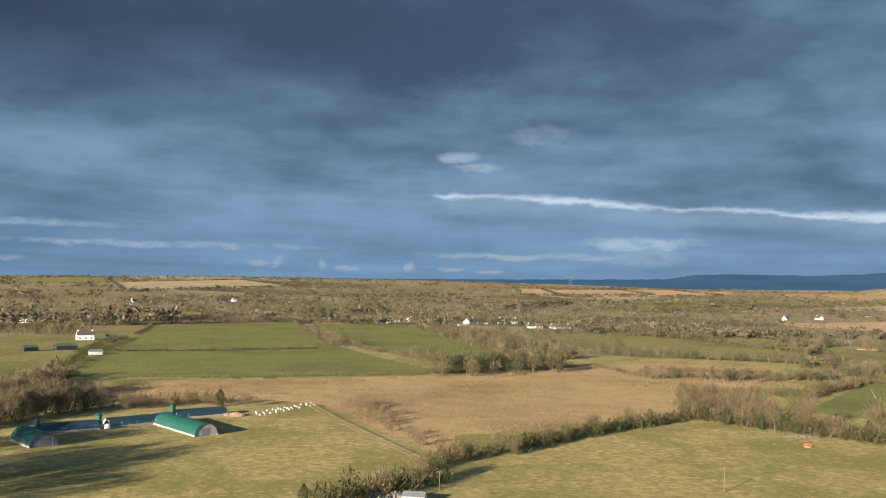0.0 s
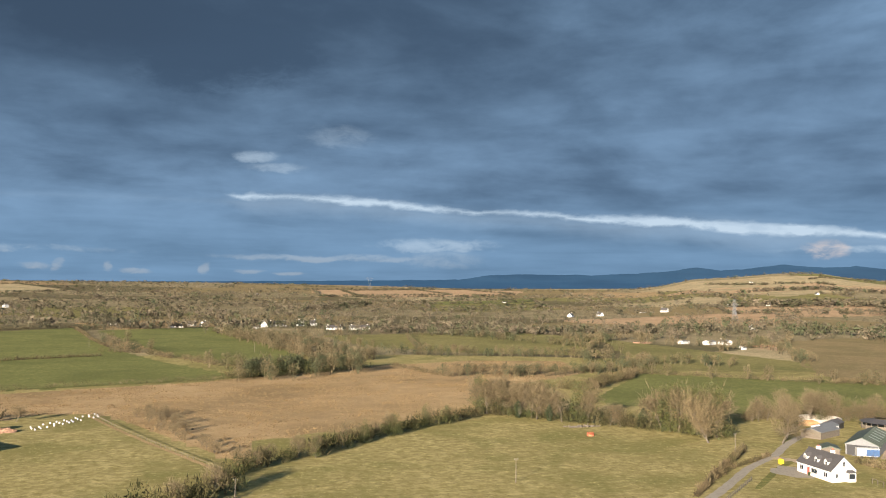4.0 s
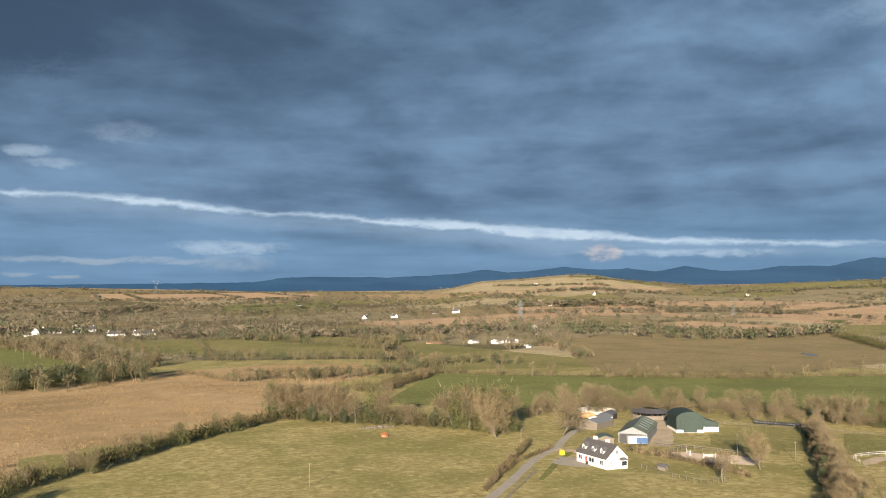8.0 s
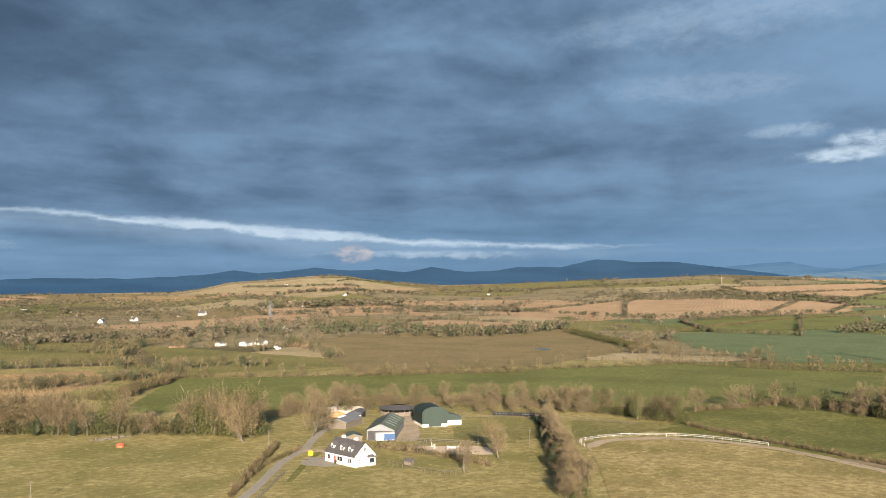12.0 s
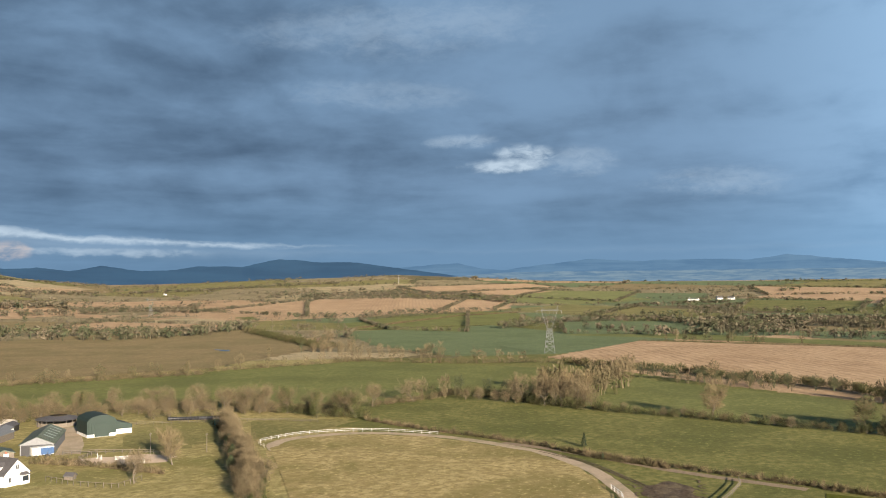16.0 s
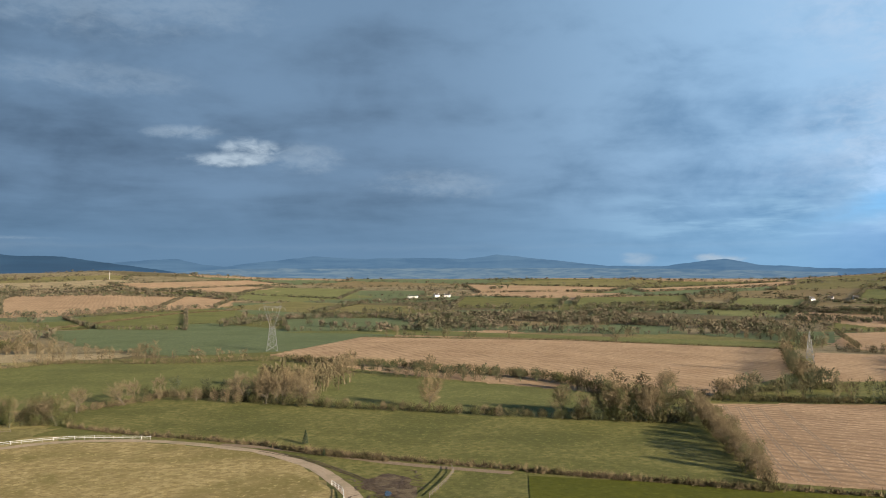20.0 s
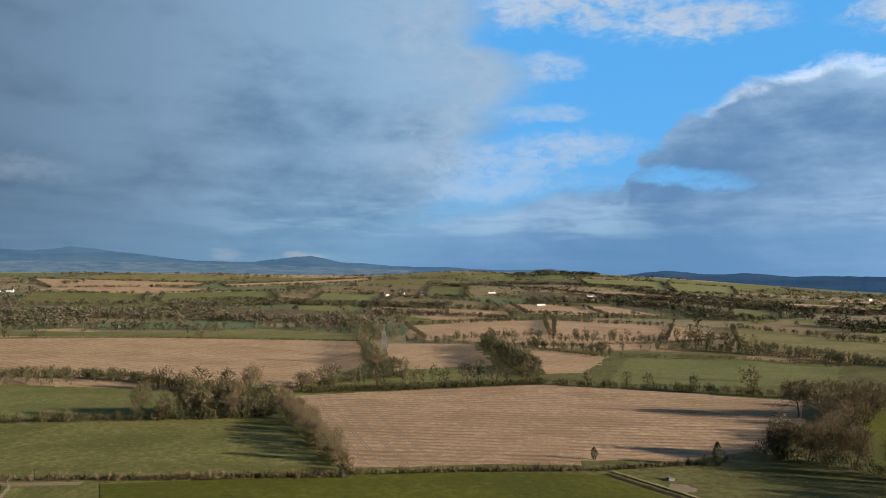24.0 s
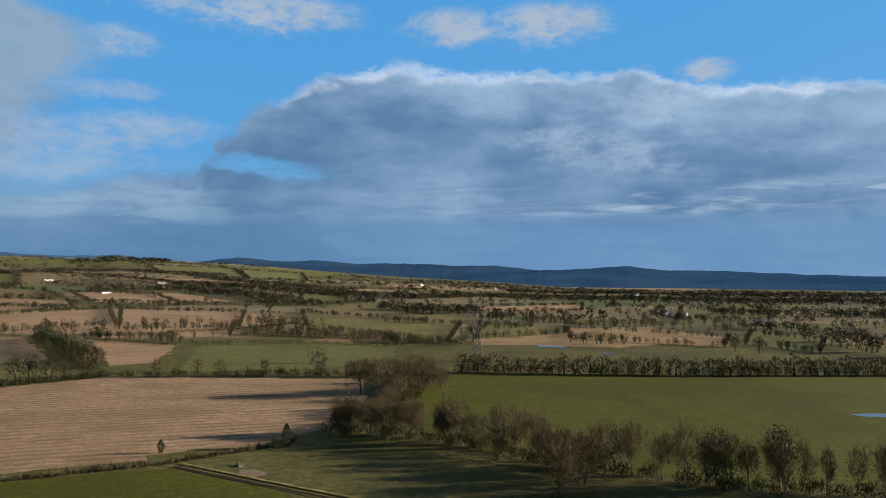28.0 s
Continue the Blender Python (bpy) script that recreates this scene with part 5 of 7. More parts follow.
def scatter_far():
    rng = np.random.default_rng(21)
    n = 280000
    r = np.where(rng.uniform(0, 1, n) < 0.6, 640 * (3450 / 640) ** rng.uniform(0, 1, n), np.sqrt(rng.uniform(1500.0 ** 2, 3400.0 ** 2, n)))
    a = np.radians(rng.uniform(-30, 168, n))
    x, y = r * np.sin(a), r * np.cos(a)
    _, edge = nearest_two(x, y)
    deg = np.degrees(a)
    hedge_line = edge < 2.5 + r * 0.0022
    wood_here = 0.28 * (np.sin(x * 0.0061 + 1.7 * np.sin(y * 0.0043)) * np.cos(y * 0.0071 + 1.3 * np.sin(x * 0.0052)) + 0.6 * np.sin(x * 0.015 + y * 0.011) * np.sin(y * 0.017 - x * 0.006))
    wood_here += np.interp(deg, (-30, 20, 32, 60, 110, 130, 168), (0.26, 0.24, 0.06, 0.02, 0.04, 0.08, 0.14)) - np.where(r > 1000, 0.0, 0.10)
    keep = (hedge_line & (rng.uniform(0, 1, n) < 0.55)) | ((wood_here > 0.24) & (rng.uniform(0, 1, n) < 0.16)) | (rng.uniform(0, 1, n) < 0.004)
    for k, poly in FIELDS:
        keep &= ~inside(poly, x, y)
    x, y, r, deg = x[keep], y[keep], r[keep], deg[keep]
    h = rng.uniform(3.0, 7.0, len(x)) + rng.uniform(0, 1, len(x)) ** 3 * 7.0
    dark = rng.uniform(0, 1, len(x)) < np.interp(deg, (-30, 40, 70, 110, 140), (0.16, 0.18, 0.26, 0.28, 0.28))
    belts = np.concatenate([*BELTS, np.array(ROW_FAR, float)])
    x, y, h = np.r_[x, belts[:, 0]], np.r_[y, belts[:, 1]], np.r_[h, belts[:, 2]]
    dark = np.r_[dark, belts[:, 3] > 0.5]
    close, near, remote = np.hypot(x, y) < 560, np.hypot(x, y) < 850, np.hypot(x, y) > 1700
    for title, sel, forms in (("field_trees", close, FINE), ("hedgerow_trees", near & ~close, MID), ("far_trees", ~near & ~remote, FAR), ("skyline_trees", remote, REMOTE)):
        m = sel & ~dark
        far_woods(title, mid_twig if title in ("hedgerow_trees", "field_trees") else far_wood, x[m], y[m], h[m], 1, "leafless hedgerow trees and woods in the distance", forms)
        m = sel & dark
        far_woods("evergreen_" + title, far_dark, x[m], y[m], h[m], 2, "dark ivy and evergreen trees in the distance", forms)


scatter_far()


def tufts(name, kind, count, low, high, mat, seed, label):
    """Grass tussocks standing in the fields of one kind."""
    rng = np.random.default_rng(seed)
    polys = [p for k, p in FIELDS if k == kind and np.hypot(*p.mean(0)) < 480]
    area = np.array([0.5 * abs(np.dot(p[:, 0], np.roll(p[:, 1], 1)) - np.dot(p[:, 1], np.roll(p[:, 0], 1))) for p in polys])
    out = []
    for p, n in zip(polys, (area / area.sum() * count).astype(int)):
        lo, hi = p.min(0), p.max(0)
        q = rng.uniform(lo, hi, (n * 5, 2))
        q = q[inside(p, q[:, 0], q[:, 1])][:n * 2]
        lumpy = np.sin(q[:, 0] * 0.12 + 2 * np.sin(q[:, 1] * 0.07)) * np.cos(q[:, 1] * 0.16 + np.sin(q[:, 0] * 0.05))
        q = q[lumpy + rng.normal(0, 0.5, len(q)) > 0][:n]
        h = rng.uniform(low, high, len(q))
        base = np.repeat(np.column_stack([q, terrain(q[:, 0], q[:, 1]) - 0.12]), 4, 0)
        hh = np.repeat(h, 4)
        tip = base + np.column_stack([rng.normal(0, 0.35, len(base)) * hh, rng.normal(0, 0.35, len(base)) * hh, hh + 0.1])
        out.append(slivers(base + rng.normal(0, 0.1, base.shape) * (1, 1, 0), tip, hh * 0.9, rng))
    tagged(new(name, tri_mesh(name, np.concatenate(out), mat)), label, "grass", kind="stuff")


tuft_straw = material("dead_rushes", (0.125, 0.082, 0.038), (0.20, 0.135, 0.065), 0.4, bump=0, per_island=0.35, sheen=0.1)
tuft_grass = material("tussock_grass", (0.085, 0.074, 0.027), (0.135, 0.112, 0.045), 0.4, bump=0, per_island=0.35, sheen=0.1)
tufts("rush_tussocks", "bog", 14000, 0.18, 0.5, tuft_straw, 3, "pale dead rush tussocks in a bog")
tufts("grass_tussocks", "dry", 14000, 0.07, 0.2, tuft_grass, 4, "tussocks of pale winter grass")
tufts("paddock_tussocks", "paddock", 6000, 0.07, 0.2, tuft_grass, 5, "tussocks of pale winter grass")
tufts("pasture_tussocks", "pasture", 6000, 0.06, 0.2, tuft_grass, 6, "tussocks of coarse grass")

# ---------------------------------------------------------------- hills and mountains on the skyline


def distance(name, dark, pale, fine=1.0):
    """Far slopes: their own dull colour, and the haze of miles of air painted on as emission."""
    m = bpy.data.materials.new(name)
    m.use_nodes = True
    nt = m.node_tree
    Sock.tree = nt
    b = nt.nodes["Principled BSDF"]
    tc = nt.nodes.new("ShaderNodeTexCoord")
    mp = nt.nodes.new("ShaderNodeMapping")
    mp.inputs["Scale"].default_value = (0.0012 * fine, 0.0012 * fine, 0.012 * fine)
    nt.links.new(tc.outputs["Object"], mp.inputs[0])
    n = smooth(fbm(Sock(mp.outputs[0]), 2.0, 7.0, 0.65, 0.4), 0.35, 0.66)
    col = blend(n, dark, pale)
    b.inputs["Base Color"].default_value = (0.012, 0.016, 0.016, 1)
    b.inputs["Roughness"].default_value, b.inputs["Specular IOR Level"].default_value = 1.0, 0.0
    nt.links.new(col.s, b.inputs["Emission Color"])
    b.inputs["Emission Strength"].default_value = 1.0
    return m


# blue haze and cloud shade are put into these emission colours
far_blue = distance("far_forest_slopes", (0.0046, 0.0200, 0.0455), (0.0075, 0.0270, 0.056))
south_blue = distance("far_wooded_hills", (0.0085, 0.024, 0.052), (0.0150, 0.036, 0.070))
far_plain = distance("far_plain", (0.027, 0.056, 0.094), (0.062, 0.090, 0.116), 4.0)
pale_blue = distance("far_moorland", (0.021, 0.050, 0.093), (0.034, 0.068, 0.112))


def ridge(name, dist, label, mat, *crest, foot=-1.6, rough=0.05):
    """A range of hills: azimuth and height above the horizon along its crest."""
    az = np.arange(crest[0][0], crest[-1][0], 0.12)
    top = np.interp(az, [c[0] for c in crest], [c[1] for c in crest])
    top = top + rough * np.array([noise.noise((a * 0.9, dist * 0.01, 0)) + 0.5 * noise.noise((a * 3.1, 2, 0)) for a in az])
    rows = []
    for k, s in enumerate((0.0, 0.25, 0.5, 0.75, 1.0)):
        wave = np.array([noise.noise((a * 0.35, s * 1.2, dist)) for a in az]) * 90 * (1 - s)
        r = dist - 450 * (1 - s) + wave
        el = foot + (top - foot) * s ** 0.9
        a = np.radians(az)
        rows.append(np.stack([r * np.sin(a), r * np.cos(a), EYE + r * np.tan(np.radians(el))], -1))
    n = len(az)
    verts = np.concatenate(rows)
    i, j = np.meshgrid(np.arange(4), np.arange(n - 1), indexing="ij")
    quads = np.stack([i * n + j, i * n + j + 1, (i + 1) * n + j + 1, (i + 1) * n + j], -1).reshape(-1, 4)
    return tagged(new(name, mesh_from(name, verts, np.ascontiguousarray(quads[:, ::-1]), [mat], None, True)), label, "hills", kind="structure")


ridge("backdrop_plain", 4500, "wooded plain below the skyline, its haze and cloud shade painted on", far_blue, (-40, -0.1), (-27, -0.05), (-14, 0.12), (0, 0.30), (8, 0.45), (15, 0.50), (30, 0.45), (60, 0.45), (72, 0.3), (74, -0.8), rough=0.03)
ridge("backdrop_mountains_north", 4650, "wooded mountains with blue haze and cloud shade painted on", far_blue, (6, 0.3), (10, 0.5), (14.3, 0.6), (16.5, 0.9), (18.8, 1.0), (22.7, 0.95), (25.2, 1.05), (27.5, 1.2), (29.7, 1.5), (31.2, 1.33), (32.7, 1.42), (34.9, 1.72), (37.1, 1.5), (38.9, 1.62), (40.7, 1.42), (42.5, 1.72), (44.9, 1.42), (46.6, 1.5), (48.5, 1.72), (51.0, 1.7), (53.4, 2.2), (56.2, 2.0), (58.4, 2.0), (60.7, 1.65), (63.3, 1.3), (66, 0.9), (69, 0.4))
ridge("backdrop_mountains_east", 4780, "moorland mountains with a little snow, pale blue haze painted on", pale_blue, (58, 1.2), (61, 1.6), (63.3, 1.8), (65.1, 1.9), (66.6, 1.55), (68.0, 1.42), (70.6, 1.75), (73.7, 2.1), (76.8, 1.95), (80.3, 2.02), (83.7, 1.93), (85.9, 2.22), (87.1, 2.1), (90.4, 1.72), (93.3, 1.42), (96.5, 1.35), (98.3, 1.6), (100.4, 1.82), (102.4, 1.42), (104.3, 1.3), (106.2, 1.15), (109.5, 1.1), (113, 0.9), (116.3, 1.0), (119, 0.7), (121.2, 0.55))
ridge("backdrop_hills_south", 4450, "wooded hills with dark blue haze painted on", south_blue, (119, 0.3), (121.2, 0.6), (123.6, 0.92), (126.2, 0.65), (128.6, 0.7), (131.5, 0.52), (134.5, 0.56), (137.6, 0.4), (140.6, 0.4), (143, 0.15), (146, -0.1), foot=-2.2)
ridge("backdrop_hills_west", 4250, "wooded ridge with haze and cloud shade painted on", south_blue, (136, -0.3), (140, -0.05), (143.5, 0.1), (145.1, 0.2), (149.1, 0.4), (151.6, 0.12), (155.0, 0.1), (159.0, -0.08), (164.2, -0.2), (175, -0.25), (190, -0.3), foot=-2.4)
ridge("backdrop_foothills", 4300, "plain with scattered farms below the mountains, blue haze painted on", far_plain, (62, 0.8), (68, 1.25), (72, 1.30), (84, 1.32), (92, 1.28), (98, 1.18), (104, 1.0), (107, 0.9), rough=0.02)

# ---------------------------------------------------------------- building blocks


class Shape:
    """Collects boxes, beams and panels into one mesh."""

    def __init__(self):
        self.v, self.f = [], []

    def add(self, verts, faces):
        k = len(self.v)
        self.v += [tuple(p) for p in verts]
        self.f += [tuple(k + i for i in f) for f in faces]
        return self

    def box(self, x0, x1, y0, y1, z0, z1):
        return self.add([(x, y, z) for z in (z0, z1) for x, y in ((x0, y0), (x1, y0), (x1, y1), (x0, y1))],
                        [(3, 2, 1, 0), (4, 5, 6, 7), (0, 1, 5, 4), (1, 2, 6, 5), (2, 3, 7, 6), (3, 0, 4, 7)])

    def prism(self, profile, y0, y1, closed=True):
        """A profile in x and z drawn along y."""
        n = len(profile)
        v = [(x, y0, z) for x, z in profile] + [(x, y1, z) for x, z in profile]
        f = [(i, (i + 1) % n, n + (i + 1) % n, n + i) for i in range(n)]
        if closed:
            f += [tuple(range(n))[::-1], tuple(range(n, 2 * n))]
        return self.add(v, f)

    def beam(self, a, b, w, w2=None):
        a, b = Vector(a), Vector(b)
        d = (b - a).normalized()
        u = d.orthogonal().normalized()
        q = d.cross(u)
        w2 = w if w2 is None else w2
        v = [a + (u * i + q * j) * w / 2 for i, j in ((-1, -1), (1, -1), (1, 1), (-1, 1))] + [b + (u * i + q * j) * w2 / 2 for i, j in ((-1, -1), (1, -1), (1, 1), (-1, 1))]
        return self.add(v, [(3, 2, 1, 0), (4, 5, 6, 7), (0, 1, 5, 4), (1, 2, 6, 5), (2, 3, 7, 6), (3, 0, 4, 7)])

    def tube(self, x, y, z0, z1, r0, r1=None, n=16):
        r1 = r0 if r1 is None else r1
        v = [(x + r * math.cos(6.28318 * i / n), y + r * math.sin(6.28318 * i / n), z) for z, r in ((z0, r0), (z1, r1)) for i in range(n)]
        return self.add(v, [(i, (i + 1) % n, n + (i + 1) % n, n + i) for i in range(n)] + [tuple(range(n))[::-1], tuple(range(n, 2 * n))])


def part(name, shape, mat, parent, label=""):
    ob = new(name, mesh_from(name, shape.v, shape.f, [mat]))
    ob.parent = parent
    return tagged(ob, label)


def thing(name, label, category, x, y, turn=0.0, group="", z=None):
    ob = tagged(new(name), label, category, group)
    ob.matrix_basis = pose(x, y, ground_z(x, y) if z is None else z, 0, 0, turn)
    return ob


def plain(name, shape, mat, label, category, x=0, y=0, turn=0.0, group="", kind="", z=None):
    ob = tagged(new(name, mesh_from(name, shape.v, shape.f, [mat])), label, category, group, kind)
    ob.matrix_basis = pose(x, y, ground_z(x, y) if z is None else z, 0, 0, turn)
    return ob


def glass_material():
    m = bpy.data.materials.new("window_glass")
    m.use_nodes = True
    b = m.node_tree.nodes["Principled BSDF"]
    b.inputs["Base Color"].default_value = (0.02, 0.025, 0.03, 1)
    b.inputs["Roughness"].default_value = 0.08
    return m


glass = glass_material()
red_door = material("red_door_paint", (0.35, 0.05, 0.035), (0.42, 0.07, 0.05), 2.0, rough=0.5, bump=0.05)
pale_light = material("clear_roof_sheet", (0.25, 0.29, 0.26), (0.32, 0.36, 0.33), 1.0, rough=0.4, bump=0.05)
olive_roof = material("olive_roof_sheet", (0.045, 0.062, 0.042), (0.066, 0.085, 0.058), 0.6, rough=0.55, bump=0.1, patch=0.15, third=(0.085, 0.095, 0.07))
blue_paint = material("blue_tarpaulin", (0.015, 0.045, 0.12), (0.02, 0.065, 0.16), 2.0, rough=0.5, bump=0.1)
red_brown = material("rusted_orange", (0.30, 0.065, 0.03), (0.38, 0.10, 0.05), 2.0, rough=0.7, bump=0.1)
rubble_mat = material("broken_bricks", (0.20, 0.11, 0.07), (0.28, 0.17, 0.11), 2.0, bump=0.3, per_island=0.3)
yellow = material("yellow_plastic", (0.42, 0.33, 0.02), (0.48, 0.38, 0.03), 2.0, rough=0.4, bump=0)
chip = material("wood_chip", (0.30, 0.17, 0.075), (0.38, 0.225, 0.105), 1.0, bump=0.3)
mud = material("churned_mud", (0.055, 0.038, 0.025), (0.095, 0.068, 0.044), 0.9, rough=0.75, bump=1.0, patch=0.25, third=(0.15, 0.115, 0.068), sheen=0.15)
earth = material("bare_earth", (0.16, 0.115, 0.07), (0.22, 0.16, 0.10), 0.7, bump=0.6, patch=0.1)


def water_material():
    m = bpy.data.materials.new("standing_water")
    m.use_nodes = True
    b = m.node_tree.nodes["Principled BSDF"]
    b.inputs["Base Color"].default_value = (0.03, 0.035, 0.035, 1)
    b.inputs["Roughness"].default_value = 0.06
    b.inputs["Specular IOR Level"].default_value = 1.0
    return m


water = water_material()


def gable_profile(w, eave, ridge_z, over=0.0, thick=0.0):
    return [(-w / 2 - over, eave - over * (ridge_z - eave) / (w / 2)), (0, ridge_z), (w / 2 + over, eave - over * (ridge_z - eave) / (w / 2))]


def roof_shape(w, eave, ridge_z, y0, y1, over=0.35, thick=0.14):
    p = gable_profile(w, eave + 0.02, ridge_z + 0.02, over)
    return Shape().prism(p + [(x, z + thick) for x, z in p[::-1]], y0, y1)


def window(parent, name, cx, cy, z0, w, h, axis, sill=True):
    """A framed window in a wall: axis 'x' for a wall that faces x, with its sign, or 'y'."""
    s = 1 if axis[0] != "-" else -1
    ob = None
    t = 0.06

    def slab(u0, u1, v0, v1, d0, d1):
        if axis[-1] == "x":
            return Shape().box(min(cx + s * d0, cx + s * d1), max(cx + s * d0, cx + s * d1), cy + u0, cy + u1, z0 + v0, z0 + v1)
        return Shape().box(cx + u0, cx + u1, min(cy + s * d0, cy + s * d1), max(cy + s * d0, cy + s * d1), z0 + v0, z0 + v1)

    ob = part(name, slab(-w / 2, w / 2, 0, h, 0.0, 0.03), glass, parent, "dark glazed window")
    for u0, u1, v0, v1 in ((-w / 2 - t, -w / 2, -t, h + t), (w / 2, w / 2 + t, -t, h + t), (-w / 2, w / 2, -t, 0), (-w / 2, w / 2, h, h + t), (-t / 2, t / 2, 0, h)):
        part("frame", slab(u0, u1, v0, v1, 0.0, 0.06), white_paint, ob)
    if sill:
        part("sill", slab(-w / 2 - 0.12, w / 2 + 0.12, -0.16, -t, 0.0, 0.14), concrete, ob)
    return ob


def dormer_house():
    """White dormer bungalow: the long front faces -x, a gable faces -y."""
    h = thing("house", "white rendered dormer bungalow with a dark slate roof", "house", 150.5, 199.1)
    w, l, eave, top = 7.2, 13.7, 2.85, 6.15
    part("wall", Shape().prism([(-w / 2, -0.2), (-w / 2, eave), (0, top), (w / 2, eave), (w / 2, -0.2)][::-1], -l / 2, l / 2), white_wall, h)
    part("roof", roof_shape(w, eave, top, -l / 2 - 0.15, l / 2 + 0.15), slate, h)
    part("ridge_tile", Shape().beam((0, -l / 2 - 0.15, top + 0.2), (0, l / 2 + 0.15, top + 0.2), 0.22), slate, h)
    for y in (4.6, 0.2, -3.6):
        d = part("dormer", Shape().prism([(-0.7, 3.6), (-0.7, 4.7), (0, 5.35), (0.7, 4.7), (0.7, 3.6)], 0, 2.2), white_wall, h)
        d.matrix_basis = pose(-2.75, y, 0, 0, 0, -90)
        r = part("dormer_roof", roof_shape(1.4, 4.7, 5.4, -0.2, 2.4, 0.2, 0.08), slate, d)
        p = part("pane", Shape().box(-0.42, 0.42, -0.05, 0.0, 3.75, 4.6), glass, d)
        part("frame", Shape().box(-0.04, 0.04, -0.08, -0.05, 3.75, 4.6), white_paint, d)
    for y, b in ((5.0, 1.3), (-0.1, 2.3), (-4.6, 1.3)):
        window(h, "window", -w / 2, y, 0.95, b, 1.15, "-x")
    door = part("door", Shape().box(-w / 2 - 0.05, -w / 2, 1.75, 2.75, 0.05, 2.1), red_door, h, "red front door")
    part("handle", Shape().box(-w / 2 - 0.1, -w / 2 - 0.05, 1.85, 1.95, 1.0, 1.12), grey_metal, door)
    part("porch_plant", Shape().tube(-w / 2 - 0.5, 1.3, 0, 0.9, 0.25, 0.4, 8), holly_leaf, h)
    window(h, "window", 0.0, -l / 2, 3.9, 0.75, 1.1, "-y")
    window(h, "window", -2.0, -l / 2, 1.0, 0.7, 1.1, "-y")
    bay = part("bay_window", Shape().prism([(0.7, 0.0), (0.7, 2.25), (2.9, 2.25), (2.9, 0.0)], -l / 2 - 0.75, -l / 2), white_wall, h)
    part("bay_roof", Shape().add([(0.5, -l / 2 - 1.0, 2.25), (3.1, -l / 2 - 1.0, 2.25), (2.7, -l / 2, 2.95), (0.9, -l / 2, 2.95), (0.5, -l / 2, 2.25), (3.1, -l / 2, 2.25)],
                                 [(0, 1, 2, 3), (0, 3, 4), (1, 5, 2), (0, 4, 5, 1), (3, 2, 5, 4)]), slate, bay)
    part("pane", Shape().box(0.95, 2.65, -l / 2 - 0.8, -l / 2 - 0.75, 0.8, 2.05), glass, bay)
    for y in (3.4, -2.2):
        c = part("chimney", Shape().box(-0.05, 0.75, y - 0.45, y + 0.45, top - 0.9, top + 1.0), white_wall, h)
        part("chimney_cap", Shape().box(-0.13, 0.83, y - 0.53, y + 0.53, top + 1.0, top + 1.12), concrete, c)
        for q in (-0.2, 0.2):
            part("chimney_pot", Shape().tube(0.35, y + q, top + 1.12, top + 1.45, 0.12, 0.1, 8), red_brown, c)
    part("gutter", Shape().beam((-w / 2 - 0.38, -l / 2, eave - 0.28), (-w / 2 - 0.38, l / 2, eave - 0.28), 0.12), white_paint, h)


dormer_house()


def far_house(x, y, length, depth, eave, top, turn, label, wall=None, roof=None, group="distant houses", chimneys=1, name="house"):
    """A small gabled house or shed for the middle distance; its length runs along local y."""
    length, depth, eave, top = length * 0.85, depth * 0.85, eave * 0.8, top * 0.8
    h = thing(name, label, name, x, y, turn, group)
    part("wall", Shape().prism([(-depth / 2, -1.0), (-depth / 2, eave), (0, top), (depth / 2, eave), (depth / 2, -1.0)][::-1], -length / 2, length / 2), wall or white_wall, h)
    part("roof", roof_shape(depth, eave, top, -length / 2 - 0.2, length / 2 + 0.2, 0.3, 0.2), roof or slate, h)
    if chimneys:
        for k in range(chimneys):
            yy = length * (0.42 if k == 0 else -0.42)
            part("chimney", Shape().box(-0.4, 0.4, yy - 0.5, yy + 0.5, top - 0.6, top + 1.1), wall or white_wall, h)
        storeys = 2 if eave > 4 else 1
        for sgn in (-1, 1):
            for st in range(storeys):
                for k in range(max(2, int(length / 3.5))):
                    yy = -length / 2 + (k + 0.5) * length / max(2, int(length / 3.5))
                    part("window", Shape().box(sgn * depth / 2 - 0.03, sgn * depth / 2 + 0.03, yy - 0.55, yy + 0.55, 0.9 + st * 2.7, 2.1 + st * 2.7), glass, h)
    return h


DARK_SHED = dict(wall=green_metal, roof=olive_roof, chimneys=0, name="shed", group="farm sheds")
PALE_SHED = dict(wall=white_wall, roof=grey_metal, chimneys=0, name="shed", group="farm sheds")
W1, W2 = "white house with a slate roof among trees", "small white bungalow with a dark roof"
far_house(-408, 840, 24, 10, 5.6, 9.0, -65, "large white two-storey country house with a slate roof", chimneys=2)
far_house(-266, 646, 14, 8, 5.0, 8.2, -58, "white two-storey farmhouse with a dark slate roof", chimneys=2)
far_house(-252, 660, 9, 6, 2.8, 4.6, -58, "low white wing beside a farmhouse", chimneys=0)
far_house(-259, 545, 10, 7, 3.0, 4.6, -45, "dark green farm shed beside trees", **DARK_SHED)
far_house(-243, 560, 15, 9, 3.4, 5.2, -52, "dark green farm shed beside trees", **DARK_SHED)
far_house(-212, 531, 9, 6, 2.6, 3.8, -60, "pale farm shed with a tin roof", **PALE_SHED)
far_house(-132, 1046, 30, 8, 3.2, 5.0, -80, "long low white house behind trees", roof=grey_metal)
far_house(-66, 980, 18, 8, 2.6, 4.6, -85, W2)
far_house(-52, 1014, 13, 8, 3.0, 6.2, -75, W2)
far_house(-38, 1022, 11, 8, 3.0, 6.2, -20, W1)
far_house(28, 996, 13, 9, 3.2, 8.0, 5, W1)
far_house(44, 1010, 22, 9, 3.2, 7.6, -80, W1, chimneys=2)
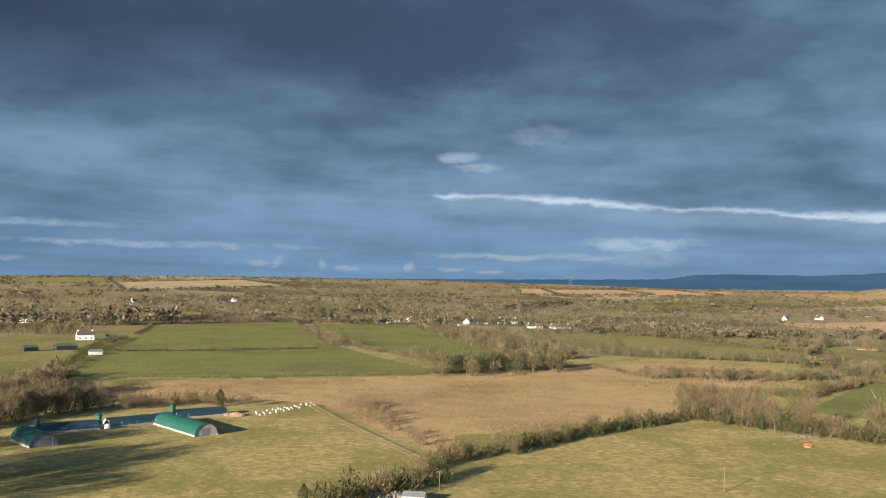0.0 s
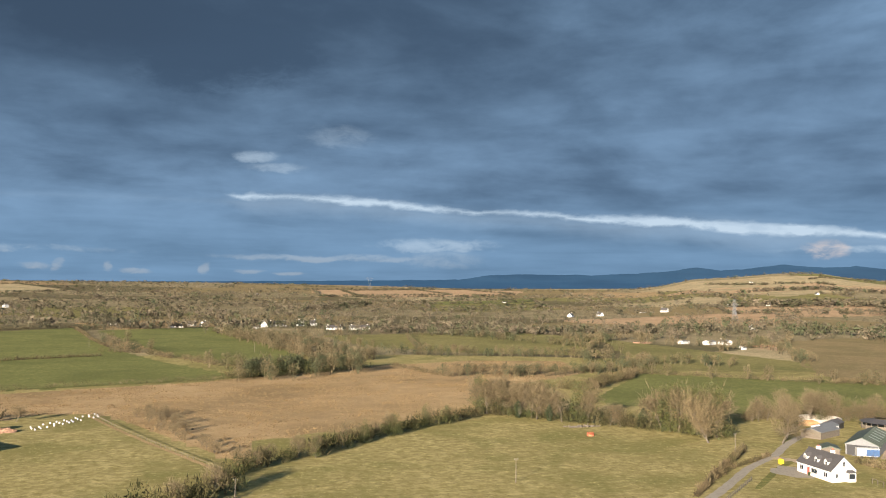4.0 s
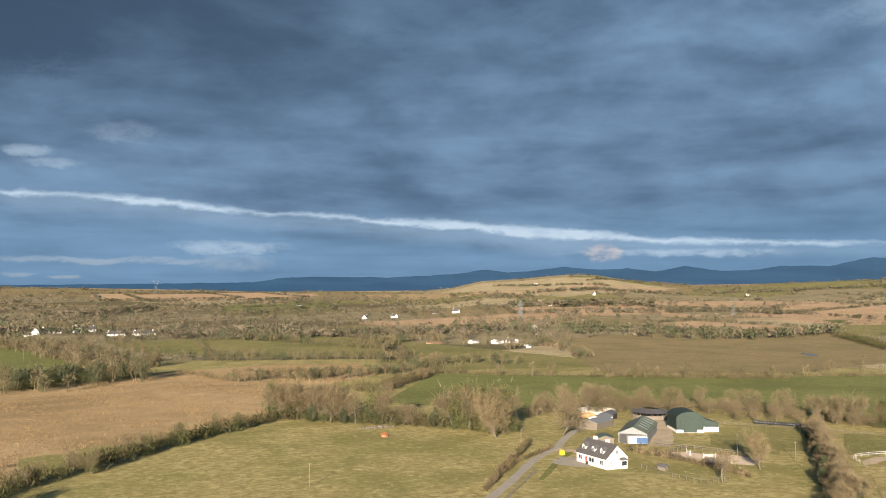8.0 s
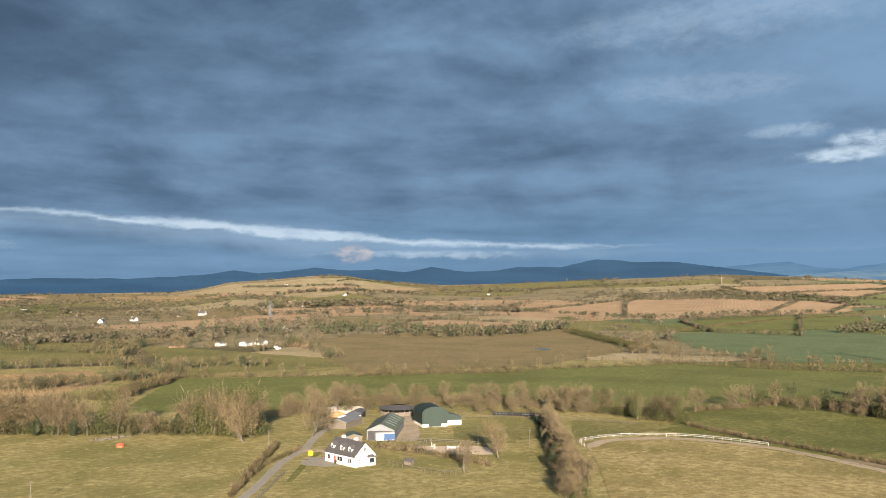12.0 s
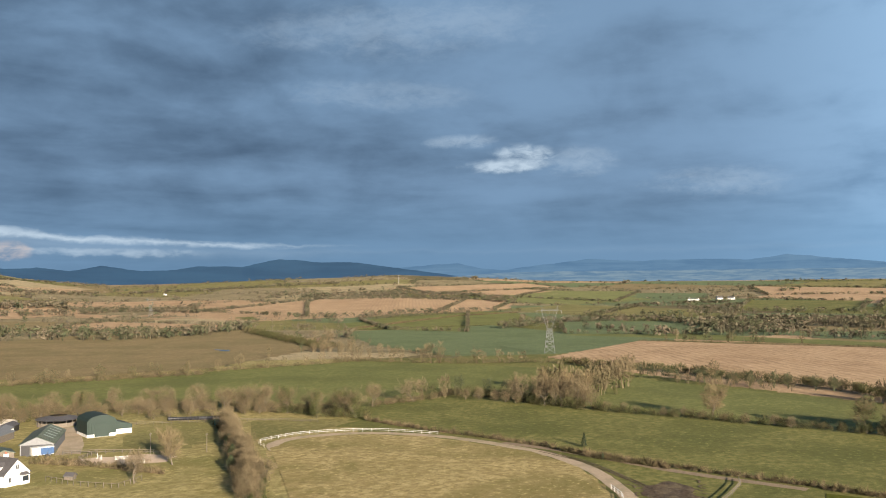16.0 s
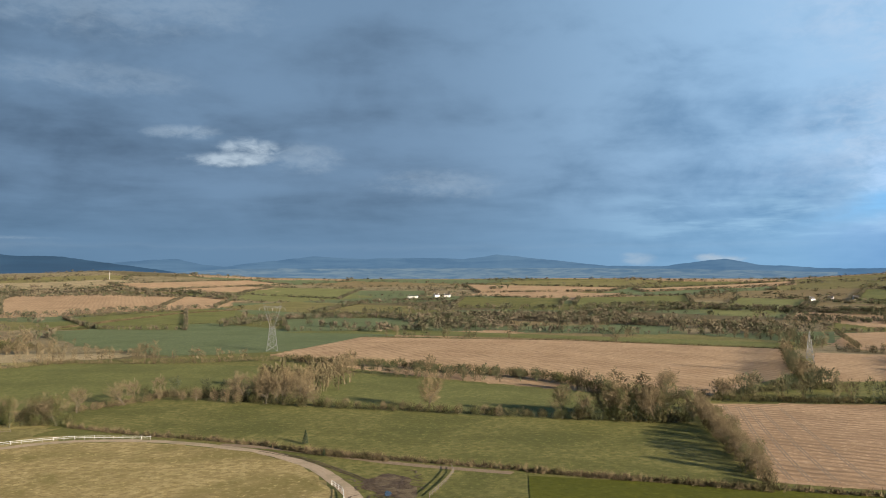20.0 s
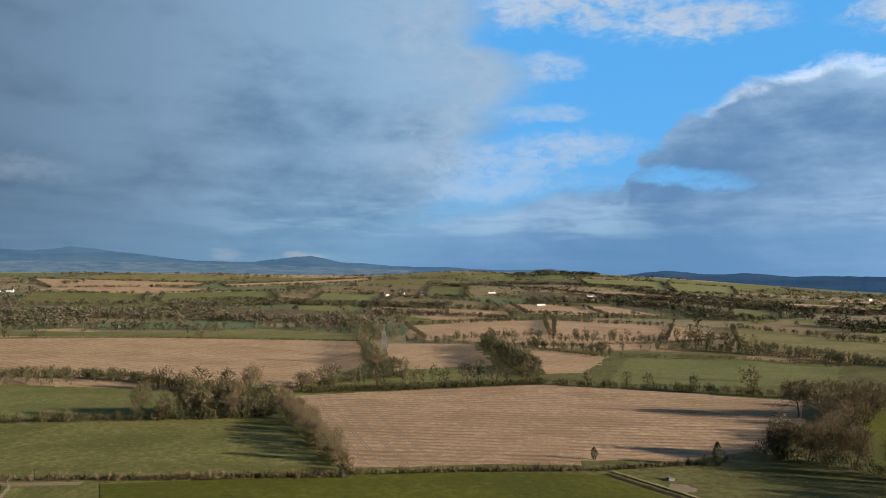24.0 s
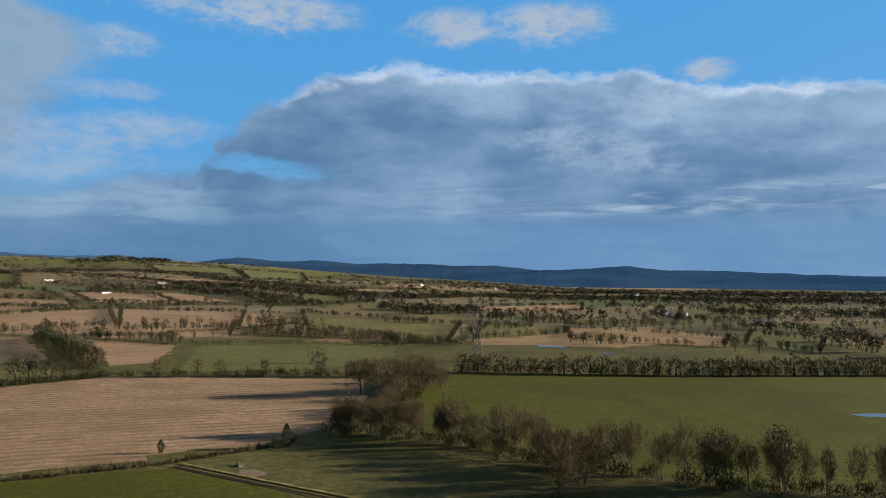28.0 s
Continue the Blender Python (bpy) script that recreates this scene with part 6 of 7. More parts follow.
far_house(70, 1024, 12, 9, 3.4, 8.4, 8, W1)
far_house(82, 1032, 18, 9, 3.4, 8.0, -70, W1)
far_house(102, 945, 20, 8, 2.8, 5.8, -80, W2, chimneys=2)
far_house(130, 948, 26, 8, 2.8, 5.8, -78, W2, chimneys=2)
far_house(20, 952, 9, 6, 2.4, 3.8, -70, "small pale garage beside houses", **PALE_SHED)
far_house(508, 1275, 14, 8, 3.2, 7.6, -40, W1)
far_house(570, 1304, 12, 8, 3.2, 7.6, 20, W1)
far_house(732, 1394, 15, 9, 3.6, 9.0, 30, W1)
far_house(700, 1412, 26, 1.0, 1.4, 1.6, -55, "long white garden wall", chimneys=0, name="wall", group="")
far_house(386, 700, 13, 6, 2.6, 3.6, -60, "white prefabricated shed in a yard", **PALE_SHED)
far_house(402, 684, 15, 8, 3.2, 4.6, -55, "white farm shed with a grey roof", **PALE_SHED)
far_house(416, 682, 12, 8, 3.2, 5.0, 20, W2, roof=grey_metal)
far_house(398, 625, 6, 2.6, 2.0, 2.5, -60, "white trailer parked in a yard", **PALE_SHED)
far_house(406, 640, 6, 2.6, 2.0, 2.5, 10, "white trailer parked in a yard", **PALE_SHED)
far_house(565, 872, 9, 8, 3.0, 6.0, -50, "slate-roofed cottage among pines")
far_house(960, 1424, 18, 8, 4.6, 8.4, -50, W1, chimneys=2)
far_house(990, 1415, 12, 7, 3.0, 5.6, -20, "farm shed beside a white house", **PALE_SHED)
far_house(1190, 1440, 18, 8, 4.8, 8.8, -50, W1, chimneys=2)
far_house(1170, 1425, 20, 8, 3.0, 4.8, -55, "long grey farm shed beside a house", **PALE_SHED)
far_house(1966, 338, 26, 14, 5.0, 8.5, -5, "pale farm building on a rise", roof=olive_roof)
far_house(2028, 292, 16, 9, 5.0, 9.0, 40, W1, chimneys=2)
far_house(2040, 268, 16, 9, 5.0, 9.0, -10, W1)
far_house(1796, -492, 12, 9, 4.8, 9.4, 20, W1)
far_house(1798, -528, 12, 9, 4.8, 9.4, -30, W1)
far_house(1798, -575, 12, 9, 4.4, 8.4, 10, W1)
far_house(1300, -618, 20, 8, 3.0, 4.2, 12, "long white farm shed in stubble fields", **PALE_SHED)
far_house(1792, -734, 22, 9, 4.6, 7.6, 0, W1, chimneys=2)
far_house(1604, -880, 22, 8, 3.6, 6.6, 5, W1, chimneys=2)
far_house(1690, -1710, 40, 12, 5.0, 8.0, 30, "long white factory shed beyond woods", **PALE_SHED)
far_house(1500, -1800, 70, 12, 4.0, 6.0, 35, "long white factory shed beyond woods", **PALE_SHED)
far_house(466, -838, 11, 8, 4.6, 7.6, 60, W1)
far_house(452, -852, 10, 8, 4.6, 7.6, 20, W1)
far_house(330, -760, 12, 9, 4.0, 6.0, 70, "grey stone farm building", wall=concrete, chimneys=0, name="shed", group="farm sheds")
far_house(318, -752, 9, 8, 3.0, 5.0, 20, "grey stone farm building", wall=concrete, chimneys=0, name="shed", group="farm sheds")
rnd_far = random.Random(5)
for k in range(6):
    a, r = rnd_far.uniform(-26, 24), rnd_far.uniform(1500, 2900)
    far_house(r * math.sin(radians(a)), r * math.cos(radians(a)), rnd_far.uniform(9, 15), 7, rnd_far.choice((2.6, 4.2)), rnd_far.uniform(5.8, 7.4), rnd_far.uniform(0, 180), "white house far off among trees")
for k in range(4):
    a, r = rnd_far.uniform(26, 60), rnd_far.uniform(1500, 2900)
    far_house(r * math.sin(radians(a)), r * math.cos(radians(a)), rnd_far.uniform(9, 15), 7, rnd_far.choice((2.6, 4.2)), rnd_far.uniform(5.8, 7.4), rnd_far.uniform(0, 180), "white house far off among trees")
for k in range(4):
    a, r = rnd_far.uniform(118, 160), rnd_far.uniform(1300, 2200)
    far_house(r * math.sin(radians(a)), r * math.cos(radians(a)), rnd_far.uniform(9, 15), 7, rnd_far.choice((2.6, 4.2)), rnd_far.uniform(5.8, 7.4), rnd_far.uniform(0, 180), "white house far off among trees")


# ---------------------------------------------------------------- lanes, tracks, ponds


def spline(points, n=10):
    out, p = [], [points[0], *points, points[-1]]
    for a, b, c, d in zip(p, p[1:], p[2:], p[3:]):
        for k in range(n):
            t = k / n
            out.append(tuple(0.5 * (2 * b[i] + (c[i] - a[i]) * t + (2 * a[i] - 5 * b[i] + 4 * c[i] - d[i]) * t * t + (3 * b[i] - a[i] - 3 * c[i] + d[i]) * t ** 3) for i in (0, 1)))
    out.append(points[-1])
    return out


def strip(name, points, width, mat, label, category, lift=0.04, kind="structure", wobble=0.15, curved=True):
    pts = spline(points) if curved else points
    v, f = [], []
    rnd = random.Random(len(pts))
    for i, (x, y) in enumerate(pts):
        x0, y0 = pts[max(0, i - 1)]
        x1, y1 = pts[min(len(pts) - 1, i + 1)]
        l = math.hypot(x1 - x0, y1 - y0) or 1.0
        nx, ny = (y1 - y0) / l, -(x1 - x0) / l
        for s in (-1, -0.4, 0.4, 1):
            w = width / 2 + rnd.uniform(-wobble, wobble)
            px, py = x + nx * w * s, y + ny * w * s
            v.append((px, py, ground_z(px, py) + lift + (0.02 if abs(s) < 1 else 0)))
    for i in range(len(pts) - 1):
        for k in range(3):
            f.append((i * 4 + k, i * 4 + k + 1, i * 4 + k + 5, i * 4 + k + 4))
    return tagged(new(name, mesh_from(name, v, f, [mat])), label, category, kind=kind)


def patch_of(name, cx, cy, rx, ry, turn, mat, label, category, lift=0.05, kind="structure", seed=1):
    rnd = random.Random(seed)
    n = 36
    ca, sa = math.cos(radians(turn)), math.sin(radians(turn))
    ring = []
    ph = [rnd.uniform(0, 6.28) for _ in range(3)]
    for i in range(n):
        a = 6.28318 * i / n
        k = 1 + 0.16 * math.sin(2 * a + ph[0]) + 0.12 * math.sin(3 * a + ph[1]) + 0.08 * math.sin(7 * a + ph[2])
        x, y = rx * k * math.cos(a), ry * k * math.sin(a)
        px, py = cx + x * ca - y * sa, cy + x * sa + y * ca
        ring.append((px, py, ground_z(px, py) + lift))
    v = [(cx, cy, ground_z(cx, cy) + lift + 0.02)] + ring
    return tagged(new(name, mesh_from(name, v, [(0, 1 + i, 1 + (i + 1) % n) for i in range(n)], [mat])), label, category, kind=kind)


strip("lane", [(60, 130), (84, 160), (102.5, 178.1), (116.3, 191.4), (136.4, 212.0), (153.5, 226), (170, 243), (186, 256), (200, 262)], 2.6, asphalt, "narrow grey farm lane between hedges", "lane")
strip("driveway", [(152, 224), (155.5, 217), (156, 211), (155.8, 207.5)], 4.5, gravel, "gravel drive to the bungalow", "drive", lift=0.06)
patch_of("forecourt", 144.5, 205, 4.5, 8, 0, asphalt, "grey gravel forecourt before the bungalow", "forecourt", lift=0.07)
strip("yard", [(184, 214), (196, 226), (206, 238), (222, 256)], 7.0, gravel, "worn gravel yard between barns", "yard", lift=0.05)
strip("gallop_track", [(196, 120), (206, 145), (216.9, 164), (227, 170), (240.2, 167), (253.7, 151.7), (256.5, 125.4), (245.2, 91.8), (228.1, 70.5), (205.8, 55.5), (190, 48), (176, 42)], 4.2, gravel, "curved sandy gallop track round the paddock", "track")
strip("farm_track", [(254, 105), (250, 88), (241, 66), (233, 48), (228, 30), (224.5, 16)], 3.4, earth, "muddy farm track along a low hedge", "track")
for o in (-0.9, 0.9):
    strip("wheel_rut", [(246 + o, 90), (236 + o, 74), (222 + o, 60), (208 + o, 48), (200 + o, 44)], 0.6, mud, "wet wheel rut across the grass", "rut", lift=0.07)
patch_of("mud_patch", 207, 44, 11, 7, 20, mud, "churned mud round a gateway", "mud", seed=3)
for k in range(26):
    rr = random.Random(k)
    x, y, a = 207 + rr.gauss(0, 6), 43 + rr.gauss(0, 4), rr.uniform(0, 3.1)
    strip("wheel_rut", [(x, y), (x + 3 * math.cos(a), y + 3 * math.sin(a)), (x + 5 * math.cos(a + 0.6), y + 5 * math.sin(a + 0.6))], 0.5, mud, "wet wheel rut across the grass", "rut", lift=0.09)
patch_of("puddle", 199, 43, 2.2, 0.9, 10, water, "muddy puddle at a gateway", "puddle", lift=0.12, seed=8)
patch_of("pond", 97.5, -298, 6.5, 4.5, 30, water, "pool of flood water in a green field", "pond", lift=0.12, seed=4)
patch_of("pond", 325, -434, 12, 5, 20, water, "pool of flood water among rushes", "pond", lift=0.12, seed=5)
patch_of("pond", 273, -418, 5, 3, 20, water, "pool of flood water among rushes", "pond", lift=0.12, seed=6)
patch_of("pond", 554, 469, 10, 4, 70, water, "shallow pool in a worn field", "pond", lift=0.25, seed=7)
patch_of("bare_patch", 105, 286, 8, 3, 10, earth, "bare earth where cattle are fed", "earth", seed=9)
patch_of("bare_patch", 176, -113, 5, 4, 10, earth, "bare earth beside a ditch", "earth", seed=10)
wet_earth = material("wet_earth", (0.030, 0.022, 0.014), (0.050, 0.036, 0.022), 0.8, rough=0.9, bump=0.6, patch=0.2, sheen=0.05)
strip("ditch", [(195, -104.5), (171.4, -107.7), (145.5, -111.6), (120, -115)], 1.7, wet_earth, "dark straight drainage ditch", "ditch", lift=0.05)
strip("ditch_bank", [(196, -107.3), (171.4, -110.4), (145.5, -114.3), (120, -118)], 1.0, LAND["dry"], "pale grassy bank beside a ditch", "bank", lift=0.25)
strip("field_path", [(-52, 338), (-36, 300), (-18, 262), (0, 226)], 1.6, LAND["bog"], "pale strip of dead grass along a fence", "grass strip", lift=0.12)
for o in (0.0, 1.9):
    strip("wheel_rut", [(-120 + o, 226), (-92 + o, 236), (-70 + o, 252), (-58 + o, 276), (-54 + o, 306)], 0.3, LAND["brown"], "faint wheel track in pasture", "rut", lift=0.05)
strip("verge", [(124, 189), (141, 207), (155, 219)], 2.0, LAND["pasture"], "grass verge along the lane", "verge", lift=0.05)

# ---------------------------------------------------------------- the farmyard behind the bungalow


def long_barn():
    b = thing("barn", "long farm building with an olive tin roof and clear roof sheets", "barn", 189.6, 230.7, -47)
    w, l, eave, top = 9.0, 27.0, 3.2, 5.2
    part("wall", Shape().prism([(-w / 2, 0), (-w / 2, eave), (0, top), (w / 2, eave), (w / 2, 0)][::-1], -l / 2, l / 2), grey_metal, b, "weathered grey side wall")
    part("roof", roof_shape(w, eave, top, -l / 2 - 0.3, l / 2 + 0.3, 0.5, 0.1), olive_roof, b, "weathered olive roof sheets")
    slope = (top - eave) / (w / 2)
    for k in range(5):
        y = -l / 2 + 6 + k * 4.2
        part("rooflight", Shape().add([(x, y + d, top - x * slope + 0.20) for d in (0, 1.2) for x in (0.9, 3.9)], [(0, 1, 3, 2)]), pale_light, b, "pale clear roof sheet")
    for k in range(12):
        y = -l / 2 + k * l / 11
        part("roof_rib", Shape().beam((0, y, top + 0.16), (w / 2 + 0.4, y, eave), 0.08), olive_roof, b)
    # black panel on the solid wall, standing for the shade inside
    part("doorway", Shape().box(-4.2, 4.2, -l / 2 - 0.06, -l / 2 - 0.01, 0, 3.0), plain_black, b, "black panel for the doorway's dark inside")


def green_barn():
    b = thing("barn", "dark green metal barn with a rounded roof and white base wall", "barn", 214.0, 235.2, -26)
    w, l = 9.4, 12.0
    arch = [(-w / 2, 1.0), (-w / 2, 4.8)] + [(-w / 2 * math.cos(a), 4.8 + 2.3 * math.sin(a)) for a in np.linspace(0.25, math.pi - 0.25, 9)] + [(w / 2, 4.8), (w / 2, 1.0)]
    part("cladding", Shape().prism(arch[::-1], -l / 2, l / 2), green_metal, b)
    part("base_wall", Shape().box(-w / 2 + 0.05, w / 2 - 0.05, -l / 2 + 0.05, l / 2 - 0.05, 0, 1.0), white_wall, b, "white base wall")
    lean = part("lean_to", Shape().prism([(w / 2, 1.6), (w / 2, 4.6), (w / 2 + 6, 2.9), (w / 2 + 6, 1.6)], -l / 2 + 2.5, l / 2), green_metal, b, "green lean-to")
    part("base_wall", Shape().box(w / 2 + 0.05, w / 2 + 5.95, -l / 2 + 2.55, l / 2 - 0.05, 0, 1.6), white_wall, lean, "white base wall")
    for k in range(10):
        x = -w / 2 + (k + 0.5) * w / 10
        part("cladding_rib", Shape().beam((x, -l / 2 - 0.04, 1.0), (x, -l / 2 - 0.04, 5.0), 0.07), green_metal, b)
    part("door_frame", Shape().box(-2.4, 2.4, -l / 2 - 0.1, -l / 2 - 0.02, 0.1, 4.4), green_metal, b)


def ring_of(name, label, category, x, y, r, wall_h, mat, roofed):
    t = thing(name, label, category, x, y)
    n = 20
    for k in range(n):
        a0, a1 = 6.28318 * k / n, 6.28318 * (k + 1) / n
        p, q = (r * math.cos(a0), r * math.sin(a0)), (r * math.cos(a1), r * math.sin(a1))
        part("wall_panel", Shape().add([(*p, 0), (*q, 0), (*q, wall_h), (*p, wall_h)] + [(c[0] * 0.97, c[1] * 0.97, z) for c, z in ((p, 0), (q, 0), (q, wall_h), (p, wall_h))],
                                       [(0, 1, 2, 3), (7, 6, 5, 4), (3, 2, 6, 7), (0, 3, 7, 4), (1, 5, 6, 2)]), mat, t)
        if roofed:
            ro, ri, z0, z1 = r + 0.8, r * 0.42, wall_h + 1.0, wall_h + 2.1
            part("roof_panel", Shape().add([(ro * math.cos(a0), ro * math.sin(a0), z0), (ro * math.cos(a1), ro * math.sin(a1), z0), (ri * math.cos(a1), ri * math.sin(a1), z1), (ri * math.cos(a0), ri * math.sin(a0), z1)], [(0, 1, 2, 3)]), slate, t, "dark sheet roof panel")
            part("post", Shape().beam((*p, 0), (*p, wall_h + 1.0), 0.18), timber, t)
    return t


long_barn()
green_barn()
ring_of("horse_walker", "round horse walker with a dark ring-shaped roof", "horse walker", 223.5, 264.5, 7.0, 1.4, timber, True)
ring_of("lunge_pen", "round pen with a pale timber wall", "pen", 210, 281, 7.6, 1.9, concrete, False)


def trailer(x, y, turn):
    t = thing("trailer", "white and blue livestock trailer parked at a barn", "trailer", x, y, turn)
    part("body", Shape().box(-3.0, 3.0, -1.2, 1.2, 0.7, 2.9), white_paint, t)
    part("curtain", Shape().box(-0.6, 3.02, -1.25, -1.2, 0.8, 2.7), blue_paint, t, "blue side curtain")
    for xx in (-1.8, 0.9, 1.9):
        part("wheel", Shape().add([(xx + 0.42 * math.cos(a), yy, 0.42 + 0.42 * math.sin(a)) for yy in (-1.2, -0.95) for a in np.linspace(0, 5.76, 12)], [tuple(range(12)), tuple(range(12, 24))[::-1]] + [(i, (i + 1) % 12, 12 + (i + 1) % 12, 12 + i) for i in range(12)]), plain_black, t)
    part("drawbar", Shape().beam((-3.0, 0, 0.7), (-4.2, 0, 0.6), 0.12), grey_metal, t)


trailer(178.8, 218.2, -25)
far_house(172, 226, 8, 6, 2.4, 3.4, -30, "low stable block with a tin roof", wall=timber, roof=olive_roof, chimneys=0, name="stable", group="stables")
far_house(198, 262, 12, 6, 2.6, 3.6, -60, "stable block with a grey tin roof", **PALE_SHED)
# closed shed; its black walls put an open front's shade into the colour
far_house(206, 268, 8, 5, 2.6, 3.8, -60, "closed shed with an open front's shade as black walls", wall=plain_black, roof=slate, chimneys=0, name="shed", group="farm sheds")
far_house(190, 254, 16, 8, 2.8, 4.0, -62, "low stables with a pale sheeted roof", wall=timber, roof=grey_metal, chimneys=0, name="stable", group="stables")
far_house(160.7, 185.6, 2.6, 2.2, 1.2, 1.9, 20, "small dark henhouse in a run", wall=timber, roof=slate, chimneys=0, name="henhouse", group="")


def heap(name, x, y, rx, ry, h, mat, label, n=60, size=0.5, seed=1):
    """A heap of lumps lying one on another."""
    rnd = random.Random(seed)
    s = Shape()
    k = 18
    ring = [(rx * math.cos(6.283 * i / k) * rnd.uniform(0.85, 1.1), ry * math.sin(6.283 * i / k) * rnd.uniform(0.85, 1.1), -0.05) for i in range(k)]
    midr = [(p[0] * 0.55, p[1] * 0.55, h * rnd.uniform(0.55, 0.8)) for p in ring]
    s.add(ring + midr + [(0, 0, h)], [(i, (i + 1) % k, k + (i + 1) % k, k + i) for i in range(k)] + [(k + i, k + (i + 1) % k, 2 * k) for i in range(k)])
    for _ in range(n):
        a, r = rnd.uniform(0, 6.28), math.sqrt(rnd.random())
        x0, y0, z0 = rx * r * math.cos(a), ry * r * math.sin(a), h * (1 - r) * 0.9
        c = size * rnd.uniform(0.4, 1)
        s.beam((x0, y0, z0), (x0 + rnd.uniform(-c, c), y0 + rnd.uniform(-c, c), z0 + c * rnd.uniform(0.2, 0.8)), c * 0.7)
    return plain(name, s, mat, label, "heap", x, y)


heap("wood_chip_heap", 203, 276.5, 5.0, 3.0, 1.8, chip, "orange heap of wood chip by the lunge pen", 20, 0.5, 2)
heap("rubble_heap", -72, 305, 4.0, 2.0, 1.3, rubble_mat, "heap of broken brick and spoil", 70, 0.8, 3)
heap("rubble_heap", -11, 196, 5.0, 2.0, 0.9, concrete, "pale heap of rubble and scrap beside a hedge", 80, 0.8, 4)
heap("rubble_heap", 184, -115.4, 1.2, 0.8, 0.7, concrete, "small heap of pale stones", 14, 0.6, 5)
heap("timber_heap", 118, 285, 6.5, 1.8, 0.25, timber, "scattered fallen branches and fodder", 70, 0.7, 6)
heap("spoil_heap", 352, 712, 9.0, 4.0, 1.0, rubble_mat, "brown spoil and scrap beside farm sheds", 70, 1.2, 7)
heap("spoil_heap", 432, 650, 10.0, 5.0, 1.5, rubble_mat, "brown spoil heap in a yard", 60, 1.6, 8)


def feeder(x, y):
    t = thing("cattle_feeder", "round orange cattle feeder in pasture", "feeder", x, y)
    for z in (0.25, 0.75, 1.2):
        s = Shape()
        for k in range(16):
            a, b = 6.28318 * k / 16, 6.28318 * (k + 1) / 16
            s.beam((1.1 * math.cos(a), 1.1 * math.sin(a), z), (1.1 * math.cos(b), 1.1 * math.sin(b), z), 0.09)
        part("hoop", s, red_brown, t)
    for k in range(12):
        a = 6.28318 * k / 12
        part("bar", Shape().beam((1.1 * math.cos(a), 1.1 * math.sin(a), 0), (1.1 * math.cos(a), 1.1 * math.sin(a), 1.2), 0.07), red_brown, t)
    part("fodder", Shape().tube(0, 0, 0, 0.7, 0.95, 0.7, 12), chip, t, "pale fodder")


feeder(113.3, 266.8)


def bale_row():
    a, b = Vector((248.2, 235.5)), Vector((257.6, 220.4))
    n = 15
    first = None
    for k in range(n):
        p = a.lerp(b, k / (n - 1))
        s = Shape()
        m = 14
        s.add([(0.66 * math.cos(6.28318 * i / m), yy, 0.64 + 0.66 * math.sin(6.28318 * i / m)) for yy, q in ((-0.6, 1), (0.6, 1)) for i in range(m)],
              [tuple(range(m))[::-1], tuple(range(m, 2 * m))] + [(i, (i + 1) % m, m + (i + 1) % m, m + i) for i in range(m)])
        if first is None:
            first = plain("silage_bale", s, plain_black, "round silage bale in black wrap", "bale", p.x, p.y, 58, "row of bales")
        else:
            copy_thing(first, pose(p.x, p.y, 0, 0, 0, 58 + (k * 37) % 9))


bale_row()


def container(x, y, turn):
    t = thing("container", "small green metal store at the yard corner", "container", x, y, turn)
    part("body", Shape().box(-1.5, 1.5, -1.2, 1.2, 0.1, 2.5), teal_sheet, t)
    part("door", Shape().box(-1.4, 1.4, -1.26, -1.2, 0.2, 2.4), grey_metal, t, "pale grey door")
    part("roof", Shape().box(-1.6, 1.6, -1.3, 1.3, 2.5, 2.62), grey_metal, t)


container(246.5, 211, 30)
patch_of("arena", 184.5, 192.5, 13.5, 8.0, -62, sand, "sand riding arena", "arena", lift=0.06, seed=14)

# ---------------------------------------------------------------- fences, poles


def fence(label, points, mat, post_h=1.25, gap=2.6, rails=2, thick=0.12, curved=False):
    f = tagged(new("fence"), label, "fence", "field fences")
    pts = spline(points, 8) if curved else points
    places, carry = [], 0.0
    for (x0, y0), (x1, y1) in zip(pts, pts[1:]):
        l = math.hypot(x1 - x0, y1 - y0)
        s = carry
        while s < l:
            places.append((x0 + (x1 - x0) * s / l, y0 + (y1 - y0) * s / l))
            s += gap
        carry = s - l
    proto = None
    for x, y in places:
        z = ground_z(x, y)
        if proto is None:
            proto = part("post", Shape().box(-thick / 2, thick / 2, -thick / 2, thick / 2, -0.1, post_h), mat, f)
            proto.matrix_basis = pose(x, y, z)
        else:
            o = new("post", proto.data)
            o.parent = f
            o.matrix_basis = pose(x, y, z, 0, 0, (x * 13) % 20)
    for r in range(rails):
        zz = post_h - 0.12 - r * 0.5
        for (x0, y0), (x1, y1) in zip(places, places[1:]):
            part("rail", Shape().beam((x0, y0, ground_z(x0, y0) + zz), (x1, y1, ground_z(x1, y1) + zz), thick * 0.8), mat, f)


fence("white post and rail fence round a curved gallop", [(217.5, 168.5), (222, 174), (229.8, 174.8), (243.1, 170.3), (256.7, 153.8), (259.5, 128)], white_paint, 1.15, 3.0, 2, 0.075, True)
fence("short white rail fence on a bend", [(206, 58), (199, 53.5), (190, 51)], white_paint, 1.2, 2.5, 2, 0.15)
fence("weathered timber fence round a riding arena", [(183.1, 214.7), (187.6, 209.4), (193.0, 199.5), (196, 191), (190, 180)], timber, 1.3, 2.4, 2, 0.13)
fence("weathered timber fence beside a riding arena", [(176.5, 199), (178.8, 203.3), (188.6, 206.8)], timber, 1.3, 2.4, 2, 0.13)
fence("weathered timber paddock rails", [(231, 243), (246, 224), (254.5, 213.7), (262, 200), (266, 180)], timber, 1.2, 3.0, 2, 0.09)
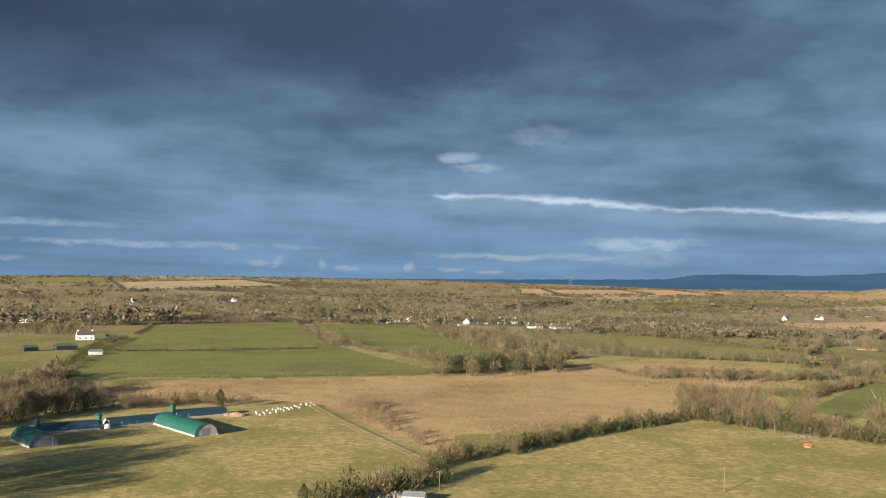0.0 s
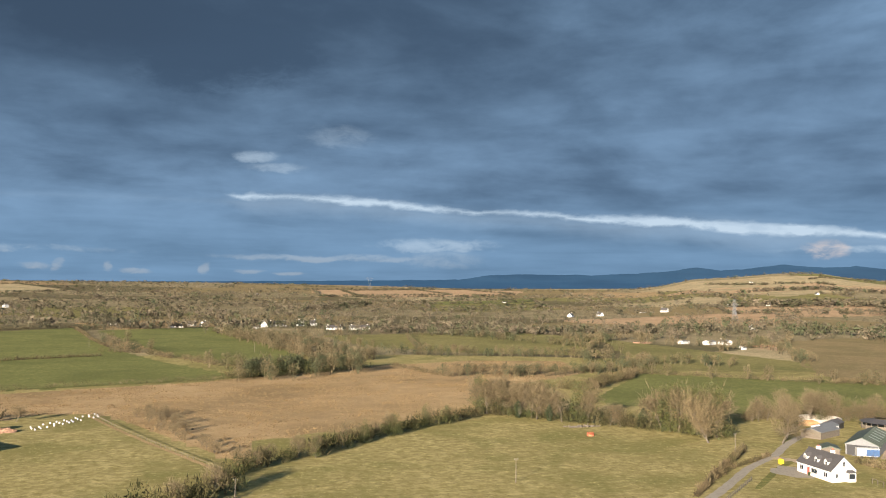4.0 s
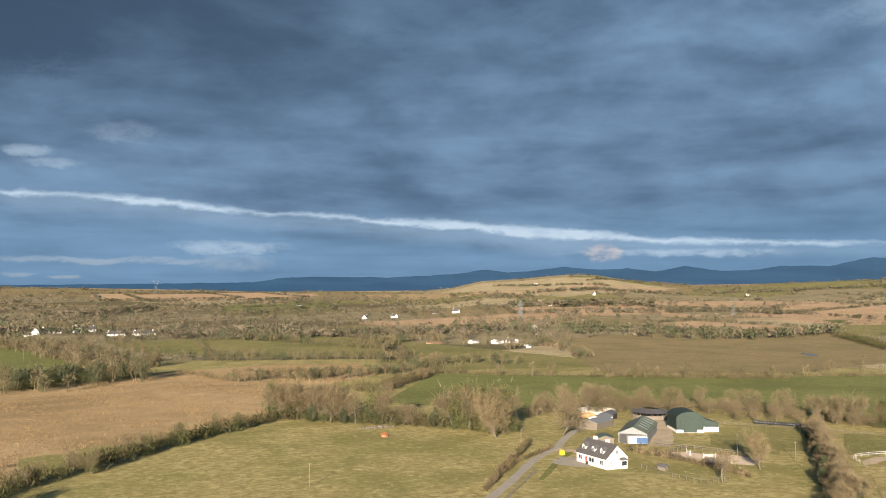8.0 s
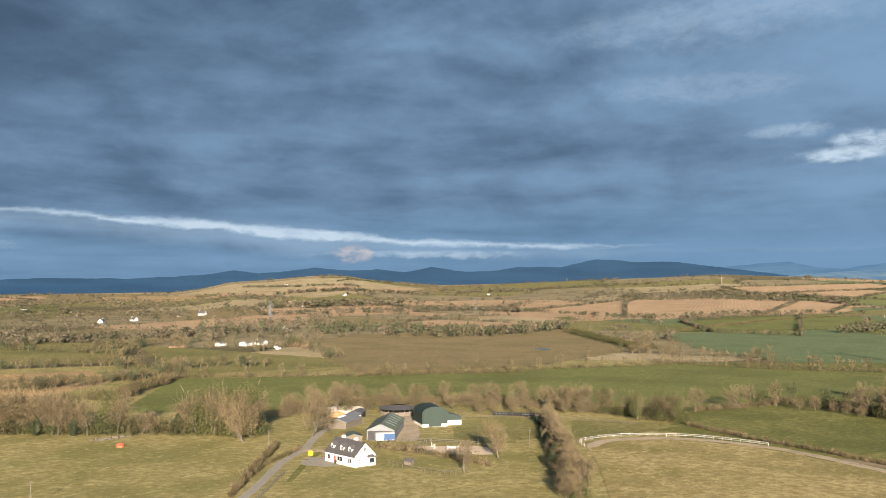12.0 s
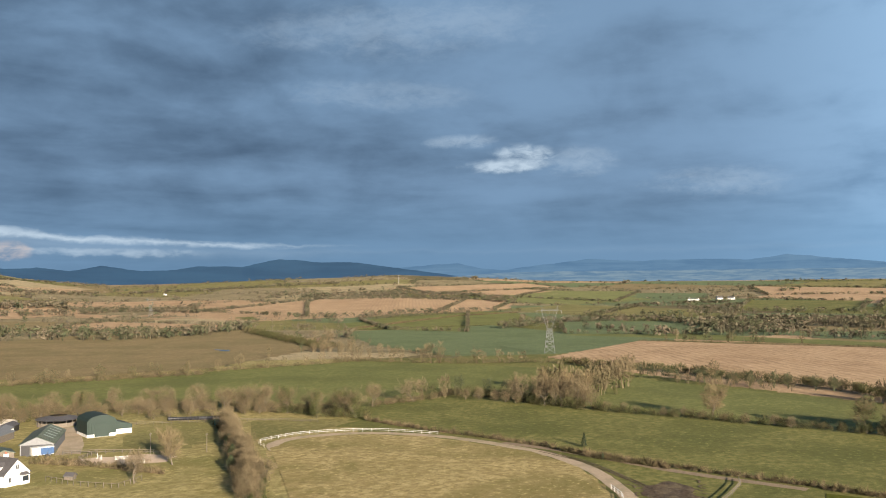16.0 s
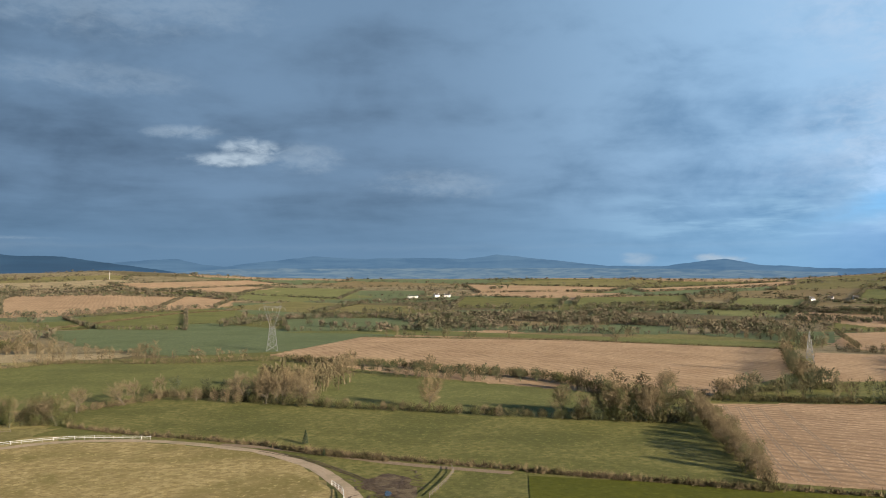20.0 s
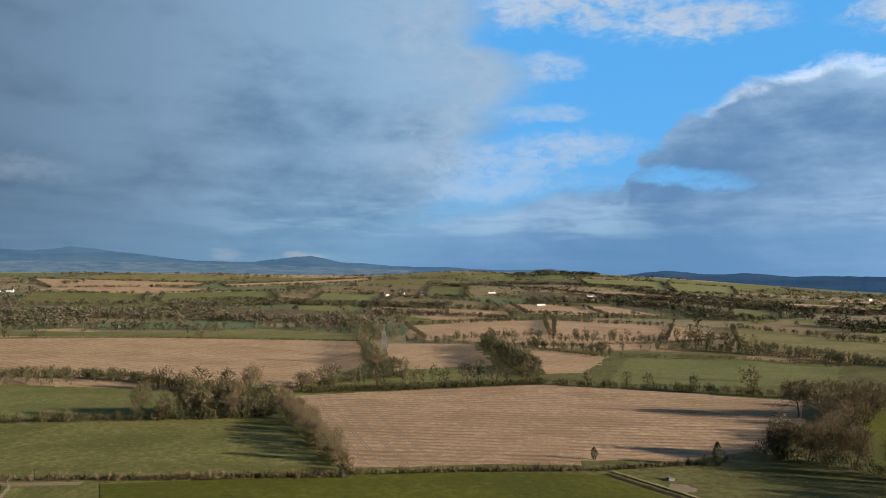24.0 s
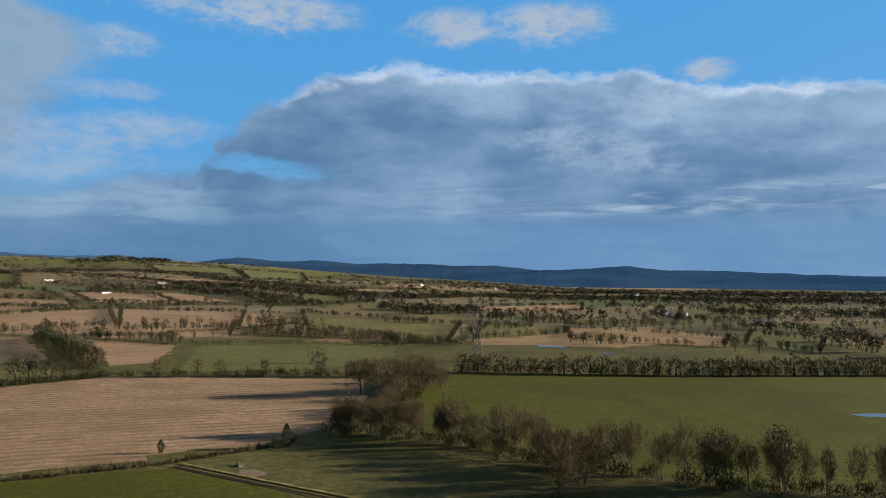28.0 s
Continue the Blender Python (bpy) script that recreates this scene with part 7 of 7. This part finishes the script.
fence("wire and post fence round a hen run", [(156.4, 189.3), (155.3, 177.9), (157.4, 166.0), (168.7, 167.7)], timber, 1.4, 2.2, 1, 0.10)
fence("timber fence beside the lane", [(103, 173), (117, 187), (128, 198)], timber, 1.1, 2.2, 2, 0.13)
fence("timber gate and rails across a muddy gateway", [(196.7, 33.1), (210, 31.5), (222.5, 30.8), (228, 32)], timber, 1.2, 2.6, 2, 0.13)
fence("post and wire fence along a ditch", [(-51.5, 339.1), (-36, 301), (-17, 260), (2, 222)], timber, 1.1, 4.0, 1, 0.10)


def pole(x, y, h, label="weathered timber utility pole", lamp=False):
    t = thing("utility_pole", label, "pole", x, y, 0, "poles")
    part("mast", Shape().tube(0, 0, -0.1, h, 0.11, 0.08, 8), timber, t)
    part("cross_bar", Shape().box(-0.45, 0.45, -0.04, 0.04, h - 0.46, h - 0.38), timber, t)
    for xx in (-0.4, 0.4):
        part("insulator", Shape().tube(xx, 0, h - 0.38, h - 0.2, 0.06, 0.05, 6), concrete, t)


pole(67.8, 206.1, 6.2)
pole(141.0, 226.3, 7.0)
pole(195.7, 193.1, 6.0)
pole(204.4, 179.4, 5.5)
pole(0.3, 196.2, 6.0)
pole(-108, 690, 9.0)
pole(12, 640, 9.0)


# ---------------------------------------------------------------- arched sheds, feed bins and beehives


def arched_shed(x0, y0, x1, y1, width, height, sheet, label, end_mat):
    """A half-round sheeted shed from one end to the other along its middle line."""
    l = math.hypot(x1 - x0, y1 - y0)
    turn = math.degrees(math.atan2(y1 - y0, x1 - x0)) - 90
    t = thing("arched_shed", label, "shed", (x0 + x1) / 2, (y0 + y1) / 2, turn, "arched sheds")
    arc = [(-width / 2 * math.cos(a), 0.55 + (height - 0.55) * math.sin(a)) for a in np.linspace(0, math.pi, 15)]
    inner = [(x * 0.97, 0.55 + (z - 0.55) * 0.97) for x, z in arc]
    part("roof", Shape().prism(arc + inner[::-1], -l / 2, l / 2), sheet, t)
    for s in (-1, 1):
        part("side_wall", Shape().box(s * width / 2 - 0.12, s * width / 2 + 0.12, -l / 2, l / 2, 0, 0.62), concrete, t, "pale base wall")
    for k in range(int(l / 2.4)):
        y = -l / 2 + (k + 0.5) * l / int(l / 2.4)
        rib = Shape()
        for (xa, za), (xb, zb) in zip(arc[::2], arc[2::2]):
            rib.beam((xa * 1.01, y, za + 0.03), (xb * 1.01, y, zb + 0.03), 0.07)
        part("hoop", rib, sheet, t)
    for s in (-1, 1):
        y = s * (l / 2 - 0.3)
        e = part("end_wall", Shape().prism([(x * 0.98, z) for x, z in inner] + [(width / 2 * 0.95, 0), (-width / 2 * 0.95, 0)], y - 0.06, y + 0.06), end_mat, t)
        part("door", Shape().box(-1.3, 1.3, y + s * 0.06 - 0.03, y + s * 0.06 + 0.03, 0, height * 0.62), grey_metal, e, "grey sliding door")
        for xx in (-width * 0.3, width * 0.3):
            part("frame", Shape().box(xx - 0.06, xx + 0.06, y + s * 0.07 - 0.03, y + s * 0.07 + 0.03, 0, height * 0.6), white_paint, e)


arched_shed(-90.6, 286.4, -71.0, 265.0, 7.6, 3.9, teal_sheet, "half-round teal sheeted shed with a grey end wall", concrete)
arched_shed(-121.5, 254.5, -110.4, 243.0, 7.8, 3.9, teal_sheet, "half-round teal sheeted shed with a grey end wall", grey_metal)
arched_shed(-123.5, 264.5, -108.0, 274.5, 6.5, 2.8, blue_sheet, "low half-round shed in dark blue sheeting", white_wall)
arched_shed(-106.5, 277.5, -93.5, 290.0, 6.5, 2.8, blue_sheet, "low half-round shed in dark blue sheeting", white_wall)
arched_shed(-91, 297.5, -77, 309.0, 6.5, 2.8, blue_sheet, "low half-round shed in dark blue sheeting", white_wall)


def feed_bin(x, y, h=5.0):
    t = thing("feed_bin", "upright teal feed bin on legs", "silo", x, y, 0, "feed bins")
    part("drum", Shape().tube(0, 0, 1.2, h - 0.6, 1.0, 1.0, 14), teal_sheet, t)
    part("lid", Shape().tube(0, 0, h - 0.6, h, 1.05, 0.3, 14), teal_sheet, t)
    part("hopper", Shape().tube(0, 0, 0.5, 1.2, 0.25, 1.0, 14), teal_sheet, t)
    for k in range(4):
        a = 0.8 + 1.5708 * k
        part("leg", Shape().beam((math.cos(a), math.sin(a), 0), (math.cos(a), math.sin(a), 1.6), 0.1), grey_metal, t)


feed_bin(-121.0, 260.8)
feed_bin(-108.0, 275.4, 4.6)
feed_bin(-91.2, 296.2)
plain("gas_tank", Shape().tube(0, 0, 0.2, 1.6, 0.9, 0.8, 12), white_paint, "white storage tank between sheds", "tank", -104.5, 273.5)
plain("toy_house", Shape().box(-0.6, 0.6, -0.5, 0.5, 0, 1.0).prism([(-0.7, 1.0), (0, 1.5), (0.7, 1.0)], -0.6, 0.6), yellow, "yellow plastic playhouse on grass", "playhouse", 148.5, 215.5)


def hives():
    rnd = random.Random(9)
    first = None
    for row in range(3):
        for k in range(11):
            if rnd.random() < 0.2:
                continue
            u = k / 10 + rnd.uniform(-0.02, 0.02)
            x, y = -66 + 15.5 * u + row * 1.2, 312.5 + 27 * u - row * 3.0
            if first is None:
                first = thing("beehive", "white wooden beehive on a stand", "beehive", x, y, 10, "rows of beehives")
                part("stand", Shape().box(-0.2, 0.2, -0.2, 0.2, 0, 0.2), timber, first)
                part("body", Shape().box(-0.22, 0.22, -0.22, 0.22, 0.2, 0.65), white_paint, first)
                part("lid", Shape().box(-0.26, 0.26, -0.26, 0.26, 0.65, 0.73), grey_metal, first)
            else:
                copy_thing(first, pose(x, y, 0, 0, 0, rnd.uniform(-20, 30)))


hives()
far_house(-5, 191.5, 5.5, 4.0, 1.8, 2.6, 80, "low shed with a pale tin roof beside trees", **PALE_SHED)


# ---------------------------------------------------------------- pylons and their lines


def pylon(x, y, h, turn, wide=True, label="grey lattice steel electricity pylon"):
    """A lattice tower: four legs to a waist, then a head that opens to a crossarm."""
    t = thing("pylon", label, "pylon", x, y, turn, "line of pylons")
    b = h * 0.115
    waist, neck = (h * 0.52, h * 0.05) if wide else (h * 0.80, h * 0.035)
    w = 0.15

    def half(z):
        return b + (neck - b) * z / waist

    for sx in (-1, 1):
        for sy in (-1, 1):
            part("leg", Shape().beam((sx * b, sy * b, -0.2), (sx * neck, sy * neck, waist), w * 1.3), grey_metal, t)
    levels = [0, 0.26, 0.48, 0.66, 0.8, 0.91, 1.0]
    for z0, z1 in zip(levels, levels[1:]):
        s = Shape()
        za, zb = z0 * waist, z1 * waist
        p, q = half(za), half(zb)
        for ax in range(4):
            c = [((-1, -1), (1, -1)), ((1, -1), (1, 1)), ((1, 1), (-1, 1)), ((-1, 1), (-1, -1))][ax]
            (ax0, ay0), (ax1, ay1) = c
            s.beam((ax0 * p, ay0 * p, za), (ax1 * q, ay1 * q, zb), w * 0.7)
            s.beam((ax1 * p, ay1 * p, za), (ax0 * q, ay0 * q, zb), w * 0.7)
            s.beam((ax0 * q, ay0 * q, zb), (ax1 * q, ay1 * q, zb), w * 0.7)
        part("brace", s, grey_metal, t)
    if wide:
        head, arm = h * 0.17, h * 0.26
        top = h * 0.90
        for sx in (-1, 1):
            s = Shape()
            for sy in (-1, 1):
                s.beam((sx * neck, sy * neck, waist), (sx * head, sy * neck * 0.8, top), w)
                s.beam((sx * neck * 0.2, sy * neck, waist + 0.5), (sx * head * 0.6, sy * neck * 0.8, top), w * 0.6)
            for k in range(5):
                z0, z1 = waist + (top - waist) * k / 5, waist + (top - waist) * (k + 1) / 5
                x0, x1 = neck + (head - neck) * k / 5, neck + (head - neck) * (k + 1) / 5
                s.beam((sx * x0, -neck * 0.9, z0), (sx * x1, neck * 0.9, z1), w * 0.6)
                s.beam((sx * x0, neck * 0.9, z0), (sx * (x1 - 1.0), -neck * 0.9, z1), w * 0.6)
            part("head_frame", s, grey_metal, t)
            part("peak", Shape().beam((sx * head, 0, top), (sx * head * 1.05, 0, h), w * 0.9).beam((sx * head * 0.6, 0, top), (sx * head * 1.05, 0, h), w * 0.6), grey_metal, t)
        s = Shape()
        for sy in (-1, 1):
            s.beam((-arm, 0, top), (arm, 0, top), w)
            s.beam((-head, sy * neck * 0.8, top), (head, sy * neck * 0.8, top), w)
            s.beam((-head, sy * neck * 0.8, top + 1.2), (head, sy * neck * 0.8, top + 1.2), w * 0.7)
            s.beam((sy * arm, 0, top), (sy * head, neck * 0.8, top + 1.2), w * 0.7)
        for k in range(8):
            x0, x1 = -head + 2 * head * k / 8, -head + 2 * head * (k + 1) / 8
            s.beam((x0, 0, top), (x1, 0, top + 1.2), w * 0.6)
        part("crossarm", s, grey_metal, t)
        ends = (-arm, 0.0, arm)
    else:
        arm, top = h * 0.16, h * 0.86
        part("head_frame", Shape().beam((-neck, -neck, waist), (0, 0, h), w).beam((neck, neck, waist), (0, 0, h), w).beam((neck, -neck, waist), (0, 0, h), w).beam((-neck, neck, waist), (0, 0, h), w), grey_metal, t)
        part("crossarm", Shape().beam((-arm, 0, top), (arm, 0, top), w).beam((-arm, 0, top), (0, 0, top + 1.6), w * 0.7).beam((arm, 0, top), (0, 0, top + 1.6), w * 0.7), grey_metal, t)
        ends = (-arm, 0.0, arm)
    for e in ends:
        part("insulator", Shape().tube(e, 0, top - 2.2, top, 0.14, 0.14, 6), concrete, t)
    m = t.matrix_basis
    return [m @ Vector((e, 0, top - 2.2)) for e in ends]


def cable(a, b, sag):
    s = Shape()
    n = 24
    pts = [a.lerp(b, k / n) - Vector((0, 0, 4 * sag * (k / n) * (1 - k / n))) for k in range(n + 1)]
    for p, q in zip(pts, pts[1:]):
        s.beam(p, q, 0.09)
    tagged(new("power_line", mesh_from("power_line", s.v, s.f, [grey_metal])), "thin sagging overhead power line", "cable", "power lines")


line = [pylon(302, -338, 27, 42), pylon(233.7, -698.8, 30, 20)]
pylon(1038.9, 1024.5, 30, -45)
pylon(624.4, 215.8, 35.5, -71)
pylon(492.6, -129.6, 23, -15, False)
for p, q in zip(line, line[1:]):
    for a, b in zip(p, q):
        cable(a, b, (a - b).length * 0.03)
pylon(750.2, 1202.9, 26, 40)
pylon(654.2, 1047.5, 26, 20)
pylon(424.2, 2857.9, 46, 10, True, "tall distant lattice pylon on the skyline")


def mast(x, y, h):
    t = thing("radio_mast", "white radio mast with dishes on a hilltop", "mast", x, y)
    part("column", Shape().tube(0, 0, 0, h, 0.9, 0.6, 8), concrete, t)
    for z in (0.7, 0.85):
        part("dish", Shape().tube(1.4, 0, h * z, h * z + 2.0, 1.0, 0.9, 8), concrete, t)
    part("aerial", Shape().tube(0, 0, h, h * 1.25, 0.4, 0.25, 6), grey_metal, t)


mast(2380, 1311, 22)

# headland tracks across the ploughed field
HEADLAND = [
    [(359.8, -61.0), (269.6, -51.9), (223.0, -47.9)],
    [(357.8, -65.5), (268.0, -55.4), (222.7, -51.8)],
    [(354.7, -68.5), (266.2, -59.6), (222.2, -56.2)],
    [(354.5, -72.9), (268.9, -65.4), (222.4, -62.1)],
    [(354.7, -80.9), (270.5, -73.9), (221.7, -70.2)],
]
for line in HEADLAND:
    for o in (0.0, 1.9):
        strip("wheel_rut", [(x + o, y + o * 0.4) for x, y in line], 0.55, earth, "wheel track pressed into ploughed earth", "rut", lift=0.03)


def jump(x, y, turn):
    """A painted show jump: two stands and three poles."""
    t = thing("show_jump", "white painted show jump in a sand arena", "jump", x, y, turn, "arena jumps")
    for s in (-1, 1):
        st = part("stand", Shape().box(s * 1.7 - 0.06, s * 1.7 + 0.06, -0.06, 0.06, 0.05, 1.4).box(s * 1.7 - 0.07, s * 1.7 + 0.07, -0.4, 0.4, 0, 0.12), white_paint, t)
    for z in (0.4, 0.75, 1.1):
        part("pole", Shape().beam((-1.7, 0.09, z), (1.7, 0.09, z), 0.10), white_paint, t)


jump(*(182.4, 183.1), 20)
jump(*(182.8, 199.7), 65)
jump(*(184.3, 192.7), -30)
